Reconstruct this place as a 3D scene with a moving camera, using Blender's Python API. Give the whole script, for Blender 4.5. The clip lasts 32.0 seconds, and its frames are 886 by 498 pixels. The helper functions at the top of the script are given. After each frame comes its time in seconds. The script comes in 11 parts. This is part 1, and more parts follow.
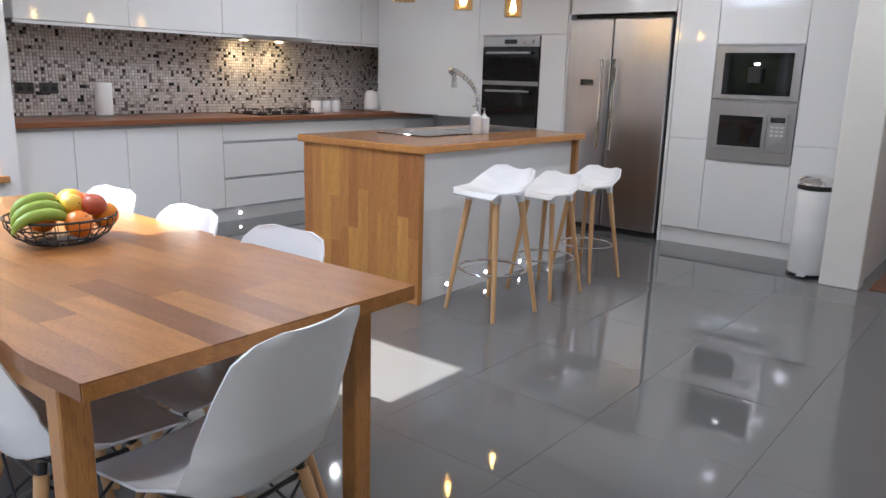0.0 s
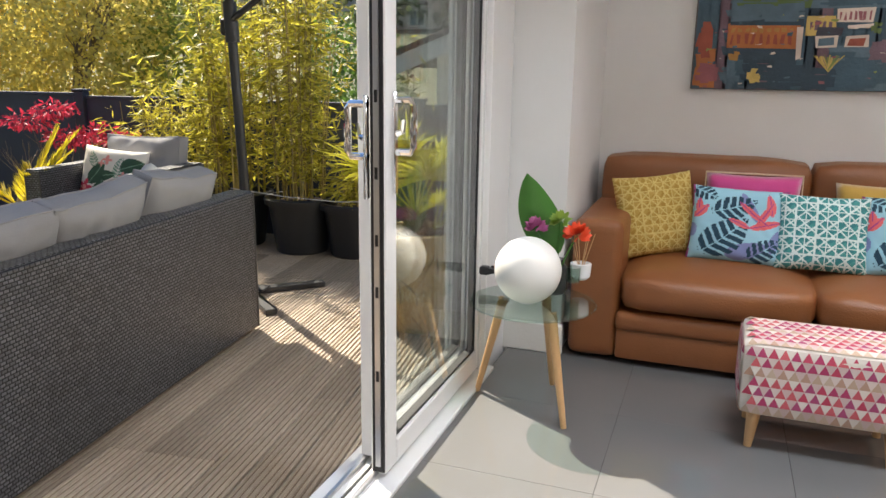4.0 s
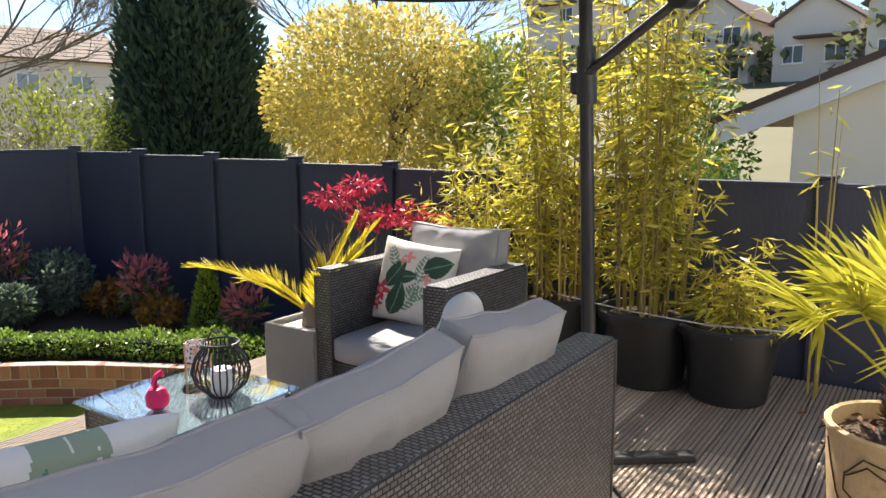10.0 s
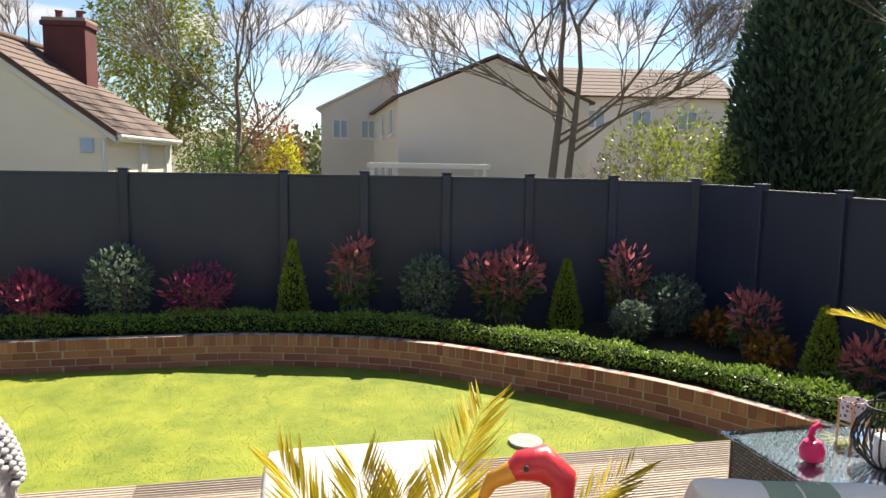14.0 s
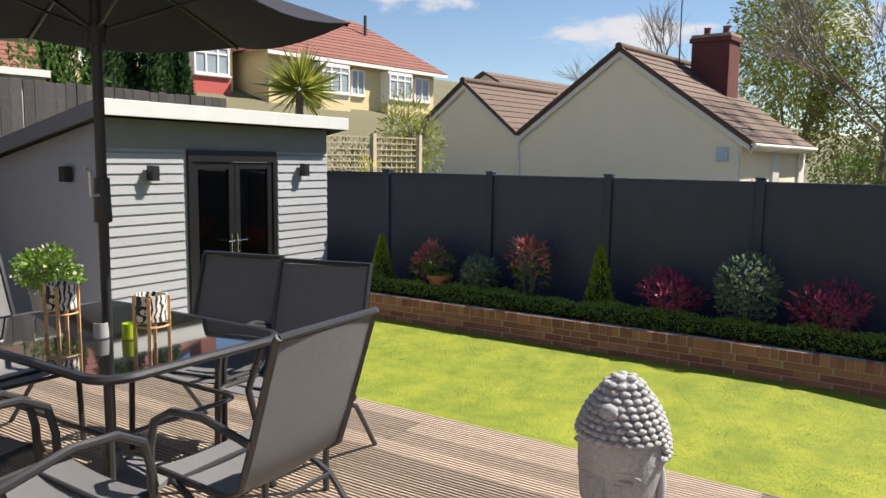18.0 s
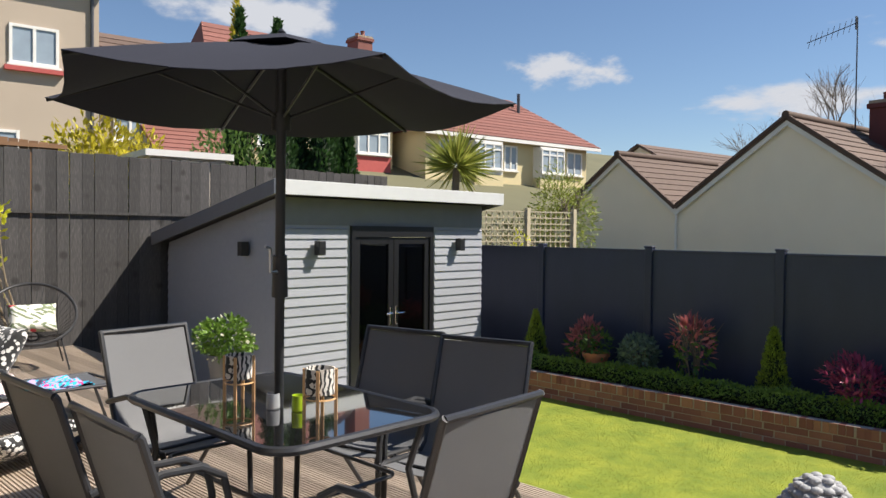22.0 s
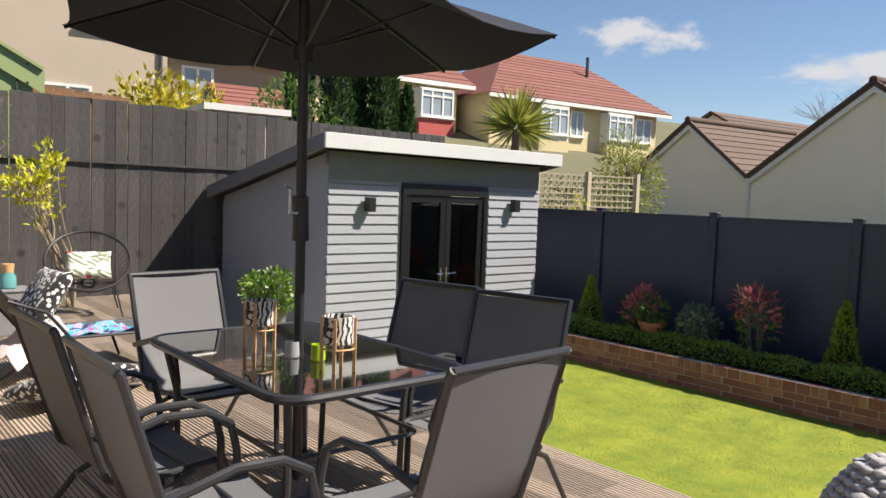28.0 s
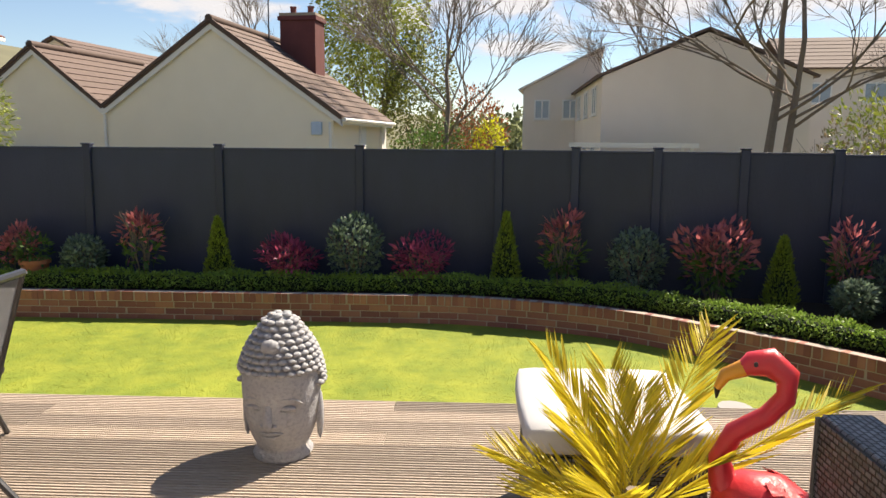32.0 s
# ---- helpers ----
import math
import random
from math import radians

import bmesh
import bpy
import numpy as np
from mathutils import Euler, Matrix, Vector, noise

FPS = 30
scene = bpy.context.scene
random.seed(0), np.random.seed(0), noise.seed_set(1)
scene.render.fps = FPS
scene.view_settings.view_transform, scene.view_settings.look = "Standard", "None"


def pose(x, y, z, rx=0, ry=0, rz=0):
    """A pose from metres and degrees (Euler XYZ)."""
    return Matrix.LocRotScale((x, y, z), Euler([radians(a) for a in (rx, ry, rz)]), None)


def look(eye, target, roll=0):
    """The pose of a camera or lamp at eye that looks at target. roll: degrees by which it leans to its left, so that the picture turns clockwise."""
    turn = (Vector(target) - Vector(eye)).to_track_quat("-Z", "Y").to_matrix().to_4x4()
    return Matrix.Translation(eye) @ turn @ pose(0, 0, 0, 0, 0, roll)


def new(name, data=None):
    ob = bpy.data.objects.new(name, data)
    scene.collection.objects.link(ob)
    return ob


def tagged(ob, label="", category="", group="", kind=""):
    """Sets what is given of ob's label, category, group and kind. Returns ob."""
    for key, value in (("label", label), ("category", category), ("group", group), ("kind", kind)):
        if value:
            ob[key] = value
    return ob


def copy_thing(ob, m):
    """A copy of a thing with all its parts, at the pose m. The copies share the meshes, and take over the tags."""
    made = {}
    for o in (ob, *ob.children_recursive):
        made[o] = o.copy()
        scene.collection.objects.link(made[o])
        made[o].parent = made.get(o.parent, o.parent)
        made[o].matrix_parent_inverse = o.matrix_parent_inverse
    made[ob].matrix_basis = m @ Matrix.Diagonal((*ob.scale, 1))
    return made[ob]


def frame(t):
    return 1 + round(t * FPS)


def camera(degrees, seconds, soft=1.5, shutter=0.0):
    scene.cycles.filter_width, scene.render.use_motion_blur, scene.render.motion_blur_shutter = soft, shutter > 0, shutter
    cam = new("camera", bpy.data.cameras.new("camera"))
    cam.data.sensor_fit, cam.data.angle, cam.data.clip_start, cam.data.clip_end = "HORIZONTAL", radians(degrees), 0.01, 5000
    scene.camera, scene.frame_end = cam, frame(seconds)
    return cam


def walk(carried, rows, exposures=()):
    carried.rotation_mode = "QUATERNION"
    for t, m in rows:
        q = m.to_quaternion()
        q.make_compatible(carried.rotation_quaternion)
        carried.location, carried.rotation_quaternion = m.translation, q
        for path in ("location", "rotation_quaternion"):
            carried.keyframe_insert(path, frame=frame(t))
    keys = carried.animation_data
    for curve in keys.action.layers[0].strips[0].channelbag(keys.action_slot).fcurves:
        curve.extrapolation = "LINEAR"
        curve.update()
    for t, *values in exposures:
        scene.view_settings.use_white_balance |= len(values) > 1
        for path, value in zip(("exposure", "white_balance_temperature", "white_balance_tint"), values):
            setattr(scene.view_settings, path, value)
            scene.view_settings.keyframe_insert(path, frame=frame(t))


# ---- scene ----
cam = camera(61.6, 32.0)
PATH = [
    (0, (1.17, 0.132, 1.284), (2.688, 1.353, 0.834), 1.6),
    (0.5, (1.24, 0.207, 1.283), (2.511, 1.691, 0.855), 1.7),
    (1, (1.291, 0.388, 1.258), (2.236, 2.099, 0.835), 1.5),
    (1.5, (1.319, 0.589, 1.265), (1.903, 2.453, 0.837), 1.3),
    (2, (1.335, 0.83, 1.242), (1.506, 2.776, 0.813), 1.3),
    (2.5, (1.304, 1.011, 1.238), (1.094, 2.951, 0.798), 1.4),
    (3, (1.163, 1.208, 1.255), (0.752, 3.114, 0.808), 1.3),
    (3.5, (1.035, 1.376, 1.259), (0.483, 3.244, 0.803), 1.1),
    (4, (0.905, 1.61, 1.278), (0.239, 3.44, 0.822), 0.8),
    (4.5, (0.744, 1.777, 1.29), (-0.016, 3.57, 0.834), 0.6),
    (6.5, (0.13, 2.398, 1.31), (-0.94, 4.037, 0.899), 0.9),
    (7, (0.009, 2.481, 1.304), (-1.11, 4.091, 0.91), 0.9),
    (7.5, (-0.057, 2.59, 1.316), (-1.207, 4.182, 0.938), 0.8),
    (8, (-0.096, 2.701, 1.328), (-1.273, 4.279, 0.974), 0.8),
    (8.5, (-0.122, 2.751, 1.348), (-1.333, 4.307, 1.013), 0.7),
    (9, (-0.143, 2.754, 1.361), (-1.398, 4.277, 1.037), 0.4),
    (9.5, (-0.172, 2.777, 1.343), (-1.469, 4.266, 1.026), 0.0),
    (10, (-0.205, 2.789, 1.337), (-1.535, 4.251, 1.027), -0.2),
    (10.5, (-0.267, 2.795, 1.343), (-1.623, 4.236, 1.051), -0.0),
    (11, (-0.304, 2.791, 1.343), (-1.702, 4.195, 1.074), 0.3),
    (11.5, (-0.315, 2.756, 1.345), (-1.789, 4.085, 1.099), 0.8),
    (12, (-0.345, 2.702, 1.349), (-1.942, 3.884, 1.119), 1.2),
    (12.5, (-0.36, 2.643, 1.358), (-2.095, 3.613, 1.134), 1.7),
    (13, (-0.342, 2.581, 1.354), (-2.199, 3.291, 1.136), 1.6),
    (13.5, (-0.363, 2.521, 1.35), (-2.302, 2.958, 1.128), 1.6),
    (14, (-0.386, 2.506, 1.354), (-2.366, 2.675, 1.121), 0.9),
    (14.5, (-0.349, 2.48, 1.364), (-2.333, 2.416, 1.126), 0.6),
    (15, (-0.298, 2.441, 1.399), (-2.265, 2.176, 1.155), 0.3),
    (15.5, (-0.263, 2.423, 1.407), (-2.193, 1.961, 1.159), 0.3),
    (17.5, (-0.244, 2.432, 1.395), (-1.828, 1.237, 1.146), 0.9),
    (18, (-0.252, 2.411, 1.382), (-1.76, 1.119, 1.144), 0.8),
    (18.5, (-0.264, 2.394, 1.375), (-1.728, 1.049, 1.163), 0.8),
    (19, (-0.258, 2.379, 1.387), (-1.715, 1.018, 1.229), 0.9),
    (19.5, (-0.253, 2.391, 1.413), (-1.717, 1.031, 1.332), 1.0),
    (20, (-0.24, 2.406, 1.437), (-1.707, 1.047, 1.432), 1.3),
    (20.5, (-0.223, 2.411, 1.436), (-1.668, 1.029, 1.477), 1.4),
    (21, (-0.218, 2.39, 1.431), (-1.617, 0.962, 1.474), 1.2),
    (21.5, (-0.227, 2.359, 1.419), (-1.554, 0.863, 1.426), 0.9),
    (22, (-0.243, 2.339, 1.4), (-1.468, 0.759, 1.353), 0.6),
    (22.5, (-0.277, 2.308, 1.383), (-1.366, 0.633, 1.287), 0.7),
    (23, (-0.4, 2.309, 1.358), (-1.312, 0.533, 1.226), 0.9),
    (23.5, (-0.499, 2.293, 1.345), (-1.222, 0.435, 1.188), 1.1),
    (24, (-0.547, 2.263, 1.34), (-1.109, 0.351, 1.164), 1.3),
    (24.5, (-0.568, 2.234, 1.339), (-1.031, 0.297, 1.153), 1.4),
    (26.5, (-0.517, 2.161, 1.296), (-1.219, 0.296, 1.127), 1.9),
    (27, (-0.506, 2.165, 1.298), (-1.329, 0.349, 1.139), 2.2),
    (27.5, (-0.514, 2.195, 1.305), (-1.457, 0.437, 1.16), 2.3),
    (28, (-0.492, 2.243, 1.309), (-1.577, 0.569, 1.169), 2.1),
    (28.5, (-0.427, 2.246, 1.287), (-1.662, 0.68, 1.143), 1.7),
    (29, (-0.281, 2.322, 1.294), (-1.657, 0.881, 1.124), 1.7),
    (29.5, (-0.208, 2.366, 1.303), (-1.698, 1.047, 1.107), 1.5),
    (30, (-0.117, 2.449, 1.297), (-1.706, 1.255, 1.072), 1.2),
    (30.5, (-0.049, 2.483, 1.301), (-1.738, 1.439, 1.061), 0.8),
    (31, (-0.019, 2.435, 1.3), (-1.812, 1.585, 1.045), 0.4),
    (31.5, (0.026, 2.359, 1.293), (-1.856, 1.738, 1.021), 0.1),
    (32, (0.091, 2.352, 1.289), (-1.857, 2.002, 1.002), 0.4),
]
walk(cam, [(t, look(eye, target, roll)) for t, eye, target, roll in PATH],
     exposures=[(0, 1.82, 5800, 10), (1, 1.55, 5800, 10), (2, 1.3, 6200, 10), (3, 1.38, 6700, 10), (4.2, 1.5, 6750, 10), (6.3, 1.62, 6600, 13), (9, 1.6, 6600, 13), (13, 1.42, 6700, 13), (15.5, 1.1, 6600, 13), (18, 0.96, 6500, 13), (20.5, 0.84, 6250, 12), (23, 0.75, 6350, 12), (28, 0.85, 6500, 13), (32, 1.15, 6900, 14)])

# ---- world ----
SUN_EL = radians(49.5)
SUN_DIR = Vector((-0.819, 0.574, 0)).normalized()     # towards the sun, on the ground
world = bpy.data.worlds.new("sky")
scene.world = world
world.use_nodes = True
wn = world.node_tree.nodes
sky = wn.new("ShaderNodeTexSky")
sky.sky_type, sky.sun_disc = "NISHITA", False
sky.sun_elevation = SUN_EL
sky.sun_rotation = math.atan2(SUN_DIR.x, SUN_DIR.y)
sky.air_density, sky.dust_density, sky.ozone_density = 1.0, 0.0, 3.0
wn["Background"].inputs[1].default_value = 0.064
world.node_tree.links.new(sky.outputs[0], wn["Background"].inputs[0])
sun_data = bpy.data.lights.new("sun", "SUN")
sun_data.energy, sun_data.angle, sun_data.color = 5.0, radians(0.55), (1.0, 0.92, 0.78)
sun = new("sun", sun_data)
sun_to = SUN_DIR * math.cos(SUN_EL) + Vector((0, 0, math.sin(SUN_EL)))
sun.matrix_world = look(sun_to * 60, (0, 0, 0))

# ---- materials ----
MATS = {}


def mat(name, color, rough=0.6, metal=0.0, var=0.12, scale=6.0, fine=60.0, bump=0.15, vary=0.0, coat=0.0, spec=0.5,
        stretch=(1, 1, 1), sheen=0.0, second=None, mix=0.5, translucent=0.0, hue=0.0):
    """A procedural surface: a base colour that wanders at two scales, with fine relief. second: a colour of stains or grain."""
    m = bpy.data.materials.new(name)
    m.use_nodes = True
    nt = m.node_tree
    n, l = nt.nodes, nt.links
    p = n["Principled BSDF"]
    tc = n.new("ShaderNodeTexCoord")
    mp = n.new("ShaderNodeMapping")
    mp.inputs["Scale"].default_value = stretch
    l.new(tc.outputs["Object"], mp.inputs["Vector"])
    a = n.new("ShaderNodeTexNoise")
    a.inputs["Scale"].default_value, a.inputs["Detail"].default_value = scale, 5
    b = n.new("ShaderNodeTexNoise")
    b.inputs["Scale"].default_value, b.inputs["Detail"].default_value = fine, 3
    for t in (a, b):
        l.new(mp.outputs[0], t.inputs["Vector"])
    base = n.new("ShaderNodeMix")
    base.data_type = "RGBA"
    c0 = [c * (1 - var) for c in color]
    c1 = [min(1, c * (1 + var)) for c in color]
    base.inputs[6].default_value, base.inputs[7].default_value = (*c0, 1), (*c1, 1)
    l.new(a.outputs[0], base.inputs[0])
    out = base.outputs[2]
    if second:
        ramp = n.new("ShaderNodeMapRange")
        ramp.inputs[1].default_value, ramp.inputs[2].default_value = 0.62 - 0.3 * mix, 0.72
        l.new(b.outputs[0], ramp.inputs[0])
        two = n.new("ShaderNodeMix")
        two.data_type = "RGBA"
        l.new(ramp.outputs[0], two.inputs[0])
        l.new(out, two.inputs[6])
        two.inputs[7].default_value = (*second, 1)
        out = two.outputs[2]
    if vary:
        oi = n.new("ShaderNodeObjectInfo")
        hs = n.new("ShaderNodeHueSaturation")
        mr = n.new("ShaderNodeMapRange")
        mr.inputs[3].default_value, mr.inputs[4].default_value = 1 - vary, 1 + vary
        l.new(oi.outputs["Random"], mr.inputs[0])
        l.new(mr.outputs[0], hs.inputs["Value"])
        if hue:
            mh = n.new("ShaderNodeMapRange")
            mh.inputs[3].default_value, mh.inputs[4].default_value = 0.5 - hue, 0.5 + hue
            l.new(oi.outputs["Random"], mh.inputs[0])
            l.new(mh.outputs[0], hs.inputs["Hue"])
        l.new(out, hs.inputs["Color"])
        out = hs.outputs[0]
    l.new(out, p.inputs["Base Color"])
    p.inputs["Roughness"].default_value, p.inputs["Metallic"].default_value = rough, metal
    p.inputs["Coat Weight"].default_value = coat
    p.inputs["Coat Roughness"].default_value = 0.05
    p.inputs["Specular IOR Level"].default_value = spec
    p.inputs["Sheen Weight"].default_value = sheen
    if bump:
        bp = n.new("ShaderNodeBump")
        bp.inputs["Strength"].default_value, bp.inputs["Distance"].default_value = bump, 0.01
        l.new(b.outputs[0], bp.inputs["Height"])
        l.new(bp.outputs[0], p.inputs["Normal"])
    if translucent:
        tr = n.new("ShaderNodeBsdfTranslucent")
        l.new(out, tr.inputs[0])
        ms = n.new("ShaderNodeMixShader")
        ms.inputs[0].default_value = translucent
        l.new(p.outputs[0], ms.inputs[1])
        l.new(tr.outputs[0], ms.inputs[2])
        l.new(ms.outputs[0], n["Material Output"].inputs[0])
    MATS[name] = m
    return m


def glass_mat(name, tint=(0.95, 0.98, 0.97), alpha=0.12, rough=0.0):
    """A thin pane: mostly clear, with a mirror's gloss that grows at grazing angles."""
    m = bpy.data.materials.new(name)
    m.use_nodes = True
    n, l = m.node_tree.nodes, m.node_tree.links
    n.remove(n["Principled BSDF"])
    tr, gl, mx = n.new("ShaderNodeBsdfTransparent"), n.new("ShaderNodeBsdfGlossy"), n.new("ShaderNodeMixShader")
    tr.inputs[0].default_value = (*tint, 1)
    gl.inputs["Roughness"].default_value = rough
    fr, pw = n.new("ShaderNodeLayerWeight"), n.new("ShaderNodeMath")
    fr.inputs[0].default_value = 0.5
    pw.operation = "POWER"
    pw.inputs[1].default_value = 4.0
    l.new(fr.outputs["Facing"], pw.inputs[0])
    ad = n.new("ShaderNodeMath")
    ad.operation = "ADD"
    ad.use_clamp = True
    ad.inputs[1].default_value = alpha
    l.new(pw.outputs[0], ad.inputs[0])
    l.new(ad.outputs[0], mx.inputs[0])
    l.new(tr.outputs[0], mx.inputs[1])
    l.new(gl.outputs[0], mx.inputs[2])
    l.new(mx.outputs[0], n["Material Output"].inputs[0])
    return m


def glow_mat(name, color, strength):
    m = bpy.data.materials.new(name)
    m.use_nodes = True
    p = m.node_tree.nodes["Principled BSDF"]
    p.inputs["Base Color"].default_value = (*color, 1)
    p.inputs["Emission Color"].default_value = (*color, 1)
    p.inputs["Emission Strength"].default_value = strength
    return m


white_wall = mat("white_wall_paint", (0.80, 0.80, 0.80), 0.7, var=0.03, fine=180, bump=0.04)
ceiling_paint = mat("ceiling_paint", (0.82, 0.82, 0.81), 0.8, var=0.02, bump=0.02)
tile_grey = mat("polished_grey_tile", (0.138, 0.137, 0.139), 0.04, spec=0.8, var=0.06, scale=1.5, bump=0.0, vary=0.02)
grout = mat("grout", (0.16, 0.158, 0.157), 0.5, var=0.1)
gloss_white = mat("white_gloss_door", (0.80, 0.81, 0.82), 0.06, var=0.01, bump=0.0, coat=0.5)
oak = mat("oak_butcher_block", (0.47, 0.235, 0.085), 0.42, var=0.28, scale=3, fine=40, bump=0.08, vary=0.10, stretch=(6, 0.8, 6), second=(0.36, 0.165, 0.055))
oak_v = mat("oak_end_panel", (0.46, 0.215, 0.062), 0.35, var=0.28, scale=3, fine=40, bump=0.05, vary=0.22, stretch=(6, 6, 0.8), second=(0.32, 0.14, 0.045))
walnut = mat("dark_oiled_worktop", (0.22, 0.085, 0.035), 0.3, var=0.25, scale=3, fine=40, bump=0.05, stretch=(0.8, 6, 6))
beech = mat("pale_beech", (0.60, 0.36, 0.17), 0.45, var=0.12, scale=5, fine=50, bump=0.05, stretch=(5, 5, 0.6))
steel = mat("brushed_steel", (0.50, 0.50, 0.51), 0.28, metal=1.0, var=0.06, scale=20, bump=0.03, stretch=(1, 1, 0.05))
chrome = mat("chrome", (0.85, 0.85, 0.86), 0.06, metal=1.0, var=0.0, bump=0.0)
black_glass = mat("black_glass", (0.008, 0.008, 0.009), 0.04, var=0.0, bump=0.0)
black_plastic = mat("black_plastic", (0.015, 0.015, 0.016), 0.4, var=0.1)
white_shell = mat("white_moulded_plastic", (0.80, 0.81, 0.82), 0.25, var=0.02, bump=0.0)
upvc = mat("white_upvc", (0.78, 0.78, 0.78), 0.25, var=0.02, bump=0.0)
rubber = mat("black_rubber_seal", (0.012, 0.012, 0.014), 0.6)
glass = glass_mat("window_glass", alpha=0.03)
tan_leather = mat("tan_leather", (0.235, 0.084, 0.028), 0.42, var=0.18, scale=4, fine=130, bump=0.2)
deck_wood = mat("weathered_decking", (0.35, 0.282, 0.22), 0.7, var=0.30, scale=4, fine=45, bump=0.4, vary=0.30, stretch=(8, 0.5, 8), second=(0.47, 0.395, 0.32))
deck_shade = mat("under_deck_shade", (0.05, 0.035, 0.025), 0.9)
grass_ground = mat("lawn_soil", (0.225, 0.27, 0.023), 0.9, var=0.2, scale=2.5, fine=70, bump=0.12, second=(0.17, 0.215, 0.018))
soil = mat("dark_bed_soil", (0.05, 0.032, 0.02), 0.95, var=0.3, fine=40, bump=0.8)
brick_red = mat("red_brick", (0.285, 0.118, 0.088), 0.85, var=0.22, scale=9, fine=80, bump=0.5, vary=0.3, hue=0.012)
mortar = mat("pale_mortar", (0.38, 0.31, 0.26), 0.9, var=0.15, fine=90, bump=0.4)
fence_dark = mat("blue_black_fence_paint", (0.030, 0.037, 0.070), 0.5, var=0.2, scale=5, fine=60, bump=0.3, vary=0.12, stretch=(1, 1, 0.3))
fence_black = mat("black_stained_boards", (0.046, 0.043, 0.043), 0.75, var=0.3, scale=5, fine=30, bump=0.4, vary=0.3, stretch=(5, 5, 0.4), second=(0.085, 0.079, 0.075))
shed_grey = mat("grey_painted_cladding", (0.29, 0.30, 0.335), 0.55, var=0.08, scale=6, fine=60, bump=0.2, vary=0.05, stretch=(0.3, 3, 3))
shed_fascia = mat("pale_grey_fascia", (0.58, 0.59, 0.60), 0.55, var=0.08, bump=0.2)
nt_ = fence_black.node_tree
kn, kr, km = nt_.nodes.new("ShaderNodeTexVoronoi"), nt_.nodes.new("ShaderNodeMapRange"), nt_.nodes.new("ShaderNodeMix")
kt, ko = nt_.nodes.new("ShaderNodeTexCoord"), nt_.nodes.new("ShaderNodeVectorMath")
ki = nt_.nodes.new("ShaderNodeObjectInfo")
ko.operation = "ADD"
nt_.links.new(kt.outputs["Object"], ko.inputs[0]), nt_.links.new(ki.outputs["Location"], ko.inputs[1])
nt_.links.new(ko.outputs[0], kn.inputs["Vector"])
kn.inputs["Scale"].default_value = 3.4
kr.inputs[1].default_value, kr.inputs[2].default_value, kr.inputs[3].default_value, kr.inputs[4].default_value = 0.10, 0.22, 0.7, 0.0
nt_.links.new(kn.outputs["Distance"], kr.inputs[0])
km.data_type = "RGBA"
km.inputs[7].default_value = (0.012, 0.010, 0.009, 1)
kp = nt_.nodes["Principled BSDF"].inputs["Base Color"]
nt_.links.new(kp.links[0].from_socket, km.inputs[6])
nt_.links.new(kr.outputs[0], km.inputs[0])
nt_.links.new(km.outputs[2], kp)
render_cream = mat("cream_render", (0.88, 0.79, 0.63), 0.9, var=0.05, scale=1.2, fine=120, bump=0.3)
roof_brown = mat("brown_roof_tile", (0.125, 0.085, 0.068), 0.85, var=0.2, fine=40, bump=0.3, vary=0.12)
roof_red = mat("red_roof_tile", (0.21, 0.083, 0.066), 0.85, var=0.16, fine=30, bump=0.4, vary=0.1)
white_trim = mat("white_bargeboard", (0.78, 0.76, 0.72), 0.5, var=0.04)
nt_ = grass_ground.node_tree      # worn, drier and lusher patches in the lawn
lt, ln_, lr, lm = nt_.nodes.new("ShaderNodeTexCoord"), nt_.nodes.new("ShaderNodeTexNoise"), nt_.nodes.new("ShaderNodeValToRGB"), nt_.nodes.new("ShaderNodeMix")
ln_.inputs["Scale"].default_value, ln_.inputs["Detail"].default_value, ln_.inputs["Roughness"].default_value = 2.4, 7, 0.66
lr.color_ramp.elements[0].position, lr.color_ramp.elements[0].color = 0.36, (0.62, 0.72, 0.60, 1)
lr.color_ramp.elements[1].position, lr.color_ramp.elements[1].color = 0.62, (1.12, 1.05, 1.0, 1)
nt_.links.new(lt.outputs["Object"], ln_.inputs["Vector"]), nt_.links.new(ln_.outputs[0], lr.inputs[0])
lm.data_type, lm.blend_type = "RGBA", "MULTIPLY"
lm.inputs[0].default_value = 1.0
lp = nt_.nodes["Principled BSDF"].inputs["Base Color"]
nt_.links.new(lp.links[0].from_socket, lm.inputs[6]), nt_.links.new(lr.outputs[0], lm.inputs[7]), nt_.links.new(lm.outputs[2], lp)
pebble = mat("pebble_dash", (0.40, 0.335, 0.24), 0.95, var=0.1, scale=30, fine=140, bump=1.0, second=(0.30, 0.22, 0.14), mix=0.6)

# ---- mesh helpers ----
def box(bm, x0, y0, z0, x1, y1, z1, bevel=0.0, seg=1):
    """A box between two corners, with bevelled edges where asked."""
    vs = [bm.verts.new((x, y, z)) for z in (z0, z1) for x, y in ((x0, y0), (x1, y0), (x1, y1), (x0, y1))]
    fs = [bm.faces.new([vs[i] for i in f]) for f in ((3, 2, 1, 0), (4, 5, 6, 7), (0, 1, 5, 4), (1, 2, 6, 5), (2, 3, 7, 6), (3, 0, 4, 7))]
    if bevel:
        edges = list({e for f in fs for e in f.edges})
        bmesh.ops.bevel(bm, geom=edges, offset=bevel, segments=seg, affect="EDGES", profile=0.6)
    return bm


def ring(bm, c, u, v, r, n, ru=1.0):
    return [bm.verts.new(c + u * (math.cos(2 * math.pi * i / n) * r * ru) + v * (math.sin(2 * math.pi * i / n) * r)) for i in range(n)]


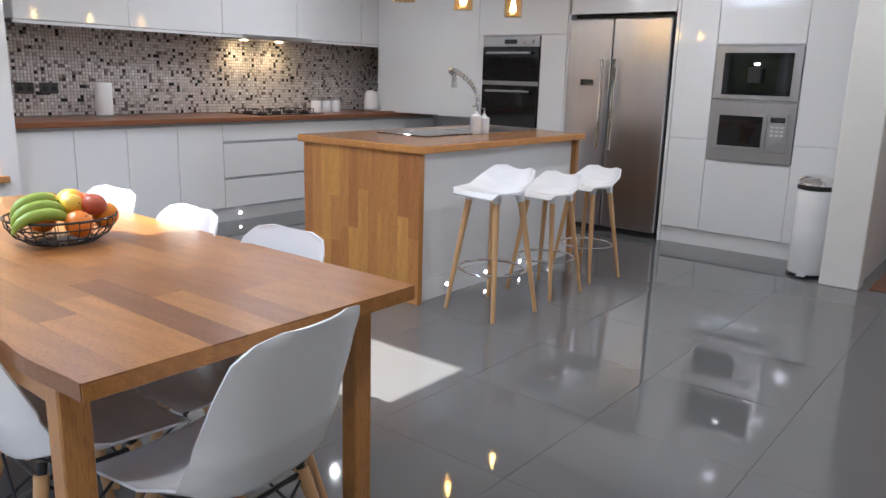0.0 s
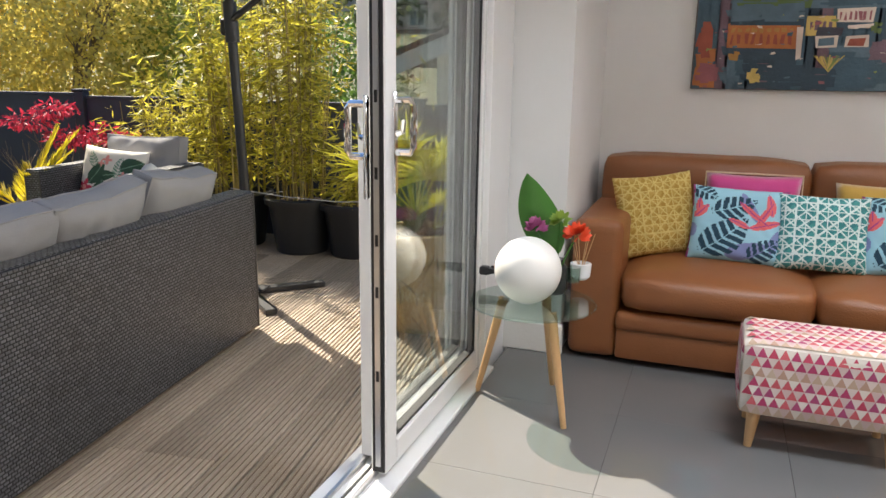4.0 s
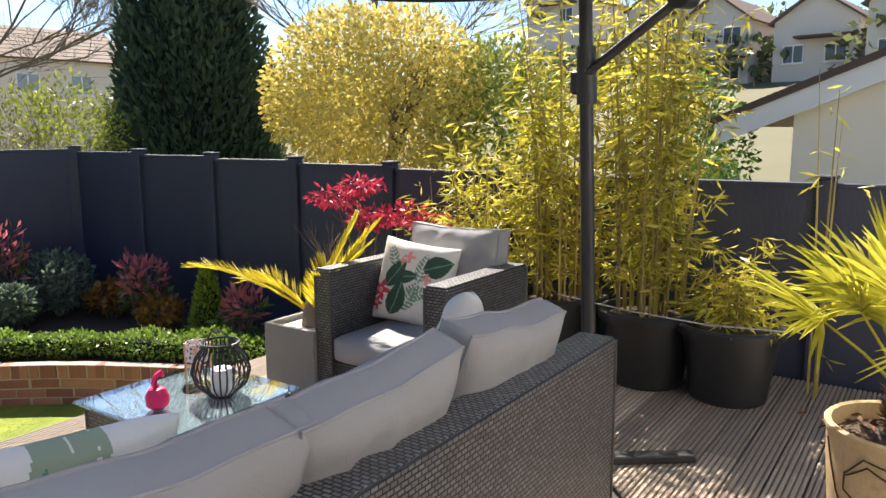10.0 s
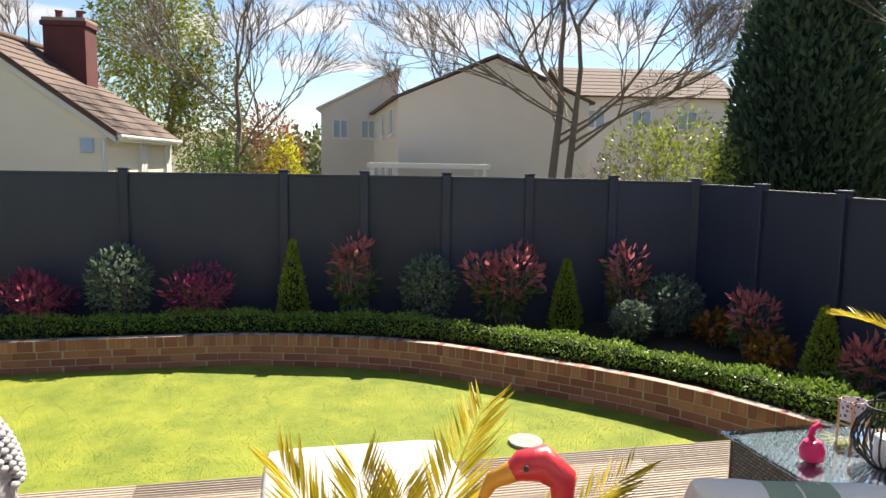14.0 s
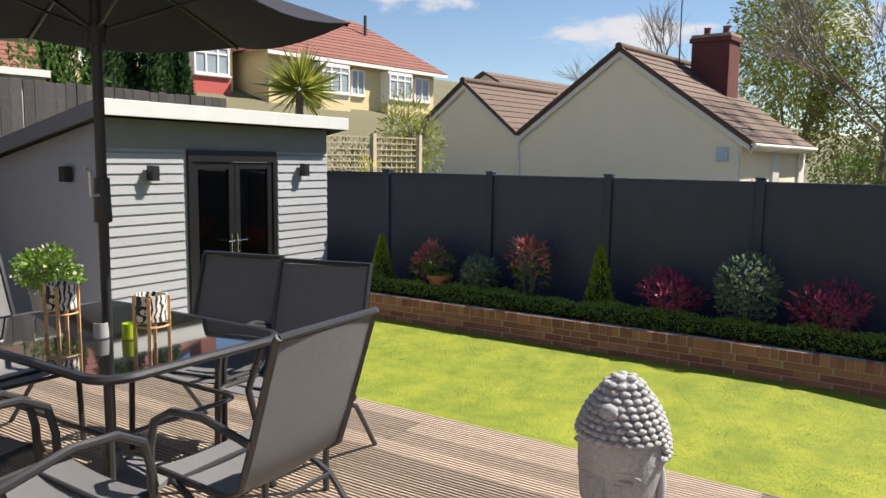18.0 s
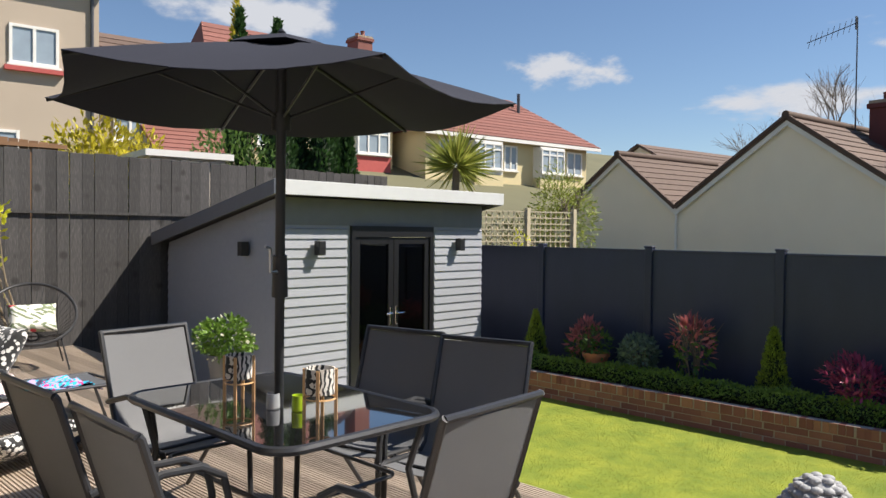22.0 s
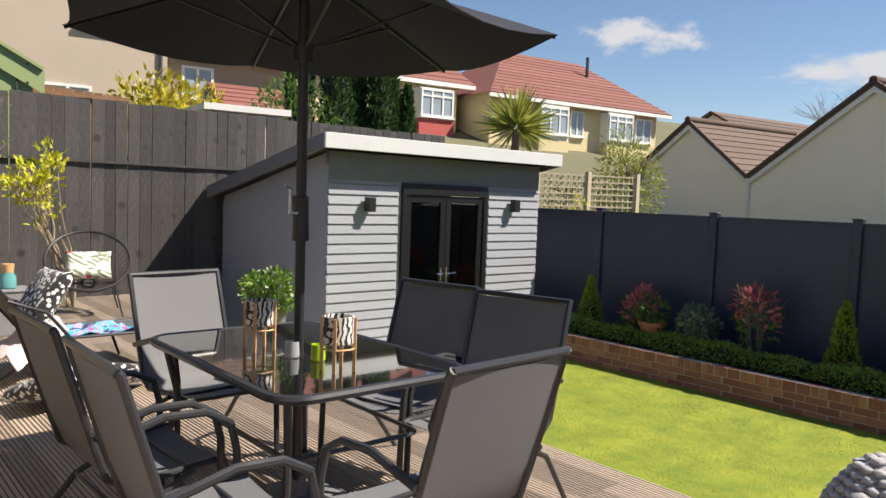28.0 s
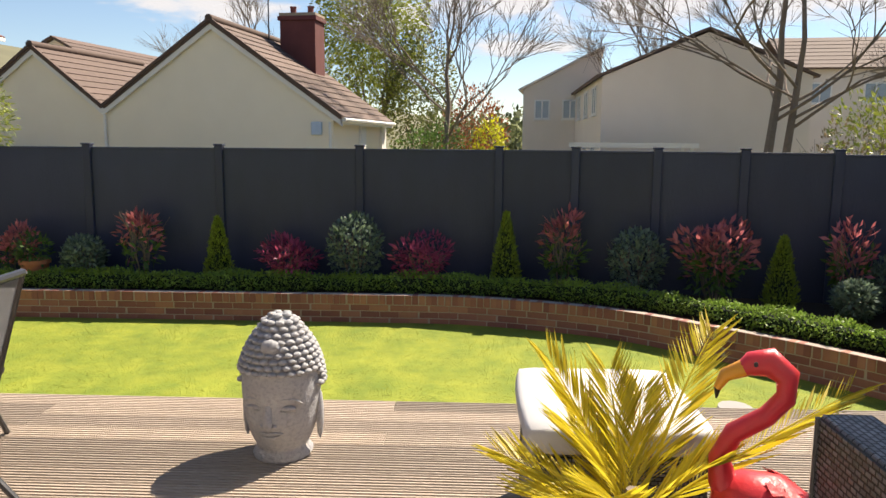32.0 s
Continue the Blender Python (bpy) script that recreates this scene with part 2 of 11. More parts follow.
def rod(bm, p0, p1, r0, r1=None, n=10):
    """A round bar that tapers from p0 to p1."""
    p0, p1 = Vector(p0), Vector(p1)
    r1 = r0 if r1 is None else r1
    w = (p1 - p0).normalized()
    u = w.orthogonal().normalized()
    v = w.cross(u)
    a, b = ring(bm, p0, u, v, r0, n), ring(bm, p1, u, v, r1, n)
    for i in range(n):
        bm.faces.new((a[i], a[(i + 1) % n], b[(i + 1) % n], b[i]))
    bm.faces.new(a[::-1]), bm.faces.new(b)
    return bm


def tube(bm, pts, r, n=8, closed=False, flat=1.0):
    """A round bar bent along points; r a number or one for each point."""
    pts = [Vector(p) for p in pts]
    k = len(pts)
    rs = r if isinstance(r, (list, tuple)) else [r] * k
    rings, u = [], None
    for i, p in enumerate(pts):
        q0 = pts[i - 1] if i or closed else p
        q1 = pts[(i + 1) % k] if i < k - 1 or closed else p
        w = (q1 - q0).normalized()
        u = w.orthogonal().normalized() if u is None else (u - w * u.dot(w)).normalized()
        rings.append(ring(bm, p, u, w.cross(u), rs[i], n, flat))
    for i in range(k if closed else k - 1):
        a, b = rings[i], rings[(i + 1) % k]
        for j in range(n):
            bm.faces.new((a[j], a[(j + 1) % n], b[(j + 1) % n], b[j]))
    if not closed:
        bm.faces.new(rings[0][::-1]), bm.faces.new(rings[-1])
    return bm


def lathe(bm, profile, n=24, c=(0, 0, 0)):
    """A turned body from (radius, height) pairs."""
    c = Vector(c)
    X, Y = Vector((1, 0, 0)), Vector((0, 1, 0))
    rings = [ring(bm, c + Vector((0, 0, z)), X, Y, max(r, 1e-4), n) for r, z in profile]
    for a, b in zip(rings, rings[1:]):
        for j in range(n):
            bm.faces.new((a[j], a[(j + 1) % n], b[(j + 1) % n], b[j]))
    bm.faces.new(rings[0][::-1]), bm.faces.new(rings[-1])
    return bm


def prism(bm, outline, z0, z1):
    """A flat outline (x, y) raised from z0 to z1."""
    a = [bm.verts.new((x, y, z0)) for x, y in outline]
    b = [bm.verts.new((x, y, z1)) for x, y in outline]
    k = len(a)
    for i in range(k):
        bm.faces.new((a[i], a[(i + 1) % k], b[(i + 1) % k], b[i]))
    bm.faces.new(a[::-1]), bm.faces.new(b)
    return bm


def pillow(bm, w, h, d, n=12, m=None, corner=0.06, sag=0.0, seed=0):
    """A stuffed cushion, w by h and d thick, standing on its lower edge in the xz plane; m places it."""
    m = m or Matrix()
    grid = {}
    for s in (-1, 1):
        for i in range(n + 1):
            for j in range(n + 1):
                a, b = 2 * i / n - 1, 2 * j / n - 1
                edge = i in (0, n) or j in (0, n)
                if edge and (0, i, j) in grid:
                    grid[s, i, j] = grid[0, i, j]
                    continue
                puff = ((1 - a ** 4) * (1 - b ** 4)) ** 0.45
                pull = 1 - corner * (1 - abs(a) ** 2) * abs(b) ** 3
                pul2 = 1 - corner * (1 - abs(b) ** 2) * abs(a) ** 3
                wob = 0.14 * noise.noise(Vector((a * 1.7 + seed, b * 1.7, s + seed * 0.3))) + 0.07 * noise.noise(Vector((a * 4.5 + seed, b * 4.5 + a * 2, s)))
                x, z = a * w / 2 * pul2, h / 2 + b * h / 2 * pull - sag * (1 - a * a) * max(b, 0)
                v = bm.verts.new(m @ Vector((x, s * d / 2 * puff * (1 + wob), z)))
                grid[s, i, j] = v
                if edge:
                    grid[0, i, j] = v
    for s in (-1, 1):
        for i in range(n):
            for j in range(n):
                q = [grid[s, i, j], grid[s, i + 1, j], grid[s, i + 1, j + 1], grid[s, i, j + 1]]
                f = bm.faces.new(q if s < 0 else q[::-1])
                f.smooth = True
    return bm


def finish(name, bm, material, smooth=False):
    me = bpy.data.meshes.new(name)
    bmesh.ops.recalc_face_normals(bm, faces=bm.faces)
    if smooth:
        for f in bm.faces:
            f.smooth = True
        cut = math.cos(radians(smooth if smooth > 1 else 40))
        for e in bm.edges:
            if len(e.link_faces) == 2 and e.link_faces[0].normal.dot(e.link_faces[1].normal) < cut:
                e.smooth = False
    bm.to_mesh(me)
    bm.free()
    for m in (material if isinstance(material, (list, tuple)) else (material,)):
        me.materials.append(m)
    return me


def part(name, bm, material, parent, label="", smooth=False, m=None):
    """One mesh object under a thing or a part."""
    ob = new(name, bm if isinstance(bm, bpy.types.Mesh) else finish(name, bm, material, smooth))
    ob.parent = parent
    if m is not None:
        ob.matrix_basis = m
    return tagged(ob, label)


def thing(name, label, category, m=None, group="", kind=""):
    ob = new(name)
    ob.empty_display_size = 0.1
    ob.matrix_basis = m or Matrix()
    return tagged(ob, label, category, group, kind)


def solid(name, bm, material, label="", category="", kind="structure", group="", smooth=False, m=None):
    ob = new(name, finish(name, bm, material, smooth))
    if m is not None:
        ob.matrix_basis = m
    return tagged(ob, label, category, group, kind)


def B():
    return bmesh.new()


def bx(*a, **k):
    return box(bmesh.new(), *a, **k)

# ---- the house: floor, walls, openings ----
# Indoors x runs into the kitchen, y towards the sofa wall. The garden is turned by eight degrees against the house.
GM = pose(0, 0, 0, 0, 0, 8.0)
DECK, LAWN, BED = -0.11, -0.76, -0.47
CEIL = 2.45


def wall(name, outline, z0, z1, material, label):
    return solid(name, prism(B(), outline, z0, z1), material, label, "wall")


solid("floor", bx(0.12, -1.6, -0.25, 9.6, 6.6, -0.012), grout, "pale grout bed under polished grey floor tiles", "floor")
wall("wall_sofa", ((0.29, 5.86), (2.52, 5.86), (2.52, 6.1), (0.29, 6.1)), -0.1, CEIL, white_wall, "white painted wall behind the sofa")
wall("wall_pier", ((-0.16, 4.93), (0.29, 4.93), (0.29, 6.1), (-0.16, 6.1)), -0.1, CEIL, white_wall, "white painted pier beside the patio door")
wall("wall_mosaic", ((3.24, 6.22), (7.75, 6.22), (7.75, 6.45), (3.24, 6.45)), -0.1, CEIL, white_wall, "white kitchen wall behind the worktop")
wall("wall_fridge", ((7.75, -1.6), (8.0, -1.6), (8.0, 6.45), (7.75, 6.45)), -0.1, CEIL, white_wall, "white kitchen wall behind the tall units")
wall("wall_back", ((0.4, -1.75), (8.0, -1.75), (8.0, -1.6), (0.4, -1.6)), -0.1, CEIL, white_wall, "plain white wall that closes the room")
# doorway beside the tall units, with a hall beyond
wall("wall_doorway", ((6.55, 0.98), (7.75, 0.98), (7.75, 1.16), (6.55, 1.16)), -0.1, CEIL, white_wall, "white wall end beside the hall doorway")
# ceiling with one roof light
RL = (0.98, 3.23, 1.98, 4.02)
bm = B()
for a in ((0.0, -1.75, 8.0, RL[1]), (0.0, RL[3], 8.0, 6.45), (0.0, RL[1], RL[0], RL[3]), (RL[2], RL[1], 8.0, RL[3])):
    box(bm, a[0] - 0.35 if a[0] == 0 else a[0], a[1], CEIL, a[2], a[3], CEIL + 0.12)
solid("ceiling", bm, ceiling_paint, "plain white ceiling with a roof light", "ceiling")
# the alcove wall between sofa and kitchen, with two lit niches
bm = B()
NX0, NX1 = 2.70, 3.12
for z0, z1 in ((-0.1, 0.53), (1.245, 1.45), (2.2, CEIL)):
    box(bm, 2.52, 5.45, z0, 3.24, 5.62, z1)
for z0, z1 in ((0.53, 1.245), (1.45, 2.2)):
    box(bm, 2.52, 5.45, z0, NX0, 5.62, z1)
    box(bm, NX1, 5.45, z0, 3.24, 5.62, z1)
box(bm, 2.52, 5.62, -0.1, 3.24, 6.45, 0.53)
box(bm, 2.52, 5.86, 0.53, 3.24, 6.45, CEIL)
for z0, z1 in ((1.245, 1.45), (2.2, CEIL)):
    box(bm, 2.52, 5.62, z0, 3.24, 5.86, z1)
for z0, z1 in ((0.53, 1.245), (1.45, 2.2)):
    box(bm, 2.52, 5.62, z0, NX0, 5.86, z1)
    box(bm, NX1, 5.62, z0, 3.24, 5.86, z1)
solid("wall_niche", bm, white_wall, "white chimney breast with two lit niches", "wall")
# house wall along the garden: the stretch south of the patio door
solid("wall_garden", bx(0.29, -4.1, -0.9, 0.53, 0.42, 2.75), pebble, "pale pebble-dashed outer house wall", "wall", m=GM)
solid("wall_return", bx(-0.035, 0.34, -0.3, 0.45, 0.55, 2.75), white_wall, "white wall return beside the patio door", "wall")
solid("wall_corner", bx(-0.04, 0.30, -0.3, 0.2, 0.338, 2.75), pebble, "pebble-dashed face of the wall return", "wall")
solid("wall_over_door", bx(-0.16, 0.55, 2.12, 0.1, 4.93, 2.75), white_wall, "white wall above the patio door", "wall")
solid("baseboard", bx(0.0, 4.905, 0.0, 0.305, 4.93, 0.14, bevel=0.004), white_trim, "white skirting board along the pier", "skirting")
solid("baseboard", bx(0.29, 5.835, 0.0, 2.52, 5.86, 0.14, bevel=0.004), white_trim, "white skirting board behind the sofa", "skirting")

# ---- garden ground ----
def ground_z(x, y):
    """The land: level round the garden, rising to the south and, further off, to the north."""
    s = min(max((-9.6 - y) * 0.30, 0), 9.0)
    n = min(max((y - 24) * 0.16, 0), 13.0)
    return -0.9 + s + n


bm = B()
gx = [-600, -300, -160, -100, -70, -50, -35, -25, -15, -5, 5, 20, 60, 200, 600]
gy = [-600, -300, -120, -60, -39.6, -30, -20, -12, -9.6, 0, 12, 24, 40, 60, 80, 105.3, 160, 300, 600]
gv = [[bm.verts.new((x, y, ground_z(x, y))) for y in gy] for x in gx]
for i in range(len(gx) - 1):
    for j in range(len(gy) - 1):
        bm.faces.new((gv[i][j], gv[i + 1][j], gv[i + 1][j + 1], gv[i][j + 1]))
solid("ground", bm, mat("rough_ground", (0.13, 0.125, 0.07), 0.95, var=0.3, scale=0.2, fine=3, bump=0.3), "rough green ground beyond the garden", "ground")
solid("lawn", prism(B(), ((-8.3, -4.9), (-3.3, -4.9), (-3.3, 6.6), (-8.3, 6.6)), -0.88, LAWN), grass_ground, "bright sunlit mown lawn", "lawn", m=GM)
solid("flower_bed", prism(B(), ((-8.85, -5.2), (-7.95, -5.2), (-7.95, 1.0), (-7.9, 2.4), (-7.35, 4.0), (-6.3, 5.2), (-5.0, 6.1), (-3.3, 6.6), (0.8, 6.9), (0.8, 7.6), (-7.6, 7.4), (-8.85, 2.65)), -0.86, BED), soil, "dark soil of the raised bed", "flower bed", m=GM)
solid("paving", bx(-8.4, -7.65, -0.88, -3.5, -4.35, -0.66), mat("pale_concrete", (0.50, 0.48, 0.45), 0.9, var=0.1, bump=0.3), "pale concrete slab at the garden room", "paving", m=GM)
# deck fascia, and a solid block coloured as the shade below the boards
solid("deck_base", prism(B(), ((-3.42, -7.68), (1.0, -7.68), (1.0, -4.2), (0.26, -4.2), (0.26, 0.2), (-0.1, 0.4), (0.5, 4.9), (0.85, 7.5), (-3.42, 7.5)), -0.86, DECK - 0.03), deck_shade, "solid dark block coloured as the shaded space under the raised deck", "deck", m=GM)
solid("deck_fascia", bx(-3.46, -7.6, -0.84, -3.42, 7.5, DECK - 0.028), deck_wood, "brown timber fascia along the deck edge", "deck", m=GM)

# house wall by the deck: smooth stretch with a window, eaves and gutter
eaves = thing("eaves", "white soffit and black gutter under the house eaves", "eaves", GM @ Matrix.Translation((0.03, 0, 0)), kind="structure")
part("soffit", bx(0.0, -4.25, 2.03, 0.258, -0.95, 2.06), white_trim, eaves)
part("fascia", bx(-0.03, -4.25, 2.0, -0.001, -0.95, 2.2), white_trim, eaves)
part("gutter", tube(B(), [(-0.09, -4.3, 2.12), (-0.09, -0.9, 2.12)], 0.055, 10), MATS["black_plastic"] if "black_plastic" in MATS else black_plastic, eaves, smooth=True)
for v in (-4.0, -3.2, -2.4, -1.6):
    part("gutter_bracket", bx(-0.15, v - 0.02, 2.05, -0.03, v + 0.02, 2.14), black_plastic, eaves)
smooth_cream = mat("smooth_cream_render", (0.46, 0.38, 0.24), 0.85, var=0.08, scale=2, fine=60, bump=0.15)
part("wall_facing", bx(0.235, -4.12, -0.02, 0.259, -2.5, 2.02), smooth_cream, eaves)
part("wall_facing", bx(0.235, -2.5, -0.02, 0.259, -1.72, 0.82), smooth_cream, eaves)
part("brick_plinth", bx(0.225, -4.13, -0.11, 0.262, -1.6, -0.022), brick_red, eaves)
w1 = thing("window_1", "white framed window in the house wall by the deck", "window", GM @ Matrix.Translation((0.03, 0, 0)), kind="structure")
for a in ((-2.5, -2.43, 0.84, 1.9), (-1.79, -1.72, 0.84, 1.9), (-2.14, -2.08, 0.9, 1.84)):
    part("window_frame", bx(0.225, a[0], a[2], 0.26, a[1], a[3], bevel=0.004), upvc, w1)
for z in (0.84, 1.83):
    part("window_frame", bx(0.226, -2.43, z, 0.26, -1.79, z + 0.06, bevel=0.004), upvc, w1)
part("pane", bx(0.245, -2.44, 0.89, 0.258, -1.78, 1.84), black_glass, w1)
part("window_sill", bx(0.12, -2.56, 0.775, 0.26, -1.66, 0.832, bevel=0.008), upvc, w1)
part("lintel", bx(0.21, -2.55, 1.905, 0.26, -1.6, 2.02), black_plastic, w1)

# ---- fences ----
def fence_bay(parent, p0, p1, z0, z1, z_low, boards):
    """Feather-edge boards between two posts with a top rail."""
    p0, p1 = Vector((*p0, 0)), Vector((*p1, 0))
    d = (p1 - p0)
    w = d.length
    m = Matrix.Translation(p0) @ Matrix.Rotation(math.atan2(d.y, d.x), 4, "Z")
    bm = B()
    box(bm, 0.0, -0.018, z0, w, 0.006, z1 - 0.02)
    part("panel", bm, fence_dark, parent, m=m)
    bm = B()
    box(bm, 0.0, -0.035, z1 - 0.09, w, -0.019, z1 - 0.03, bevel=0.003)
    box(bm, 0.0, -0.05, z1 - 0.028, w, 0.02, z1, bevel=0.003)
    part("top_rail", bm, fence_dark, parent, m=m)


def fence_post(parent, p, z0, z1, a, cap=True):
    bm = B()
    box(bm, -0.05, -0.05, z0, 0.05, 0.05, z1, bevel=0.006)
    if cap:
        box(bm, -0.06, -0.06, z1, 0.06, 0.06, z1 + 0.022, bevel=0.006)
    part("post", bm, fence_dark, parent, m=Matrix.Translation((*p, 0)) @ Matrix.Rotation(a, 4, "Z"))


garden_fence = thing("garden_fence", "blue-black painted timber panel fence behind the flower bed", "fence", GM, kind="structure")
line = [(-8.85, -7.72), (-8.85, -6.05), (-8.85, -4.28), (-8.85, -2.53), (-8.85, -0.85), (-8.85, 0.92), (-8.85, 2.65)]
line += [(-8.85 + 1.25 * i / 5, 2.65 + 4.55 * i / 5) for i in range(1, 6)]
line += [(-7.6 + 3.0 * i / 3, 7.2 + 0.3 * i / 3) for i in range(1, 4)]
line += [(-4.6 + 1.05 * i, 7.5 + 0.02 * i) for i in range(1, 8)]
def fence_top(i):
    return 1.19 - 0.15 * min(1, max(0, (i - 10) / 6))


for i, p in enumerate(line):
    q = line[min(i + 1, len(line) - 1)]
    o = line[max(i - 1, 0)]
    fence_post(garden_fence, p, -0.86, fence_top(i) + 0.025, math.atan2(q[1] - o[1], q[0] - o[0]))
    if i < len(line) - 1:
        fence_bay(garden_fence, q, p, -0.6, fence_top(i + 0.5), -0.6, 0)
# small pale discs scattered over the fence panels
dot_me = finish("fence_stud", rod(B(), (0, 0, 0), (0, -0.006, 0), 0.009, n=8), mat("pale_dot", (0.8, 0.8, 0.78), 0.4))
rng = random.Random(14)
for i in range(3, 15):
    for k in range(2):
        a, b = Vector(line[i]), Vector(line[i + 1])
        p = a.lerp(b, rng.uniform(0.15, 0.85))
        d = a - b
        part("fence_stud", dot_me, None, garden_fence, m=Matrix.Translation((p.x, p.y, rng.choice((0.35, 0.62, 0.8)) + rng.uniform(-0.06, 0.06))) @ Matrix.Rotation(math.atan2(d.y, d.x), 4, "Z") @ Matrix.Translation((0, -0.019, 0)))
tall_fence = thing("tall_fence", "tall black-stained close-board fence, weathered and knotty", "fence", GM, kind="structure")
rng = random.Random(4)
board_mesh = [finish("board", bx(0, -0.012, -0.3, 0.148, 0.012, 2.37 + dz, bevel=0.002), fence_black) for dz in (-0.01, 0.0, 0.006)]
x = 1.1
while x > -8.8:
    part("board", rng.choice(board_mesh), None, tall_fence, m=Matrix.Translation((x - 0.15, -7.72 + rng.uniform(-0.004, 0.004), 0)) @ Matrix.Rotation(radians(rng.uniform(-0.3, 0.3)), 4, "Y"))
    x -= 0.15
part("rail", bx(-8.8, -7.71, 1.575, 1.1, -7.67, 1.61), fence_black, tall_fence)

# ---- the grey garden room ----
shed = thing("garden_room", "grey clad timber garden room with black glazed doors", "shed", GM)
SU0, SU1, SV0, SV1, SZ = -4.67, -8.17, -4.9, -7.6, -0.62
DU0, DU1, DZ = -5.71, -7.135, 1.46
bm = B()
box(bm, SU1 + 0.03, SV1, SZ, SU0 - 0.03, SV1 + 0.05, 1.15)
part("back_wall", bm, shed_grey, shed)
part("side_wall", prism(B(), ((SU1, SV1), (SU1 + 0.06, SV1), (SU1 + 0.06, SV0 - 0.03), (SU1, SV0 - 0.03)), SZ, 1.15), shed_grey, shed)


def lap(bm, a, b, z, h, t, out):
    """One lap board between plan points a and b: its foot stands proud."""
    a, b, o = Vector((*a, 0)), Vector((*b, 0)), Vector((*out, 0))
    v = []
    for p in (a, b):
        for off, zz in ((0, z), (t, z), (t * 0.25, z + h), (0, z + h)):
            v.append(bm.verts.new(p + o * off + Vector((0, 0, zz))))
    for i in range(4):
        bm.faces.new((v[i], v[(i + 1) % 4], v[4 + (i + 1) % 4], v[4 + i]))
    bm.faces.new((v[3], v[2], v[1], v[0])), bm.faces.new((v[4], v[5], v[6], v[7]))


def laps(parent, a, b, z0, z1, h, out, top=None):
    z = z0
    while z < z1:
        bm = B()
        lap(bm, a, b, z, min(h, z1 - z) + 0.004, 0.024, out)
        part("cladding_board", bm, shed_grey, parent)
        z += h


part("front_frame", bx(SU1, SV0 - 0.06, SZ, DU1, SV0, 1.6), shed_grey, shed)
part("front_frame", bx(DU0, SV0 - 0.06, SZ, SU0, SV0, 1.6), shed_grey, shed)
# Darker grey here paints the shade of the roof overhang onto the header.
part("front_header", bx(SU1, SV0 - 0.06, DZ, SU0, SV0 + 0.012, 1.78), mat("grey_header_shade", (0.16, 0.165, 0.18), 0.6), shed)
laps(shed, (SU0, SV0), (DU0 + 0.05, SV0), SZ, 1.42, 0.113, (0, 1))
laps(shed, (DU1 - 0.05, SV0), (SU1, SV0), SZ, 1.42, 0.113, (0, 1))
bm = B()
v = [bm.verts.new((SU0 - d, y, z)) for d in (0, 0.05) for y, z in ((SV0, SZ), (SV0, 1.77), (SV1, 1.21), (SV1, SZ))]
for f in ((0, 1, 2, 3), (7, 6, 5, 4), (0, 4, 5, 1), (1, 5, 6, 2), (2, 6, 7, 3), (3, 7, 4, 0)):
    bm.faces.new([v[i] for i in f])
part("side_wall", bm, shed_grey, shed)
bm = B()
for k in range(20):
    z = SZ + 0.118 * k
    yend = SV1 if z < 1.08 else SV1 + (z - 1.08) / 0.56 * (SV0 - SV1)
    if yend < SV0 - 0.1 and z < 1.62:
        lap(bm, (SU0, SV0), (SU0, yend), z, 0.12, 0.02, (1, 0))
part("side_cladding", bm, shed_grey, shed)
# mono-pitch roof with fascias
bm = B()
y0, y1, za, zb = SV0 + 0.25, SV1 - 0.08, 1.855, 1.235
v = [bm.verts.new((x, y, z + dz)) for dz in (0, 0.1) for x, y, z in ((SU0 + 0.19, y0, za), (SU1 - 0.15, y0, za), (SU1 - 0.15, y1, zb), (SU0 + 0.19, y1, zb))]
for f in ((3, 2, 1, 0), (4, 5, 6, 7), (0, 1, 5, 4), (1, 2, 6, 5), (2, 3, 7, 6), (3, 0, 4, 7)):
    bm.faces.new([v[i] for i in f])
part("roof", bm, mat("dark_roof_felt", (0.06, 0.06, 0.065), 0.9, bump=0.4), shed)
part("fascia", bx(SU1 - 0.18, y0, za - 0.062, SU0 + 0.22, y0 + 0.03, za + 0.105, bevel=0.004), shed_fascia, shed)
for x in (SU0 + 0.19, SU1 - 0.18):
    bm = B()
    v = [bm.verts.new((x + d, y, z + dz)) for d in (0, 0.03) for y, z, dz in ((y0, za, -0.062), (y0, za, 0.105), (y1, zb, 0.105), (y1, zb, -0.062))]
    for f in ((0, 1, 2, 3), (7, 6, 5, 4), (0, 4, 5, 1), (1, 5, 6, 2), (2, 6, 7, 3), (3, 7, 4, 0)):
        bm.faces.new([v[i] for i in f])
    part("side_fascia", bm, mat("grey_side_fascia", (0.13, 0.13, 0.14), 0.6), shed)
# black French doors
anthracite = mat("anthracite_frame", (0.012, 0.012, 0.014), 0.35, var=0.05, bump=0.0)
dark_glass = glass_mat("shed_glass", (0.55, 0.58, 0.58), 0.10)
fr = part("door_frame", B(), anthracite, shed)
bm = B()
box(bm, DU1, SV0 - 0.06, SZ, DU1 + 0.06, SV0 + 0.045, DZ)
box(bm, DU0 - 0.06, SV0 - 0.06, SZ, DU0, SV0 + 0.045, DZ)
box(bm, DU1 + 0.06, SV0 - 0.06, DZ - 0.14, DU0 - 0.06, SV0 + 0.045, DZ)
box(bm, DU1 + 0.06, SV0 - 0.06, SZ, DU0 - 0.06, SV0 + 0.045, SZ + 0.06)
bm.to_mesh(fr.data)
mid = (DU0 + DU1) / 2
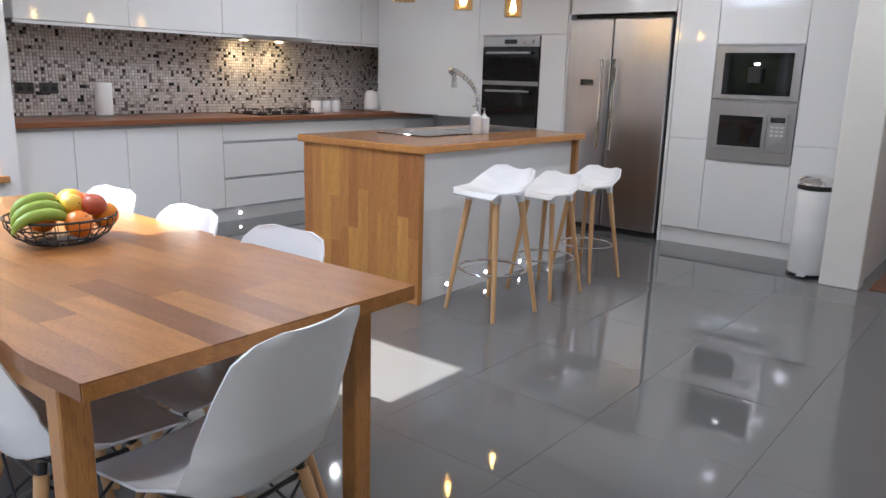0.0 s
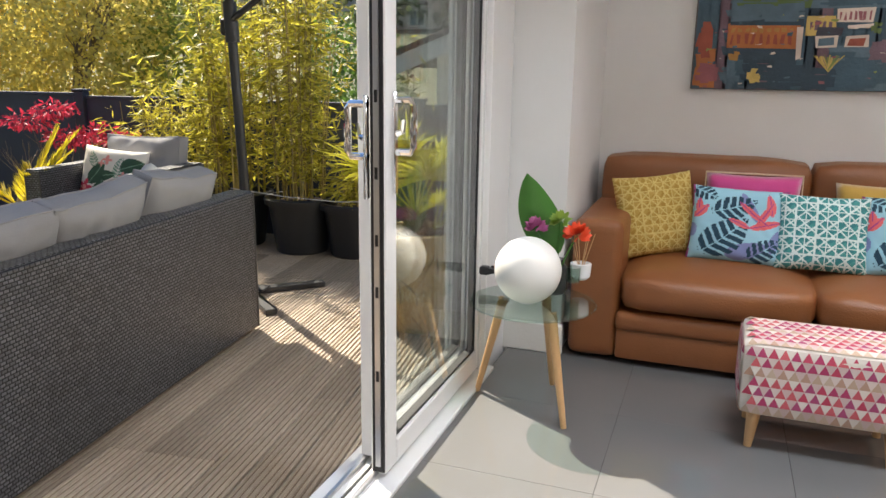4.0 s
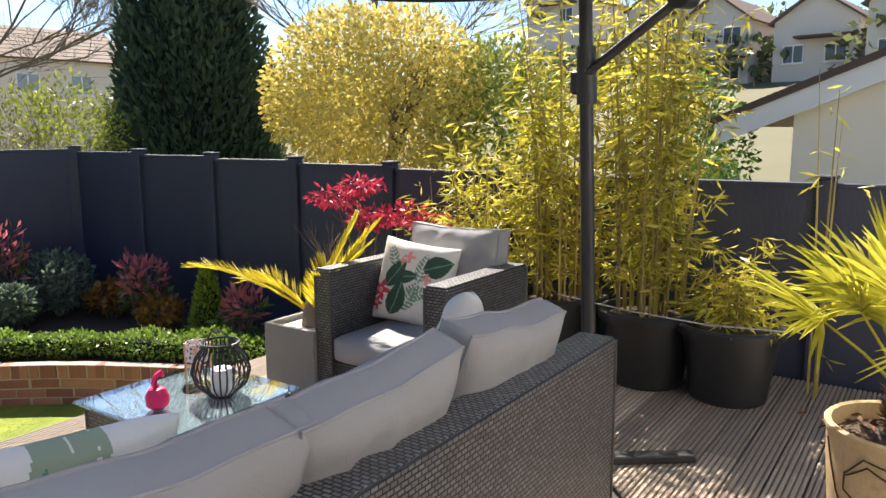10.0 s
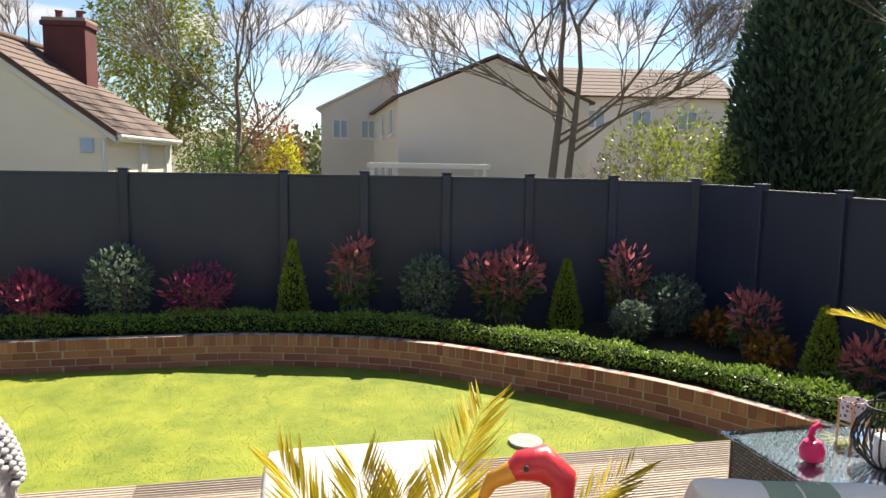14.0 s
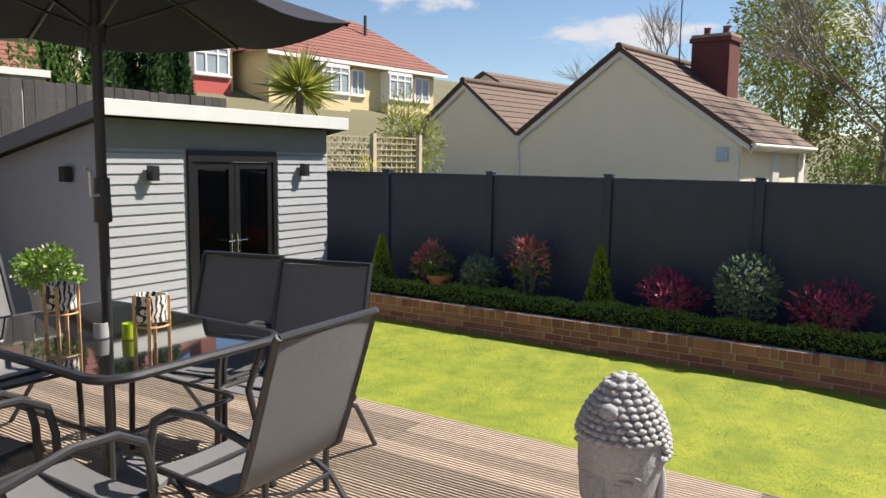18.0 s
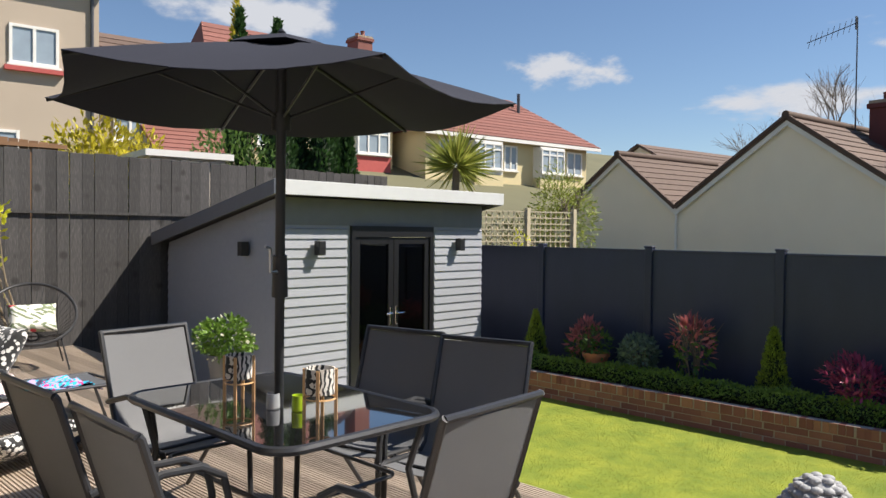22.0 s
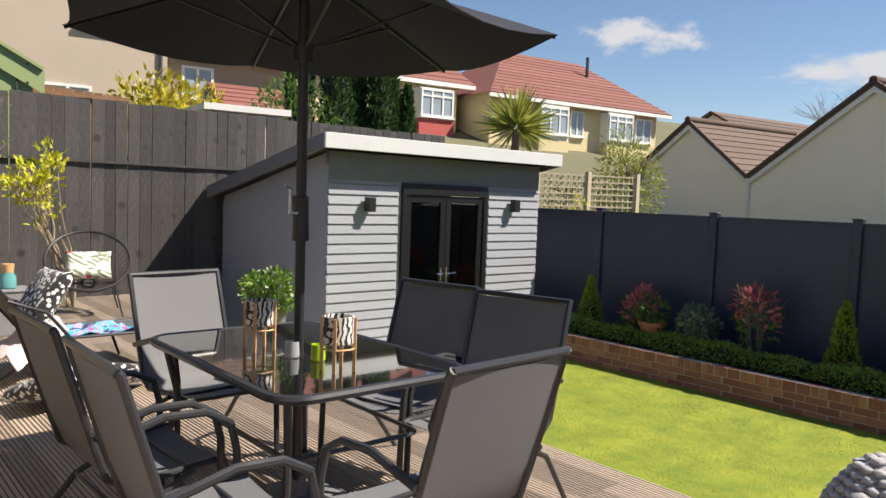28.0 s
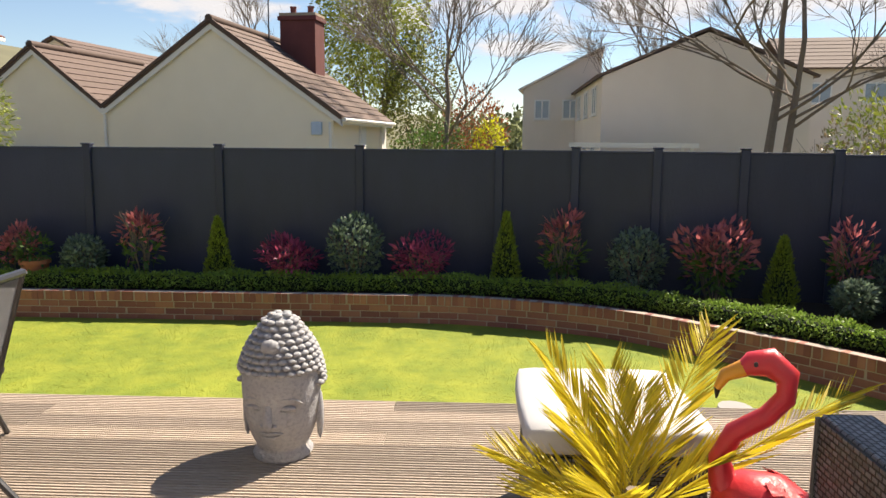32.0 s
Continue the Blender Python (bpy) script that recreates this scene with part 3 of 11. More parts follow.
for a, b in ((DU1 + 0.062, mid - 0.003), (mid + 0.003, DU0 - 0.062)):
    leaf = part("door_leaf", B(), anthracite, shed)
    bm = B()
    for q in ((a, SZ + 0.065, a + 0.085, DZ - 0.145), (b - 0.085, SZ + 0.065, b, DZ - 0.145), (a + 0.085, SZ + 0.065, b - 0.085, SZ + 0.2), (a + 0.085, DZ - 0.23, b - 0.085, DZ - 0.145)):
        box(bm, q[0], SV0 - 0.03, q[1], q[2], SV0 + 0.025, q[3], bevel=0.004)
    bm.to_mesh(leaf.data)
    part("pane", bx(a + 0.083, SV0 - 0.008, SZ + 0.19, b - 0.083, SV0 + 0.002, DZ - 0.22), dark_glass, leaf)
    hx = b - 0.045 if a < mid - 0.1 else a + 0.045
    bm = B()
    box(bm, hx - 0.018, SV0 + 0.026, 0.18, hx + 0.018, SV0 + 0.036, 0.42, bevel=0.003)
    rod(bm, (hx, SV0 + 0.03, 0.33), (hx, SV0 + 0.075, 0.33), 0.009)
    rod(bm, (hx, SV0 + 0.072, 0.33), (hx + (-0.11 if a < mid - 0.1 else 0.11), SV0 + 0.072, 0.33), 0.009)
    part("handle", bm, chrome, leaf, "chrome lever handle")
part("interior_floor", bx(SU1 + 0.06, SV1 + 0.05, SZ, SU0 - 0.05, SV0 - 0.06, SZ + 0.04), walnut, shed)


def wall_light(u, v, z, turn):
    o = thing("wall_light", "small black up-and-down wall light on the garden room", "wall light", GM @ Matrix.Translation((u, v, z)) @ Matrix.Rotation(turn, 4, "Z"), "garden room lights")
    part("bracket", bx(-0.03, 0, -0.05, 0.03, 0.015, 0.05, bevel=0.003), black_plastic, o)
    part("lamp_body", bx(-0.05, 0.014, -0.085, 0.05, 0.115, 0.085, bevel=0.006), black_plastic, o)
    part("lens", bx(-0.035, 0.03, -0.088, 0.035, 0.1, -0.0855), upvc, o)


wall_light(-5.19, SV0 + 0.03, 1.19, 0)
wall_light(-7.62, SV0 + 0.03, 1.22, 0)
wall_light(SU0 + 0.024, -5.5, 1.17, -math.pi / 2)

ISL = Matrix.Translation((0.12, -0.02, 0))     # where the island stands
# ---- patio door ----
def glazed_leaf(name, parent, x0, x1, y0, y1, z0, z1, rail=0.085):
    leaf = part(name, bx(x0, y0, z0, x1, y0 + rail, z1, bevel=0.006), upvc, parent, "white framed sliding glass leaf")
    for a in ((y1 - rail, z0, y1, z1), (y0 + rail, z0, y1 - rail, z0 + rail), (y0 + rail, z1 - rail, y1 - rail, z1)):
        part("leaf_rail", bx(x0, a[0], a[1], x1, a[2], a[3], bevel=0.005), upvc, leaf)
    xm = (x0 + x1) / 2
    bm = B()
    for a in ((y0 + rail, z0 + rail, y0 + rail + 0.012, z1 - rail), (y1 - rail - 0.012, z0 + rail, y1 - rail, z1 - rail), (y0 + rail + 0.012, z0 + rail, y1 - rail - 0.012, z0 + rail + 0.012)):
        box(bm, x0 + 0.012, a[0], a[1], x1 - 0.012, a[2], a[3])
    part("glazing_seal", bm, rubber, leaf)
    pane = part("pane", bx(xm - 0.012, y0 + rail - 0.005, z0 + rail - 0.005, xm + 0.012, y1 - rail + 0.005, z1 - rail + 0.005), glass, leaf)
    pane.visible_shadow = False
    return leaf


def bow_handle(parent, x, y, z, side):
    bm = B()
    s = side
    tube(bm, [(x, y, z - 0.075), (x + s * 0.055, y, z - 0.075), (x + s * 0.065, y, z - 0.06), (x + s * 0.065, y, z + 0.06), (x + s * 0.055, y, z + 0.075), (x, y, z + 0.075)], 0.011, 8)
    box(bm, min(x, x + s * 0.012), y - 0.012, z - 0.20, max(x, x + s * 0.012), y + 0.012, z + 0.1, bevel=0.004)
    tube(bm, [(x + s * 0.012, y, z - 0.02), (x + s * 0.03, y, z - 0.015), (x + s * 0.034, y, z + 0.02)], [0.012, 0.010, 0.008], 8)
    part("handle", bm, chrome, parent, "polished chrome bow handle", smooth=True)


patio_door = thing("door_1", "white framed sliding glass patio door standing open", "patio door", kind="structure")
f = part("frame", bx(-0.16, 4.62, -0.1, 0.02, 4.93, 2.12, bevel=0.006), upvc, patio_door, "white door frame with stepped profile")
bm = B()
for x0, x1, y0, y1 in ((-0.015, 0.035, 4.55, 4.62), (-0.16, -0.145, 4.57, 4.62)):
    box(bm, x0, y0, -0.02, x1, y1, 2.12, bevel=0.003)
box(bm, -0.075, 4.58, 0.0, -0.068, 4.62, 2.1)
part("jamb_step", bm, upvc, f)
part("head", bx(-0.16, 0.6, 2.03, 0.02, 4.62, 2.12, bevel=0.005), upvc, patio_door)
part("jamb", bx(-0.04, 0.551, -0.1, 0.02, 0.65, 2.03, bevel=0.005), upvc, patio_door)
sill = part("threshold", bx(-0.17, 0.65, -0.1, 0.06, 4.62, 0.015, bevel=0.004), upvc, patio_door, "white threshold with two tracks")
bm = B()
for x in (-0.108, -0.034):
    box(bm, x - 0.006, 0.65, 0.0, x + 0.006, 4.62, 0.03)
part("track", bm, steel, sill)
part("seal", bx(-0.072, 0.65, 0.0, -0.066, 4.62, 0.022), rubber, sill)
glazed_leaf("sliding_leaf", patio_door, -0.122, -0.060, 3.655, 4.62, 0.03, 2.03)
leaf_b = glazed_leaf("fixed_leaf", patio_door, -0.044, 0.010, 3.57, 4.60, 0.03, 2.03)
bow_handle(leaf_b, -0.036, 3.554, 1.12, -1)
bow_handle(leaf_b, 0.010, 3.628, 1.13, 1)
part("lock_strip", bx(-0.034, 3.5635, 0.04, 0.006, 3.5695, 2.02), rubber, leaf_b, "black rubber edge seal")
part("lock_plate", bx(-0.023, 3.5595, 0.06, -0.005, 3.5630, 2.0), steel, leaf_b, "grey steel lock faceplate")
for z in (0.35, 0.62, 0.78, 0.98, 1.2, 1.55, 1.8):
    part("lock_slot", bx(-0.019, 3.5585, z, -0.009, 3.5592, z + 0.035), rubber, leaf_b)

# ---- floor tiles indoors ----
tile_mesh = finish("tile", bx(0.0006, 0.0006, -0.012, 0.5994, 0.5994, 0.0, bevel=0.0005), tile_grey)
floor_ob = bpy.data.objects["floor"]
for i in range(-2, 14):
    for j in range(-4, 11):
        x, y = 0.04 + 0.6 * i, 0.15 + 0.6 * j
        if -0.2 < x and -1.7 < y + 0.3 and x < 7.6 and y < 6.2:
            part("tile", tile_mesh, None, floor_ob, m=Matrix.Translation((x, y, 0)))

# ---- kitchen units ----
PLINTH = 0.13


def unit_front(parent, name, a, b, gap=0.0015, axis="y", pos=0.0, t=0.02):
    """One door or drawer front between (along, z) corners, in a plane of constant y or x."""
    (u0, z0), (u1, z1) = a, b
    u0, z0, u1, z1 = u0 + gap, z0 + gap, u1 - gap, z1 - gap
    if axis == "y":
        bm = bx(u0, pos, z0, u1, pos + t, z1, bevel=0.003)
    else:
        bm = bx(pos, u0, z0, pos + t, u1, z1, bevel=0.003)
    return part(name, bm, gloss_white, parent)


KY, KF = 5.57, 6.2
edges = [3.27, 4.07, 4.92, 5.82, 6.72, 7.7]
for k in range(5):
    a, b = edges[k], edges[k + 1]
    u = thing("base_unit", "white gloss handleless base unit" + (" with three wide drawers" if k in (2, 3) else " with a plain door"), "kitchen cabinet", group="base units")
    part("carcass", bx(a + 0.002, KY + 0.022, PLINTH, b - 0.002, KF - 0.005, 0.862), gloss_white, u)
    part("plinth", bx(a, KY + 0.05, 0.0, b, KY + 0.066, PLINTH - 0.002), gloss_white, u)
    if k in (2, 3):
        for z0, z1 in ((PLINTH, 0.37), (0.39, 0.68), (0.70, 0.84)):
            unit_front(u, "drawer_front", (a, z0), (b, z1), pos=KY)
    else:
        for q in range(2):
            unit_front(u, "door", (a + (b - a) * q / 2, PLINTH), (a + (b - a) * (q + 1) / 2, 0.84), pos=KY)
    bm = B()
    for z in ((0.84, 0.862), (0.68, 0.70), (0.37, 0.39)) if k in (2, 3) else ((0.84, 0.862),):
        box(bm, a + 0.002, KY + 0.012, z[0], b - 0.002, KY + 0.0215, z[1])
    part("grip_channel", bm, mat("grey_channel", (0.45, 0.46, 0.48), 0.3), u, "recessed grey grip channel")
worktop = thing("worktop", "long dark oiled oak worktop along the mosaic wall", "worktop")
part("top", bx(3.245, 5.53, 0.865, 7.74, 6.215, 0.905, bevel=0.005), walnut, worktop)
spot_glow = glow_mat("plinth_led", (1.0, 0.95, 0.85), 14)


def plinth_light(m):
    o = thing("plinth_light", "tiny round white led spot set in the plinth", "spotlight", m, "plinth lights")
    bm = B()
    rod(bm, (0, 0, 0), (0, -0.004, 0), 0.016, n=12)
    part("ring", bm, chrome, o)
    bm = B()
    rod(bm, (0, -0.0042, 0), (0, -0.006, 0), 0.011, n=12)
    part("led", bm, spot_glow, o)


for x in (4.3, 5.1, 5.9, 6.7):
    plinth_light(pose(x, KY + 0.05, 0.065))
for y in (1.45, 1.95, 2.45):
    plinth_light(pose(7.15, y, 0.06, 0, 0, -90))
for x in (4.45, 4.85, 5.25, 5.65):
    plinth_light(ISL @ pose(x, 2.855, 0.065))
# upper units
for k in range(5):
    a, b = [3.45, 4.3, 5.15, 5.98, 6.83, 7.7][k:k + 2]
    u = thing("wall_unit", "white gloss wall cupboard above the mosaic", "kitchen cabinet", group="wall units")
    part("carcass", bx(a + 0.002, 5.872, 1.61, b - 0.002, KF, 2.4), gloss_white, u)
    unit_front(u, "door", (a, 1.60), (b, 2.40), pos=5.85)
    part("light_rail", bx(a, 5.855, 1.575, b, 5.875, 1.598), gloss_white, u)
hood = thing("cooker_hood", "slim stainless cooker hood under the wall cupboards", "cooker hood")
part("body", bx(5.36, 5.80, 1.57, 6.12, 6.19, 1.609, bevel=0.004), steel, hood)
hood_glow = glow_mat("hood_lamp", (1.0, 0.72, 0.36), 30)
for x in (5.52, 5.92):
    bm = B()
    rod(bm, (x, 6.05, 1.567), (x, 6.05, 1.5695), 0.03, n=14)
    part("lamp", bm, hood_glow, hood)
    ld = bpy.data.lights.new("hood_light", "SPOT")
    ld.energy, ld.color, ld.spot_size, ld.shadow_soft_size = 1.3, (1.0, 0.72, 0.40), radians(110), 0.03
    new("hood_light", ld).matrix_world = look((x, 6.05, 1.55), (x, 6.17, 1.0))
# mosaic splashback
splash = thing("mosaic_splashback", "small glass mosaic in white, grey, brown and black", "splashback", kind="structure")
part("backing", bx(3.25, 6.2, 0.905, 7.74, 6.219, 1.61), grout, splash)
m = bpy.data.materials.new("mosaic_glass")
m.use_nodes = True
nn, ll = m.node_tree.nodes, m.node_tree.links
gi = nn.new("ShaderNodeNewGeometry")
cr = nn.new("ShaderNodeValToRGB")
cr.color_ramp.interpolation = "CONSTANT"
for i, (p, c) in enumerate(((0, (0.62, 0.58, 0.55)), (0.26, (0.52, 0.48, 0.46)), (0.52, (0.36, 0.31, 0.29)), (0.62, (0.60, 0.55, 0.52)), (0.84, (0.17, 0.13, 0.12)), (0.915, (0.02, 0.02, 0.02)), (0.955, (0.72, 0.70, 0.68)))):
    e = cr.color_ramp.elements[i] if i < 2 else cr.color_ramp.elements.new(p)
    e.position, e.color = p, (*c, 1)
ll.new(gi.outputs["Random Per Island"], cr.inputs[0])
ll.new(cr.outputs[0], nn["Principled BSDF"].inputs["Base Color"])
nn["Principled BSDF"].inputs["Roughness"].default_value = 0.12
verts, faces = [], []
rng = random.Random(7)
for i in range(int(4.47 / 0.026)):
    j = 0
    while j < 26:
        w = 2 if rng.random() < 0.16 and i % 2 == 0 else 1
        x0, z0 = 3.262 + i * 0.026, 0.912 + j * 0.0262
        x1, z1 = x0 + 0.0235, z0 + 0.0237
        k = len(verts)
        verts += [(x0, 6.2, z0), (x1, 6.2, z0), (x1, 6.2, z1), (x0, 6.2, z1), (x0 + 0.002, 6.196, z0 + 0.002), (x1 - 0.002, 6.196, z0 + 0.002), (x1 - 0.002, 6.196, z1 - 0.002), (x0 + 0.002, 6.196, z1 - 0.002)]
        faces += [(k + 4, k + 5, k + 6, k + 7)] + [(k + a, k + (a + 1) % 4, k + 4 + (a + 1) % 4, k + 4 + a) for a in range(4)]
        j += 1
me = bpy.data.meshes.new("mosaic_tiles")
me.from_pydata(verts, [], faces)
me.materials.append(m)
mo = new("mosaic_tiles", me)
mo.parent = splash
tagged(mo, "tiny square glass mosaic pieces", kind="stuff")
for x in (3.42, 3.62, 3.8):
    o = thing("socket", "dark steel double wall socket on the mosaic", "socket", pose(x, 6.194, 1.12), "wall sockets")
    part("plate", bx(-0.07, -0.008, -0.042, 0.07, 0, 0.042, bevel=0.003), mat("dark_steel", (0.10, 0.10, 0.10), 0.3, metal=1.0), o)
    for dx in (-0.035, 0.035):
        part("insert", bx(dx - 0.02, -0.011, -0.02, dx + 0.02, -0.0085, 0.012, bevel=0.002), black_plastic, o)
        part("switch", bx(dx - 0.008, -0.013, 0.018, dx + 0.008, -0.0085, 0.032, bevel=0.002), black_plastic, o)
# on the worktop
hob = thing("gas_hob", "black glass gas hob with iron pan supports", "hob", pose(5.75, 5.9, 0.905))
part("glass", bx(-0.38, -0.24, 0, 0.38, 0.24, 0.008, bevel=0.003), black_glass, hob)
for dx, dy in ((-0.25, -0.11), (-0.25, 0.11), (0.0, 0.0), (0.25, -0.11), (0.25, 0.11)):
    bm = B()
    lathe(bm, ((0.045, 0.008), (0.045, 0.02), (0.03, 0.026), (0.0, 0.027)), 16, (dx, dy, 0))
    part("burner", bm, black_plastic, hob)
    bm = B()
    for a in range(4):
        c, s = math.cos(a * math.pi / 2 + 0.78), math.sin(a * math.pi / 2 + 0.78)
        tube(bm, [(dx + 0.09 * c, dy + 0.09 * s, 0.008), (dx + 0.09 * c, dy + 0.09 * s, 0.045), (dx + 0.02 * c, dy + 0.02 * s, 0.045)], 0.006, 6)
    part("pan_support", bm, black_plastic, hob)
towel = thing("paper_towel_roll", "white kitchen roll standing on its holder", "kitchen roll", pose(4.12, 5.98, 0.905))
part("stand", lathe(B(), ((0.075, 0), (0.075, 0.01), (0.01, 0.014), (0.008, 0.3), (0.0, 0.305)), 20), steel, towel, smooth=True)
part("roll", lathe(B(), ((0.02, 0.016), (0.062, 0.016), (0.064, 0.02), (0.064, 0.262), (0.062, 0.266), (0.02, 0.266)), 28), mat("paper", (0.85, 0.85, 0.84), 0.95, bump=0.1), towel, smooth=True)
for x in (6.32, 6.45, 6.58):
    o = thing("canister", "small white lidded kitchen canister", "canister", pose(x, 5.98, 0.905), "canisters")
    part("jar", lathe(B(), ((0.05, 0), (0.054, 0.004), (0.054, 0.11), (0.05, 0.115)), 20), white_shell, o, smooth=True)
    part("lid", lathe(B(), ((0.055, 0.1155), (0.055, 0.13), (0.012, 0.134), (0.012, 0.15), (0.0, 0.152)), 20), steel, o, smooth=True)
o = thing("kettle", "white electric kettle on its base", "kettle", pose(6.98, 5.85, 0.905))
part("base", lathe(B(), ((0.08, 0), (0.08, 0.02), (0.06, 0.022)), 20), steel, o)
part("body", lathe(B(), ((0.078, 0.023), (0.08, 0.05), (0.07, 0.18), (0.055, 0.21), (0.02, 0.225), (0.0, 0.23)), 24), white_shell, o, smooth=True)
bm = B()
tube(bm, [(0.06, 0, 0.19), (0.12, 0, 0.2), (0.13, 0, 0.14), (0.078, 0, 0.06)], 0.012, 8)
part("handle", bm, white_shell, o, smooth=True)
o = thing("toaster", "white and steel two-slot toaster", "toaster", pose(7.35, 5.86, 0.905))
part("body", bx(-0.14, -0.085, 0.01, 0.14, 0.085, 0.19, bevel=0.03, seg=3), white_shell, o, smooth=True)
part("end_cap", bx(-0.15, -0.08, 0.02, -0.1405, 0.08, 0.17, bevel=0.004), steel, o)
bm = B()
for y in (-0.035, 0.035):
    box(bm, -0.11, y - 0.014, 0.1905, 0.11, y + 0.014, 0.194)
part("slot", bm, black_plastic, o)
o = thing("serving_tray", "dark wooden tray under the kettle and toaster", "tray", pose(7.1, 5.66, 0.905))
part("board", bx(-0.3, -0.06, 0, 0.3, 0.06, 0.014, bevel=0.003), walnut, o)

# ---- island ----
island = thing("kitchen_island", "kitchen island with oak end panels and white back", "kitchen island", ISL)
rng = random.Random(3)
stave = {}


def staves(parent, u0, u1, rows, width, place, long0, long1, material, thick):
    """Butcher-block lamellae: strips of a few lengths, each a piece of its own."""
    for r in range(rows):
        a = long0
        while a < long1 - 0.001:
            b = min(long1, a + rng.choice((0.28, 0.38, 0.5, 0.62)))
            if long1 - b < 0.12:
                b = long1
            key = (round(b - a, 3), material.name)
            if key not in stave:
                stave[key] = finish("stave", bx(0, 0, -thick, width - 0.0004, b - a - 0.0004, 0), material)
            part("stave", stave[key], None, parent, m=place(r, a))
            a = b


end = part("end_panel", bx(4.16, 2.83, 0.0, 4.195, 3.80, 0.869), oak_v, island, "oak block end panel of vertical staves")
staves(end, 0, 1, 12, 0.97 / 12, lambda r, a: Matrix.Translation((4.16, 2.83 + 0.97 / 12 * r, a)) @ Matrix(((0, 0, 1, 0), (1, 0, 0, 0), (0, 1, 0, 0), (0, 0, 0, 1))), 0.0, 0.868, mat("oak_stave_end", (0.50, 0.235, 0.068), 0.35, var=0.3, scale=4, fine=60, bump=0.04, vary=0.2, stretch=(8, 0.9, 8), second=(0.34, 0.15, 0.045), hue=0.01), 0.003)
part("end_panel", bx(5.90, 2.83, 0.0, 5.94, 3.80, 0.869), oak_v, island)
part("back_panel", bx(4.197, 2.87, 0.13, 5.898, 2.89, 0.867), gloss_white, island)
part("plinth", bx(4.197, 2.86, 0.0, 5.898, 2.875, 0.128), gloss_white, island)
part("carcass", bx(4.197, 2.891, 0.0, 5.898, 3.76, 0.8), gloss_white, island)
itop = thing("island_worktop", "thick oiled oak block worktop on the island", "worktop", ISL)
top_oak = mat("oak_stave_top", (0.34, 0.155, 0.055), 0.22, var=0.22, scale=4, fine=60, bump=0.02, vary=0.16, stretch=(8, 0.9, 8), second=(0.26, 0.11, 0.035), hue=0.01)
part("top", bx(4.13, 2.80, 0.87, 5.97, 3.83, 0.911, bevel=0.004), oak_v, itop)
staves(itop, 0, 1, 12, 1.02 / 12, lambda r, a: Matrix.Translation((5.965 - a + 0.0, 2.805 + 1.02 / 12 * r, 0.913)) @ Matrix(((0, -1, 0, 0), (1, 0, 0, 0), (0, 0, 1, 0), (0, 0, 0, 1))), 0.0, 1.83, top_oak, 0.003)
ih = thing("induction_hob", "flat black glass hob set into the island", "hob", ISL @ pose(4.95, 3.42, 0.914))
part("glass", bx(-0.3, -0.22, 0, 0.3, 0.22, 0.006, bevel=0.002), black_glass, ih)
bm = B()
rod(bm, (0.02, -0.18, 0.006), (0.02, -0.18, 0.011), 0.035, n=16)
part("control_dial", bm, steel, ih)
sk = thing("sink", "stainless steel sink inset in the island", "sink", ISL @ pose(5.6, 3.42, 0.914))
bm = B()
for a in ((-0.26, -0.22, 0.26, -0.17), (-0.26, 0.17, 0.26, 0.22), (-0.26, -0.17, -0.2, 0.17), (0.2, -0.17, 0.26, 0.17)):
    box(bm, a[0], a[1], 0, a[2], a[3], 0.004, bevel=0.001)
part("rim", bm, steel, sk)
# A flat plate: darker steel paints the shade of a deep bowl.
part("bowl", bx(-0.2, -0.17, 0.0, 0.2, 0.17, 0.0015), mat("sink_steel_shade", (0.2, 0.2, 0.21), 0.3, metal=1.0), sk)
tap = thing("spring_tap", "chrome tap with a coiled spring spout", "tap", ISL @ pose(5.34, 3.32, 0.914))
part("base", lathe(B(), ((0.03, 0), (0.028, 0.03), (0.018, 0.04), (0.016, 0.2), (0.0, 0.201)), 16), chrome, tap, smooth=True)
arc = [(0.0, 0.13 * (1 - math.cos(a)) - 0.0, 0.2 + 0.22 * math.sin(a * 0.5) + 0.02 * math.sin(a)) for a in np.linspace(0, math.pi * 1.25, 16)]
bm = B()
tube(bm, arc, 0.011, 8)
part("spout", bm, chrome, tap, smooth=True)
bm = B()
coil = []
for i in range(150):
    s = i / 149 * (len(arc) - 1)
    k = min(int(s), len(arc) - 2)
    p = Vector(arc[k]).lerp(Vector(arc[k + 1]), s - k)
    w = (Vector(arc[k + 1]) - Vector(arc[k])).normalized()
    u = Vector((1, 0, 0))
    coil.append(p + u * 0.017 * math.cos(i * 0.9) + w.cross(u) * 0.017 * math.sin(i * 0.9))
tube(bm, coil, 0.003, 4)
part("spring", bm, chrome, tap, smooth=True)
bm = B()
rod(bm, arc[-1], Vector(arc[-1]) + Vector((0, 0.0, -0.09)), 0.016, 0.02, 12)
part("spray_head", bm, chrome, tap, smooth=True)
bm = B()
tube(bm, [(0.016, 0, 0.08), (0.06, 0, 0.085), (0.09, 0, 0.11)], 0.007, 8)
part("lever", bm, chrome, tap, smooth=True)
for dx, h in ((0.0, 0.16), (0.09, 0.14)):
    o = thing("soap_dispenser", "white soap dispenser with a pump beside the tap", "soap dispenser", ISL @ pose(5.16 + dx, 3.2, 0.914), "soap dispensers")
    part("bottle", lathe(B(), ((0.034, 0), (0.038, 0.005), (0.038, h * 0.75), (0.014, h * 0.85), (0.012, h * 0.95)), 20), white_shell, o, smooth=True)
    bm = B()
    tube(bm, [(0, 0, h * 0.95), (0, 0, h + 0.03), (-0.04, 0, h + 0.025)], 0.005, 6)
    part("pump", bm, chrome, o)

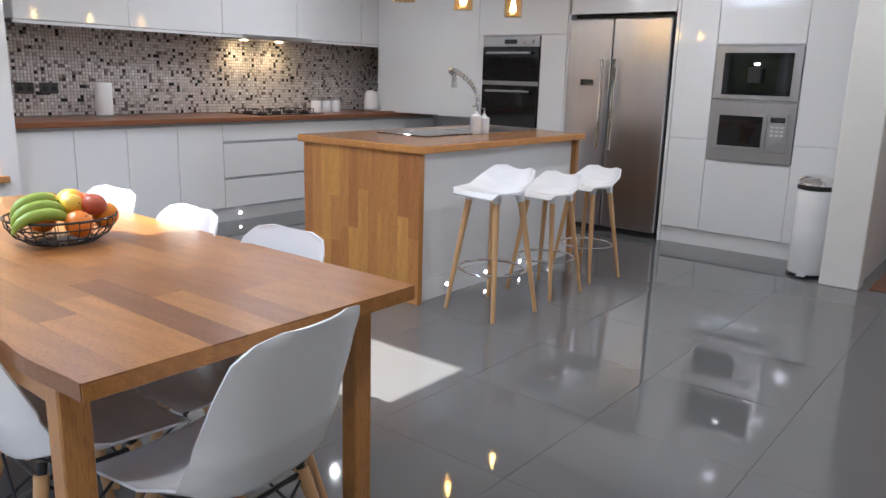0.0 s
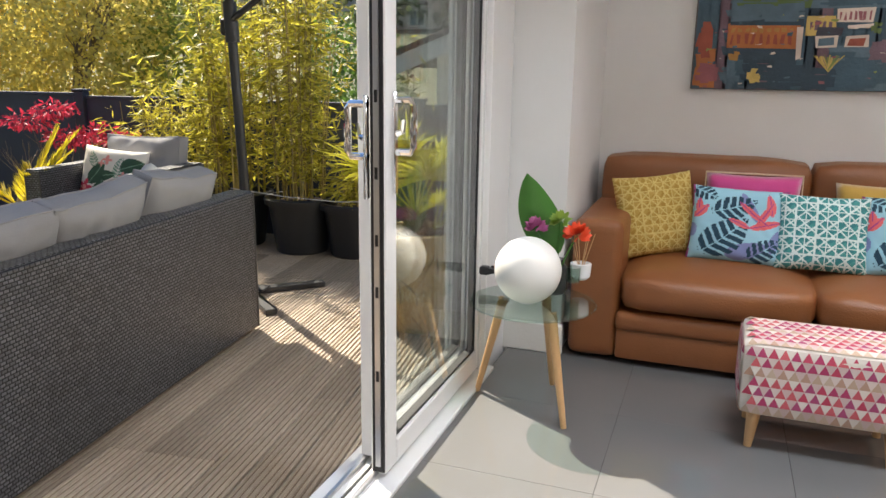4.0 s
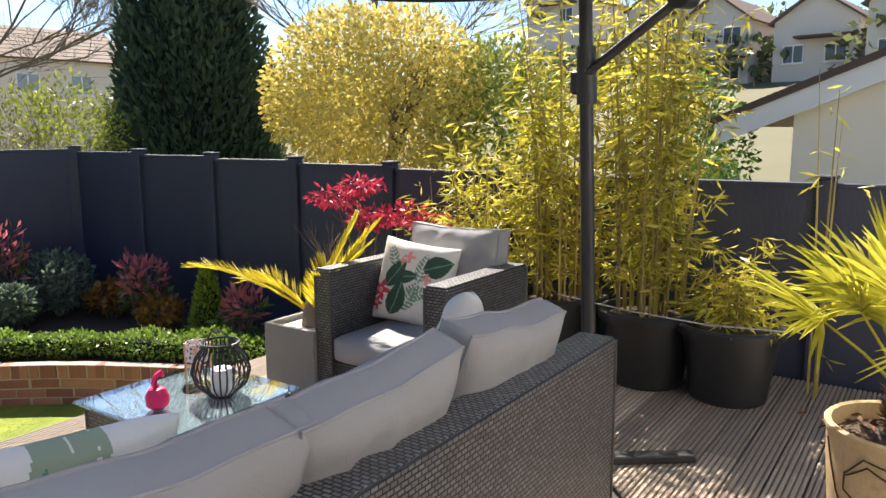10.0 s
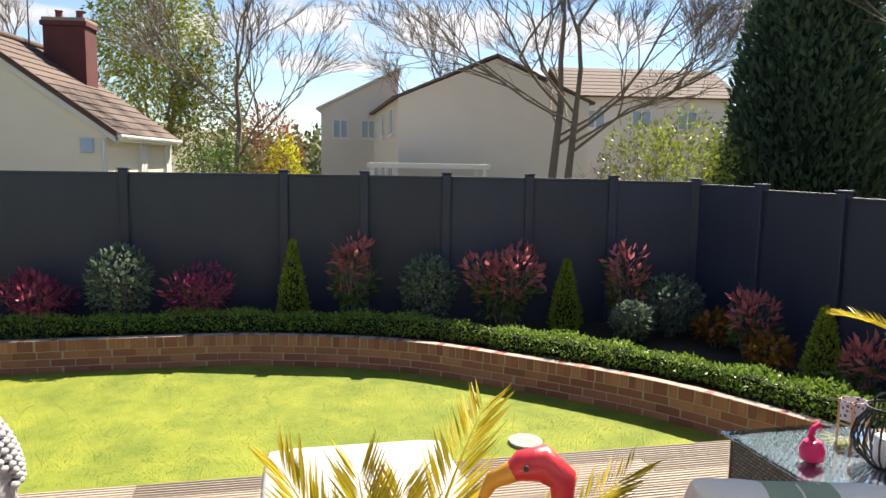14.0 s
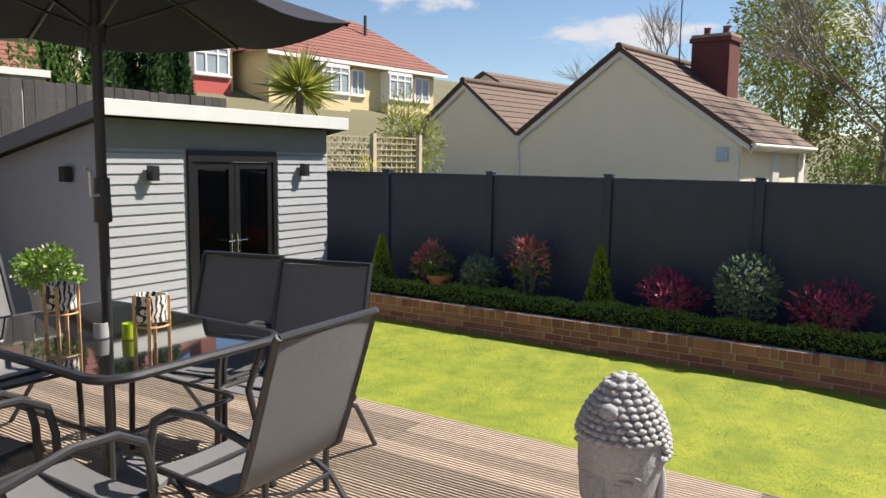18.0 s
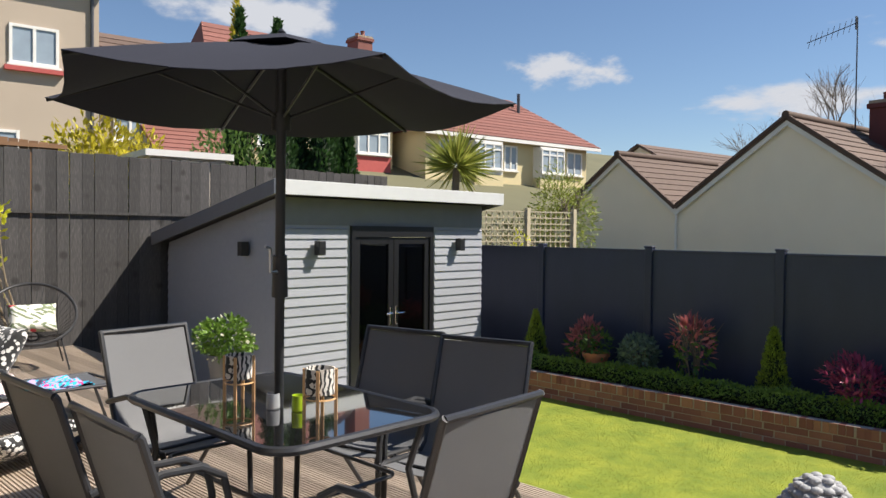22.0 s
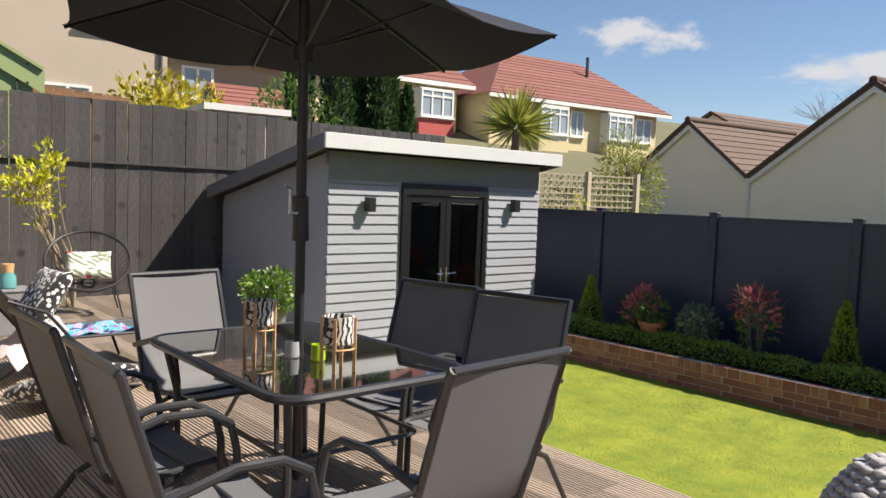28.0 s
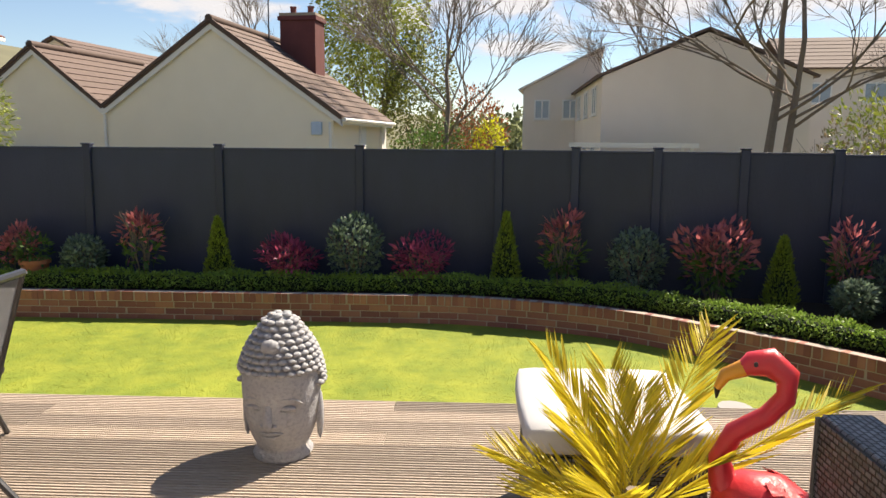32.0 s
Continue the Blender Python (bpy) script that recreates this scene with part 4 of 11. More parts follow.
# ---- tall wall: ovens, fridge, coffee machine ----
TX = 7.08
tall = thing("oven_housing", "tall white gloss housing around the double oven", "kitchen cabinet")
part("carcass", bx(TX + 0.022, 3.56, 0.0, 7.7, 4.52, 2.4), gloss_white, tall)
unit_front(tall, "door", (3.56, 0.13), (4.52, 0.84), axis="x", pos=TX)
unit_front(tall, "door", (3.56, 1.68), (4.52, 2.4), axis="x", pos=TX)
part("side_filler", bx(TX, 3.56, 0.843, TX + 0.02, 3.82, 1.677), gloss_white, tall)
part("side_filler", bx(TX, 4.46, 0.843, TX + 0.02, 4.52, 1.677), gloss_white, tall)
wl = thing("corner_wall_panel", "white gloss panel closing the kitchen corner", "panel")
part("panel", bx(TX, 4.523, 0.91, TX + 0.02, 5.845, 2.4), gloss_white, wl)
part("return_panel", bx(TX + 0.022, 5.52, 0.91, 7.7, 5.54, 2.4), white_wall, wl)
oven = thing("double_oven", "black glass built-in double oven with steel trim", "oven")
part("body", bx(TX + 0.0, 3.825, 0.85, TX + 0.02, 4.455, 1.67), black_plastic, oven)
part("control_panel", bx(TX - 0.012, 3.83, 1.575, TX - 0.001, 4.45, 1.668, bevel=0.003), steel, oven)
part("display", bx(TX - 0.014, 4.07, 1.60, TX - 0.0125, 4.21, 1.64), black_glass, oven)
for y in (3.90, 4.0):
    bm = B()
    rod(bm, (TX - 0.012, y, 1.62), (TX - 0.035, y, 1.62), 0.018, 0.016, 14)
    part("knob", bm, steel, oven)
for z0, z1 in ((1.27, 1.57), (0.852, 1.225)):
    d = part("door", bx(TX - 0.018, 3.83, z0, TX - 0.001, 4.45, z1, bevel=0.003), black_glass, oven)
    bm = B()
    rod(bm, (TX - 0.055, 3.9, z1 - 0.05), (TX - 0.055, 4.38, z1 - 0.05), 0.011, n=10)
    for y in (3.93, 4.35):
        rod(bm, (TX - 0.055, y, z1 - 0.05), (TX - 0.018, y, z1 - 0.05), 0.007, n=8)
    part("handle", bm, steel, d, "steel bar handle")
part("trim", bx(TX - 0.012, 3.83, 1.228, TX - 0.001, 4.45, 1.267, bevel=0.002), steel, oven)
fridge = thing("fridge_freezer", "brushed steel american style fridge freezer", "fridge")
part("body", bx(TX + 0.055, 2.595, 0.02, 7.68, 3.525, 1.79), mat("dark_grey_side", (0.05, 0.05, 0.055), 0.5), fridge)
for a, b in ((2.60, 3.10), (3.106, 3.52)):
    d = part("door", bx(TX - 0.03, a, 0.05, TX + 0.054, b, 1.80, bevel=0.012, seg=2), steel, fridge)
    y = 3.045 if a < 3 else 3.16
    bm = B()
    rod(bm, (TX - 0.085, y, 0.72), (TX - 0.085, y, 1.47), 0.016, n=12)
    for z in (0.78, 1.41):
        rod(bm, (TX - 0.085, y, z), (TX - 0.03, y, z), 0.011, n=8)
    part("handle", bm, chrome, d, "long bright steel bar handle")
part("display", bx(TX - 0.034, 3.26, 1.25, TX - 0.0305, 3.38, 1.30), black_glass, fridge)
part("kick_plate", bx(TX - 0.01, 2.6, 0.0, TX + 0.03, 3.52, 0.045), black_plastic, fridge)
fu = thing("fridge_surround", "white gloss cupboard above the fridge", "kitchen cabinet")
unit_front(fu, "door", (2.585, 1.84), (3.55, 2.4), axis="x", pos=TX)
part("side", bx(TX, 3.53, 0.0, 7.7, 3.556, 2.4), gloss_white, fu)
part("side", bx(TX, 2.555, 0.0, 7.7, 2.58, 2.4), gloss_white, fu)
part("shadow_gap", bx(TX + 0.1, 2.58, 1.80, 7.7, 3.53, 1.838), black_plastic, fu)
tu = thing("appliance_housing", "tall white gloss units around coffee machine and microwave", "kitchen cabinet")
part("carcass", bx(TX + 0.022, 1.165, 0.0, 7.7, 2.552, 2.4), gloss_white, tu)
for a, b in ((2.24, 2.552), (1.60, 2.24), (1.165, 1.60)):
    unit_front(tu, "door", (a, 0.13), (b, 0.70 if a == 1.60 else 0.86), axis="x", pos=TX)
    unit_front(tu, "door", (a, 1.585 if a == 1.60 else 0.86), (b, 2.4), axis="x", pos=TX)
part("plinth", bx(7.15, 1.165, 0.0, 7.165, 2.552, 0.128), gloss_white, tu)
cm = thing("coffee_machine", "built-in steel and black glass coffee machine", "coffee machine")
part("frame", bx(TX - 0.012, 1.605, 1.18, TX + 0.02, 2.235, 1.575, bevel=0.004), steel, cm)
part("front", bx(TX - 0.02, 1.665, 1.215, TX - 0.0125, 2.165, 1.525, bevel=0.002), black_glass, cm)
part("spout", bx(TX - 0.06, 1.87, 1.30, TX - 0.0205, 1.97, 1.42, bevel=0.008), black_plastic, cm)
part("lamp", bx(TX - 0.0225, 1.90, 1.435, TX - 0.0205, 1.94, 1.45), glow_mat("machine_lamp", (1, 1, 1), 3), cm)
mw = thing("microwave", "built-in stainless steel microwave oven", "microwave")
part("frame", bx(TX - 0.012, 1.605, 0.715, TX + 0.02, 2.235, 1.165, bevel=0.004), steel, mw)
d = part("door", bx(TX - 0.024, 1.80, 0.80, TX - 0.0125, 2.185, 1.09, bevel=0.003), steel, mw)
part("window", bx(TX - 0.0265, 1.83, 0.83, TX - 0.0245, 2.155, 1.06), black_glass, d)
cp = part("control_panel", bx(TX - 0.024, 1.65, 0.80, TX - 0.0125, 1.797, 1.09, bevel=0.003), steel, mw)
part("display", bx(TX - 0.026, 1.67, 1.02, TX - 0.0245, 1.775, 1.06), black_glass, cp)
bm = B()
rod(bm, (TX - 0.024, 1.72, 0.87), (TX - 0.045, 1.72, 0.87), 0.025, 0.022, 16)
part("dial", bm, chrome, cp)
bm = B()
for i in range(3):
    for j in range(3):
        box(bm, TX - 0.026, 1.675 + 0.035 * i, 0.92 + 0.03 * j, TX - 0.0245, 1.7 + 0.035 * i, 0.935 + 0.03 * j)
part("button", bm, white_shell, cp)
bin_ = thing("pedal_bin", "tall white pedal bin with chrome lid", "bin", pose(6.72, 1.32, 0))
part("base", lathe(B(), ((0.125, 0), (0.128, 0.02), (0.12, 0.024)), 28), black_plastic, bin_, smooth=True)
part("body", lathe(B(), ((0.122, 0.025), (0.125, 0.03), (0.125, 0.60), (0.122, 0.605)), 28), mat("white_enamel", (0.8, 0.8, 0.8), 0.2, bump=0.0), bin_, smooth=True)
part("rim", lathe(B(), ((0.127, 0.606), (0.127, 0.635), (0.12, 0.637)), 28), black_plastic, bin_, smooth=True)
part("lid", lathe(B(), ((0.126, 0.638), (0.124, 0.66), (0.10, 0.69), (0.06, 0.705), (0.0, 0.71)), 28), chrome, bin_, smooth=True)
bm = B()
box(bm, -0.16, -0.03, 0.012, -0.118, 0.03, 0.024, bevel=0.004)
part("pedal", bm, chrome, bin_)
door_trim = thing("door_2", "white architrave of the hall doorway", "door frame", kind="structure")
part("architrave", bx(6.51, 0.95, 0.0, 6.548, 1.19, 2.1, bevel=0.006), white_trim, door_trim)
part("lining", bx(6.548, 0.955, 0.0, 6.70, 0.978, 2.1), white_trim, door_trim)
solid("hall_floor", bx(6.6, -1.55, 0.001, 7.74, 0.9, 0.006), walnut, "dark wood floor seen through the doorway", "floor")
solid("hall_wall", bx(7.6, -1.5, 0.0, 7.74, 0.9, 2.4), mat("beige_hall_wall", (0.45, 0.33, 0.23), 0.8), "warm beige hall wall with skirting", "wall")
solid("baseboard", bx(7.575, -1.5, 0.006, 7.5985, 0.9, 0.13), white_trim, "white hall skirting board", "skirting")

# ---- pendants and ceiling spots ----
amber = glass_mat("amber_glass", (1.0, 0.86, 0.62), 0.1)
bulb = glow_mat("bulb", (1.0, 0.78, 0.42), 14)
for x in (4.67, 5.25, 5.84):
    o = thing("pendant_lamp", "clear amber glass pendant lamp with a glowing bulb", "pendant lamp", pose(x, 3.3, 1.72), "island pendants")
    part("shade", lathe(B(), ((0.062, 0.0), (0.066, 0.002), (0.064, 0.12), (0.02, 0.16), (0.018, 0.158), (0.060, 0.118), (0.058, 0.004)), 20), amber, o, smooth=True)
    part("cap", lathe(B(), ((0.022, 0.16), (0.022, 0.21), (0.0, 0.215)), 14), chrome, o, smooth=True)
    part("flex", rod(B(), (0, 0, 0.215), (0, 0, CEIL - 1.72), 0.003, n=6), black_plastic, o)
    part("bulb", lathe(B(), ((0.0, 0.03), (0.018, 0.04), (0.024, 0.06), (0.014, 0.1), (0.0, 0.158)), 14), bulb, o, smooth=True)
spot_face = glow_mat("downlight_face", (1.0, 0.95, 0.88), 10)
for x, y in ((1.2, 0.6), (1.2, 2.4), (2.2, 5.2), (3.0, 0.6), (3.0, 2.4), (3.0, 4.4), (4.6, 0.6), (4.6, 2.2), (4.6, 4.7), (6.2, 0.6), (6.2, 2.2), (5.6, 4.95)):
    o = thing("ceiling_spot", "small round recessed ceiling spotlight", "downlight", pose(x, y, CEIL), "ceiling spots")
    part("bezel", lathe(B(), ((0.045, -0.004), (0.045, 0.0), (0.032, 0.0), (0.034, -0.004)), 18), chrome, o, smooth=True)
    part("lamp_face", lathe(B(), ((0.0, -0.002), (0.031, -0.002), (0.031, -0.001), (0.0, -0.001)), 16), spot_face, o)
    ld = bpy.data.lights.new("downlight", "AREA")
    ld.shape, ld.size, ld.energy, ld.color = "DISK", 0.06, 2.8, (1.0, 0.97, 0.95)
    new("downlight", ld).matrix_world = look((x, y, CEIL - 0.012), (x, y, 0))
ld = bpy.data.lights.new("roof_light_sky", "AREA")
ld.shape, ld.size, ld.size_y, ld.energy, ld.color = "RECTANGLE", 0.96, 0.79, 40, (0.86, 0.92, 1.0)
new("roof_light_sky", ld).matrix_world = look((1.40, 3.755, CEIL + 0.5), (1.40, 3.755, 0))

# ---- dining table and chairs ----
table = thing("dining_table", "long oiled oak block dining table with square legs", "dining table")
TX0, TX1, TY0, TY1 = 1.715, 2.59, 1.365, 3.475
tab_oak = mat("oak_stave_table", (0.30, 0.122, 0.032), 0.34, var=0.50, scale=4, fine=60, bump=0.04, vary=0.32, stretch=(8, 0.9, 8), second=(0.17, 0.062, 0.016), hue=0.006)
part("tabletop", bx(TX0, TY0, 0.712, TX1, TY1, 0.746, bevel=0.001), tab_oak, table)
rng = random.Random(11)
staves(table, 0, 1, 10, (TX1 - TX0) / 10, lambda r, a: Matrix.Translation((TX0 + (TX1 - TX0) / 10 * r, a, 0.75)), TY0, TY1, tab_oak, 0.004)
wave = [(TX0 + 0.001, TY0 + 0.003)] + [(TX0 - 0.002 - 0.016 * min(1, (y - TY0) / 0.25) * (0.5 + 0.5 * math.sin(y * 9 + 1.7 * math.sin(y * 4.3))), y) for y in np.linspace(TY0 + 0.004, TY1 - 0.004, 44)] + [(TX0 + 0.001, TY1 - 0.003)]
part("live_edge", prism(B(), wave[::-1], 0.713, 0.7497), tab_oak, table, "wavy natural edge of the tabletop")
for x in (TX0 + 0.006, TX1 - 0.10):
    for y in (TY0 + 0.12, TY1 - 0.175):
        part("leg", bx(x, y, 0.0, x + 0.063, y + 0.055, 0.711, bevel=0.004), oak_v, table)
for a in ((TX0 + 0.012, TY0 + 0.177, TX0 + 0.032, TY1 - 0.177), (TX1 - 0.065, TY0 + 0.177, TX1 - 0.045, TY1 - 0.177), (TX0 + 0.071, TY0 + 0.14, TX1 - 0.102, TY0 + 0.16), (TX0 + 0.071, TY1 - 0.16, TX1 - 0.102, TY1 - 0.14)):
    part("apron", bx(a[0], a[1], 0.655, a[2], a[3], 0.711), oak, table)


def shell_mesh(rows, thick):
    """A thin moulded shell over a grid of points, given thickness along its normals."""
    bm = B()
    k, n = len(rows), len(rows[0])
    nor = [[None] * n for _ in range(k)]
    for i in range(k):
        for j in range(n):
            a = rows[min(i + 1, k - 1)][j] - rows[max(i - 1, 0)][j]
            b = rows[i][min(j + 1, n - 1)] - rows[i][max(j - 1, 0)]
            nor[i][j] = a.cross(b).normalized()
    top = [[bm.verts.new(rows[i][j]) for j in range(n)] for i in range(k)]
    bot = [[bm.verts.new(rows[i][j] - nor[i][j] * thick) for j in range(n)] for i in range(k)]
    for i in range(k - 1):
        for j in range(n - 1):
            bm.faces.new((top[i][j], top[i][j + 1], top[i + 1][j + 1], top[i + 1][j]))
            bm.faces.new((bot[i + 1][j], bot[i + 1][j + 1], bot[i][j + 1], bot[i][j]))
    rim = [(i, 0) for i in range(k)] + [(k - 1, j) for j in range(1, n)] + [(i, n - 1) for i in range(k - 2, -1, -1)] + [(0, j) for j in range(n - 2, 0, -1)]
    for (a, b), (c, d) in zip(rim, rim[1:] + rim[:1]):
        bm.faces.new((top[a][b], top[c][d], bot[c][d], bot[a][b]))
    return bm


def spline(keys, s):
    """Smooth value at s from (s, value...) keys."""
    for (a, *va), (b, *vb) in zip(keys, keys[1:]):
        if s <= b:
            q = (s - a) / (b - a)
            q = q * q * (3 - 2 * q)
            return [x + (y - x) * q for x, y in zip(va, vb)]
    return list(keys[-1][1:])


def dining_chair():
    """A moulded shell chair that faces +y, on splayed dowel legs with wire braces."""
    c = thing("dining_chair", "white moulded shell chair on beech dowel legs", "chair", group="dining chairs")
    keys = [(0, 0.225, 0.415, 0.12, 0.0), (0.04, 0.215, 0.43, 0.18, 0.01), (0.12, 0.19, 0.44, 0.215, 0.02), (0.4, 0.0, 0.425, 0.23, 0.05), (0.6, -0.165, 0.455, 0.225, 0.09), (0.72, -0.215, 0.56, 0.21, 0.075), (0.84, -0.245, 0.69, 0.20, 0.05), (0.92, -0.262, 0.765, 0.185, 0.035), (0.97, -0.272, 0.802, 0.155, 0.02), (1.0, -0.276, 0.815, 0.09, 0.01)]
    rows = []
    for i in range(41):
        s = i / 40
        y, z, w, curl = spline(keys, s)
        tilt = min(1, max(0, (s - 0.4) / 0.35))
        row = []
        for j in range(13):
            u = j / 6 - 1
            cc = curl * abs(u) ** 3
            row.append(Vector((u * w, y + cc * tilt * 1.1, z + cc * (1 - tilt) * 0.9 + cc * 0.15)))
        rows.append(row)
    part("shell", shell_mesh(rows, 0.006), white_shell, c, smooth=60)
    for sx in (-1, 1):
        for sy in (-1, 1):
            bm = B()
            rod(bm, (sx * 0.21, sy * 0.19 - 0.01, 0.0), (sx * 0.115, sy * 0.105 - 0.01, 0.40), 0.0105, 0.017, 12)
            part("leg", bm, beech, c, smooth=True)
    P = lambda sx, sy, t: Vector((sx * (0.21 - 0.095 * t), sy * (0.19 - 0.085 * t) - 0.01, 0.4 * t))
    for a, b in (((-1, -1), (1, -1)), ((1, -1), (1, 1)), ((1, 1), (-1, 1)), ((-1, 1), (-1, -1))):
        part("wire_brace", rod(B(), P(*a, 0.45), P(*b, 0.95), 0.0042, n=6), black_plastic, c)
        part("wire_brace", rod(B(), P(*b, 0.45), P(*a, 0.95), 0.0042, n=6), black_plastic, c)
    for sx in (-1, 1):
        part("seat_rail", rod(B(), P(sx, -1, 0.97), P(sx, 1, 0.97), 0.006, n=6), black_plastic, c)
        part("seat_rail", rod(B(), P(-1, sx, 0.97), P(1, sx, 0.97), 0.006, n=6), black_plastic, c)
        for sy in (-1, 1):
            part("seat_mount", rod(B(), P(sx, sy, 0.95), P(sx * 0.9, sy * 0.9, 0.95) + Vector((0, 0, 0.045)), 0.012, n=8), black_plastic, c)
    return c


chair = dining_chair()
chair.matrix_basis = pose(1.90, 1.86, 0, 0, 0, -92)
for x, y, a in ((1.90, 2.40, -88), (1.91, 2.93, -90), (2.36, 1.90, 91), (2.36, 2.43, 88), (2.38, 3.0, 92), (2.055, 1.45, 8), (2.13, 3.33, 180)):
    copy_thing(chair, pose(x, y, 0, 0, 0, a))
# fruit bowl
bowl = thing("fruit_bowl", "round black wire fruit bowl on the table", "bowl", pose(2.19, 2.48, 0.75))
bm = B()
for r, z in ((0.16, 0.085), (0.155, 0.06), (0.135, 0.03), (0.10, 0.008)):
    tube(bm, [(r * math.cos(a), r * math.sin(a), z) for a in np.linspace(0, 2 * math.pi, 28, endpoint=False)], 0.004 if z > 0.08 else 0.0025, 6, closed=True)
for a in np.linspace(0, 2 * math.pi, 30, endpoint=False):
    tube(bm, [(r * math.cos(a), r * math.sin(a), z) for r, z in ((0.06, 0.004), (0.10, 0.008), (0.135, 0.03), (0.155, 0.06), (0.16, 0.085))], 0.0018, 4)
part("wire_frame", bm, black_plastic, bowl, smooth=True)
part("foot", lathe(B(), ((0.062, 0.0), (0.062, 0.005), (0.0, 0.006)), 20), black_plastic, bowl)


def fruit(name, label, x, y, z, r, color, sq=0.92, rot=0):
    m = MATS.get("skin_" + name) or mat("skin_" + name, color, 0.4, var=0.22, scale=9, fine=200, bump=0.12, vary=0.12, hue=0.015)
    o = thing(name, label, name, pose(2.19 + x, 2.48 + y, 0.75 + z, rot, rot * 0.6, 0), "fruit in the bowl")
    bm = B()
    prof = [(r * math.sin(a) * (1 + 0.03 * math.sin(2 * a)), r * sq * -math.cos(a) + (0.12 * r * math.exp(-((a - math.pi) / 0.35) ** 2) * -1)) for a in np.linspace(0.02, math.pi - 0.02, 12)]
    lathe(bm, prof, 18)
    part("flesh", bm, m, o, smooth=80)
    bm = B()
    rod(bm, (0, 0, r * sq * 0.82), (0.003, 0.002, r * sq * 0.98), 0.0025, 0.0015, 6)
    part("stalk", bm, walnut, o)


for x, y, z, r in ((0.02, -0.075, 0.065, 0.043), (0.05, 0.03, 0.115, 0.043), (0.125, -0.03, 0.075, 0.042), (-0.02, 0.085, 0.06, 0.042)):
    fruit("orange", "ripe orange with dimpled skin in the bowl", x, y, z, r, (0.75, 0.22, 0.015), rot=20 * x * 100)
for x, y, z, r in ((0.085, -0.045, 0.115, 0.038), (0.10, 0.06, 0.105, 0.037), (-0.01, 0.04, 0.115, 0.036)):
    fruit("apple", "red and yellow apple in the bowl", x, y, z, r, (0.42, 0.07, 0.035), 0.88, 15)
fruit("lemon", "yellow lemon in the bowl", 0.03, -0.01, 0.115, 0.034, (0.72, 0.5, 0.05), 1.15, 70)
fruit("lime", "green lime in the bowl", 0.06, 0.075, 0.12, 0.032, (0.2, 0.32, 0.03), 1.1, 50)
banana_skin = mat("green_banana_skin", (0.28, 0.38, 0.05), 0.5, var=0.2, scale=6, fine=60, bump=0.05)
for k in range(5):
    o = thing("banana", "green unripe banana in the bowl", "banana", pose(2.19 - 0.085 + 0.006 * k, 2.48 - 0.07 + 0.028 * k, 0.75 + 0.055 + 0.02 * (k % 3), 0, 0, 10 + 5 * k), "fruit in the bowl")
    bm = B()
    pts = [(0.085 * math.cos(a) * 1.1, 0.0, 0.05 * math.sin(a)) for a in np.linspace(0.3, math.pi - 0.1, 9)]
    tube(bm, pts, [0.004, 0.013, 0.018, 0.02, 0.02, 0.019, 0.016, 0.009, 0.004], 8)
    part("skin", bm, banana_skin, o, smooth=50)

# ---- bar stools ----
def bar_stool():
    s = thing("bar_stool", "white low-backed bar stool on beech legs with chrome footring", "bar stool", group="island stools")
    keys = [(0, 0.20, 0.735, 0.16, 0.0), (0.15, 0.17, 0.76, 0.19, 0.01), (0.5, 0.0, 0.745, 0.215, 0.03), (0.75, -0.13, 0.775, 0.205, 0.06), (0.9, -0.19, 0.84, 0.16, 0.05), (1.0, -0.215, 0.875, 0.09, 0.02)]
    rows = []
    for i in range(19):
        y, z, w, curl = spline(keys, i / 18)
        rows.append([Vector((u * w, y + curl * 0.6 * abs(u) ** 3, z + curl * abs(u) ** 2.5)) for u in np.linspace(-1, 1, 11)])
    part("seat", shell_mesh(rows, 0.014), white_shell, s, smooth=60)
    for sx in (-1, 1):
        for sy in (-1, 1):
            leg = part("leg", rod(B(), (sx * 0.205, sy * 0.195, 0.0), (sx * 0.115, sy * 0.11, 0.70), 0.013, 0.021, 12), beech, s, smooth=True)
            part("leg_cap", rod(B(), (sx * 0.1155, sy * 0.1105, 0.696), (sx * 0.105, sy * 0.10, 0.752), 0.023, 0.034, 12), white_shell, leg, smooth=True)
    bm = B()
    tube(bm, [(0.215 * math.cos(a), 0.205 * math.sin(a), 0.27) for a in np.linspace(0, 2 * math.pi, 32, endpoint=False)], 0.008, 8, closed=True)
    part("footring", bm, chrome, s, smooth=True)
    return s


st = bar_stool()
STS = Matrix.Diagonal((0.9, 0.9, 0.905, 1))
st.matrix_basis = pose(4.51, 2.46, 0, 0, 0, 82) @ STS
copy_thing(st, pose(5.07, 2.45, 0, 0, 0, 84) @ STS)
copy_thing(st, pose(5.59, 2.45, 0, 0, 0, 80) @ STS)

